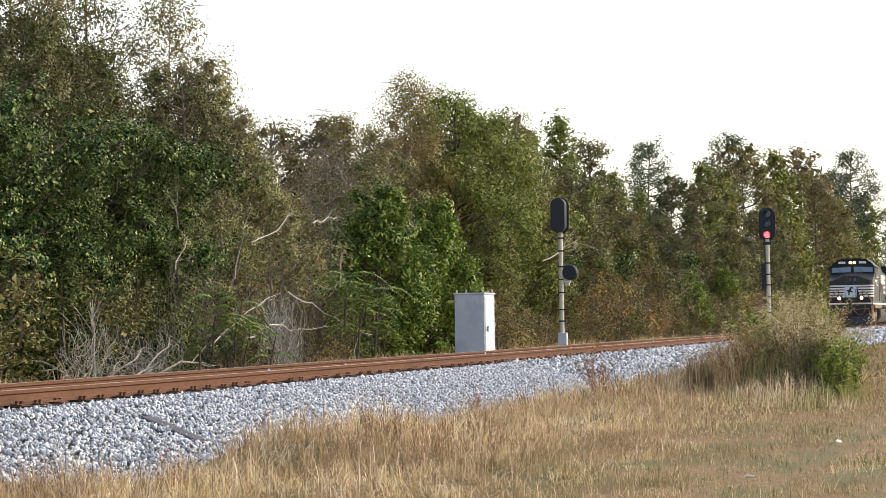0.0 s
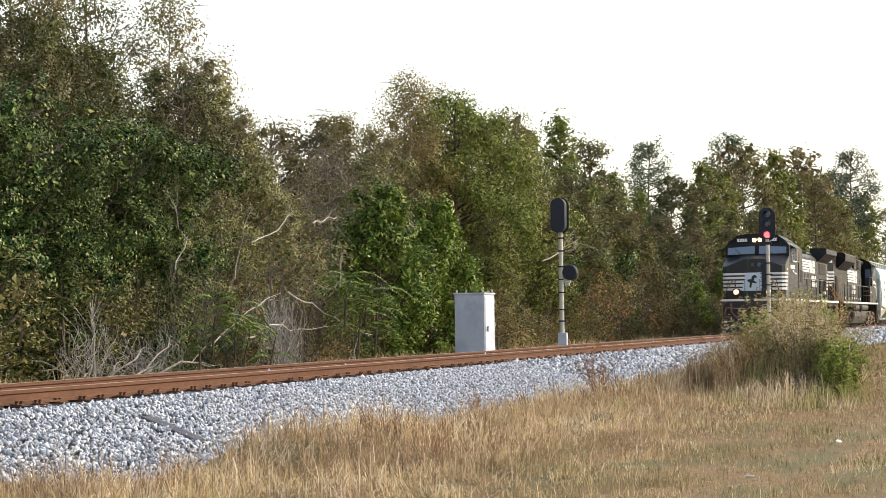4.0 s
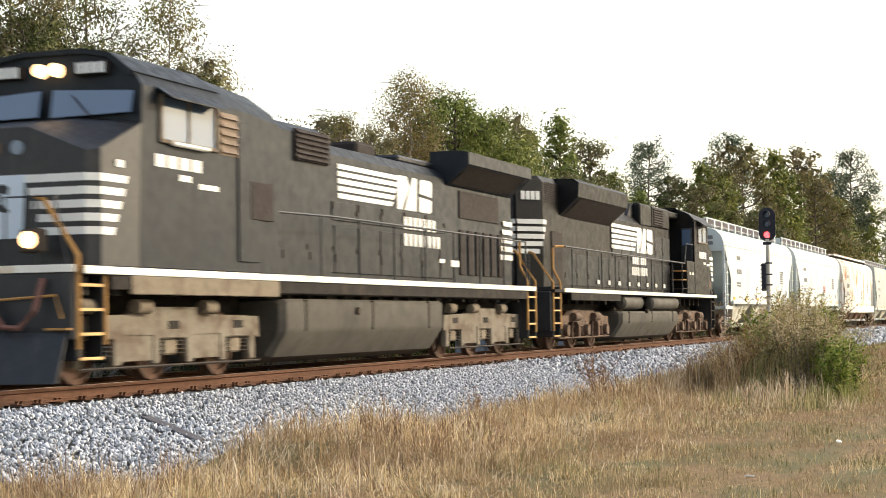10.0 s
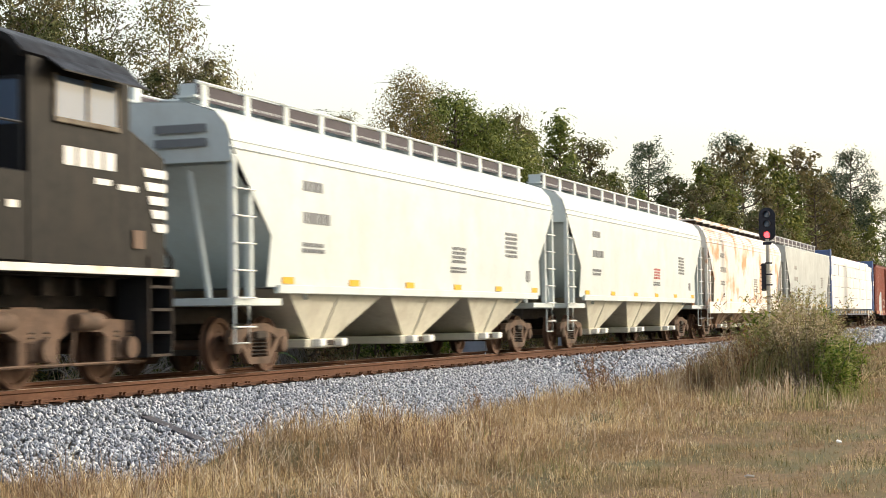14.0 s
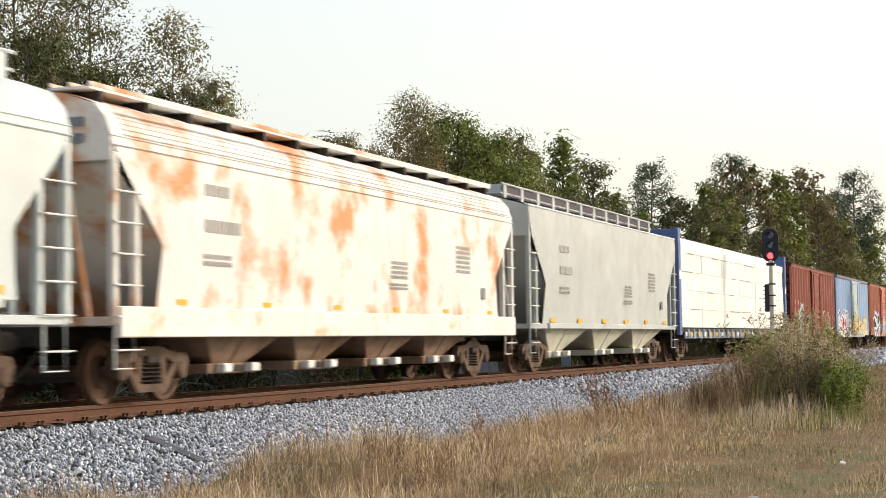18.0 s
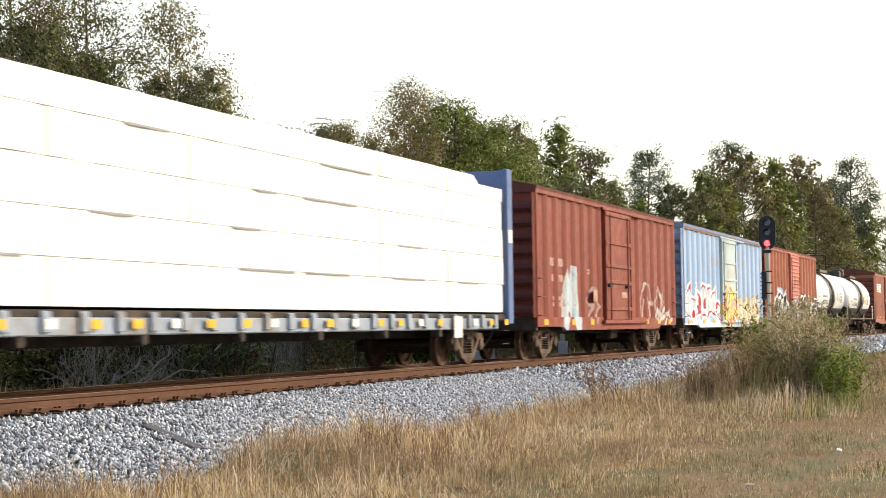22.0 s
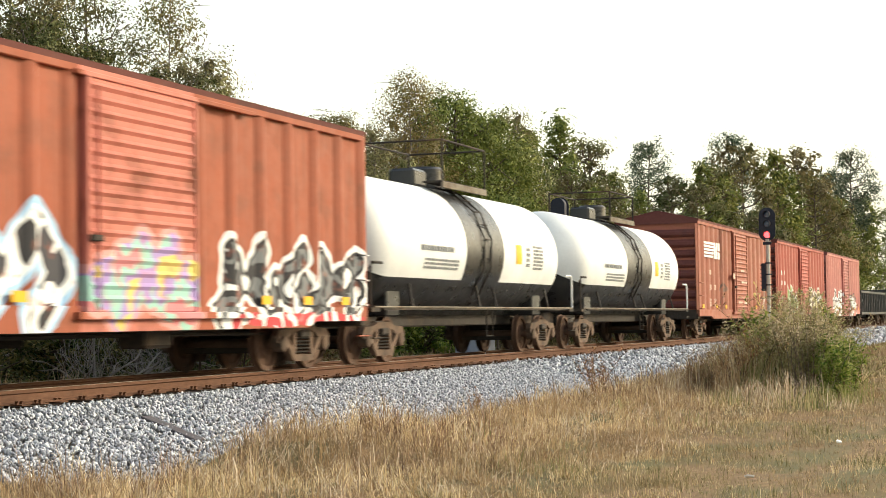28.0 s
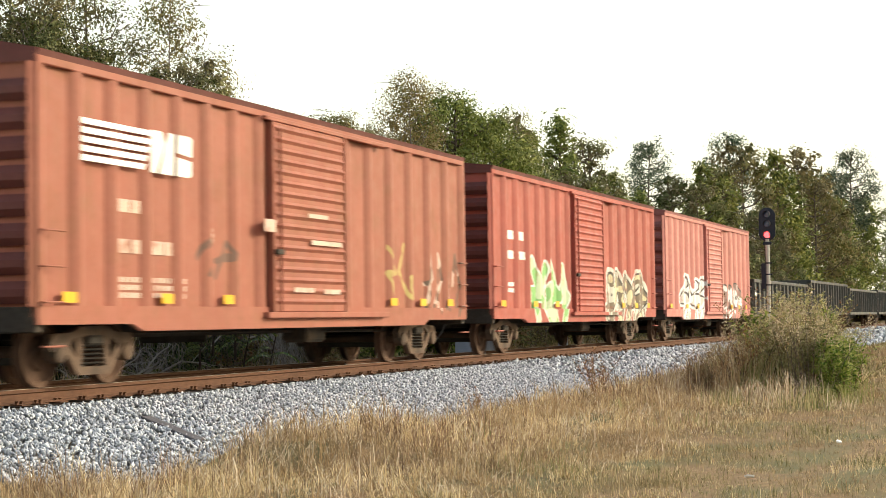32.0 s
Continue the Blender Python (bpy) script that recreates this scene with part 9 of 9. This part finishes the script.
part("marker_bracket", G().box(-0.04, 0.04, -0.34, -0.06, 2.05, 2.2, 0.01).box(-0.06, 0.06, -0.3, -0.14, 1.95, 2.12, 0.02), M_MAST, sig)
part("foot_box", G().box(-0.16, 0.02, -0.2, 0.12, -0.15, 0.32, 0.02), M_CABINET, sig, "pale junction box")

cab = thing("signal_cabinet", "tall silver-grey metal signal cabinet beside the track", "cabinet", "", at=pose(49.88, 3.48, 0))
part("body", G().box(-0.5, 0.5, -0.47, 0.48, -0.42, 1.58, 0.012), M_CABINET, cab)
part("top", G().box(-0.53, 0.53, -0.5, 0.51, 1.58, 1.63, 0.012), M_CABINET, cab)
part("door", G().box(-0.45, 0.45, -0.49, -0.47, -0.35, 1.52, 0.008), M_CABINET, cab, "plain cabinet door")
part("handle", G().box(-0.3, -0.24, -0.54, -0.49, 0.45, 0.62, 0.012).box(-0.33, -0.2, -0.53, -0.5, 0.5, 0.54, 0.006), M_MAST, cab, "dull metal door handle")
for z in (-0.15, 0.6, 1.3):
    part("hinge", G().tube([(0.46, -0.5, z), (0.46, -0.5, z + 0.12)], 0.018, 6), M_MAST, cab)
for x in (-0.45, 0.45):
    for y in (-0.42, 0.42):
        part("lifting_eye", G().tube([(x + 0.05 * math.cos(a), y, 1.67 + 0.05 * math.sin(a)) for a in (-0.6, 0.3, 1.2, 1.57, 2.0, 2.9, 3.7)], 0.014, 5), M_MAST, cab)
part("plinth", G().box(-0.55, 0.55, -0.52, 0.53, -0.75, -0.42, 0.03), M_CONCRETE, cab)

# an old plank in the ballast, litter on the verge
M_PLANK = surface("grey_weathered_plank", (0.12, 0.115, 0.125), 0.9, 0, 0.25, 20, 0.4, stretch=(0.2, 1, 1))
solid("plank", G().box(-0.72, 0.72, -0.075, 0.075, -0.03, 0.03, 0.01), M_PLANK, "weathered grey plank half sunk in ballast", "plank", at=pose(18.83, -3.02, -0.485, 0, -9, 56))
solid("litter", G().prism([(-0.05, -0.03), (0.02, -0.05), (0.06, 0.0), (0.02, 0.04), (-0.04, 0.03)], "z", 0, 0.015), M_WHITE, "scrap of white litter in the grass", "litter", at=pose(15.9, -10.6, -0.68, 8, 12, 30))
solid("litter", G().prism([(-0.08, -0.03), (0.02, -0.04), (0.08, 0.01), (-0.03, 0.03)], "z", 0, 0.015), M_WHITE, "scrap of white litter in the grass", "litter", at=pose(20.6, -10.85, -0.69, 8, -6, 10))


# ---- what moves ----
def motions():
    for car, x in CARS:
        walk(car, [(t, pose(x - s, 0, 0)) for t, s in WAY])
    # the wheelsets roll without slipping; those at the same place on alike trucks share one action
    ts, ss = [w[0] for w in WAY], [w[1] for w in WAY]
    steps = [2 * k / FPS for k in range(int(32.0 * FPS / 2) + 1)]
    for key, sets in SPIN.items():
        if key[0] == "mesh" or not isinstance(key[0], float):
            continue
        r, x = key
        walk(sets[0], [(t, pose(x, 0, r) @ Matrix.Rotation(-(float(np.interp(t, ts, ss)) - ss[0]) / r, 4, "Y")) for t in steps])
        first = sets[0].animation_data
        for w in sets[1:]:
            w.rotation_mode = "QUATERNION"
            w.animation_data_create()
            w.animation_data.action = first.action
            w.animation_data.action_slot = first.action_slot


motions()
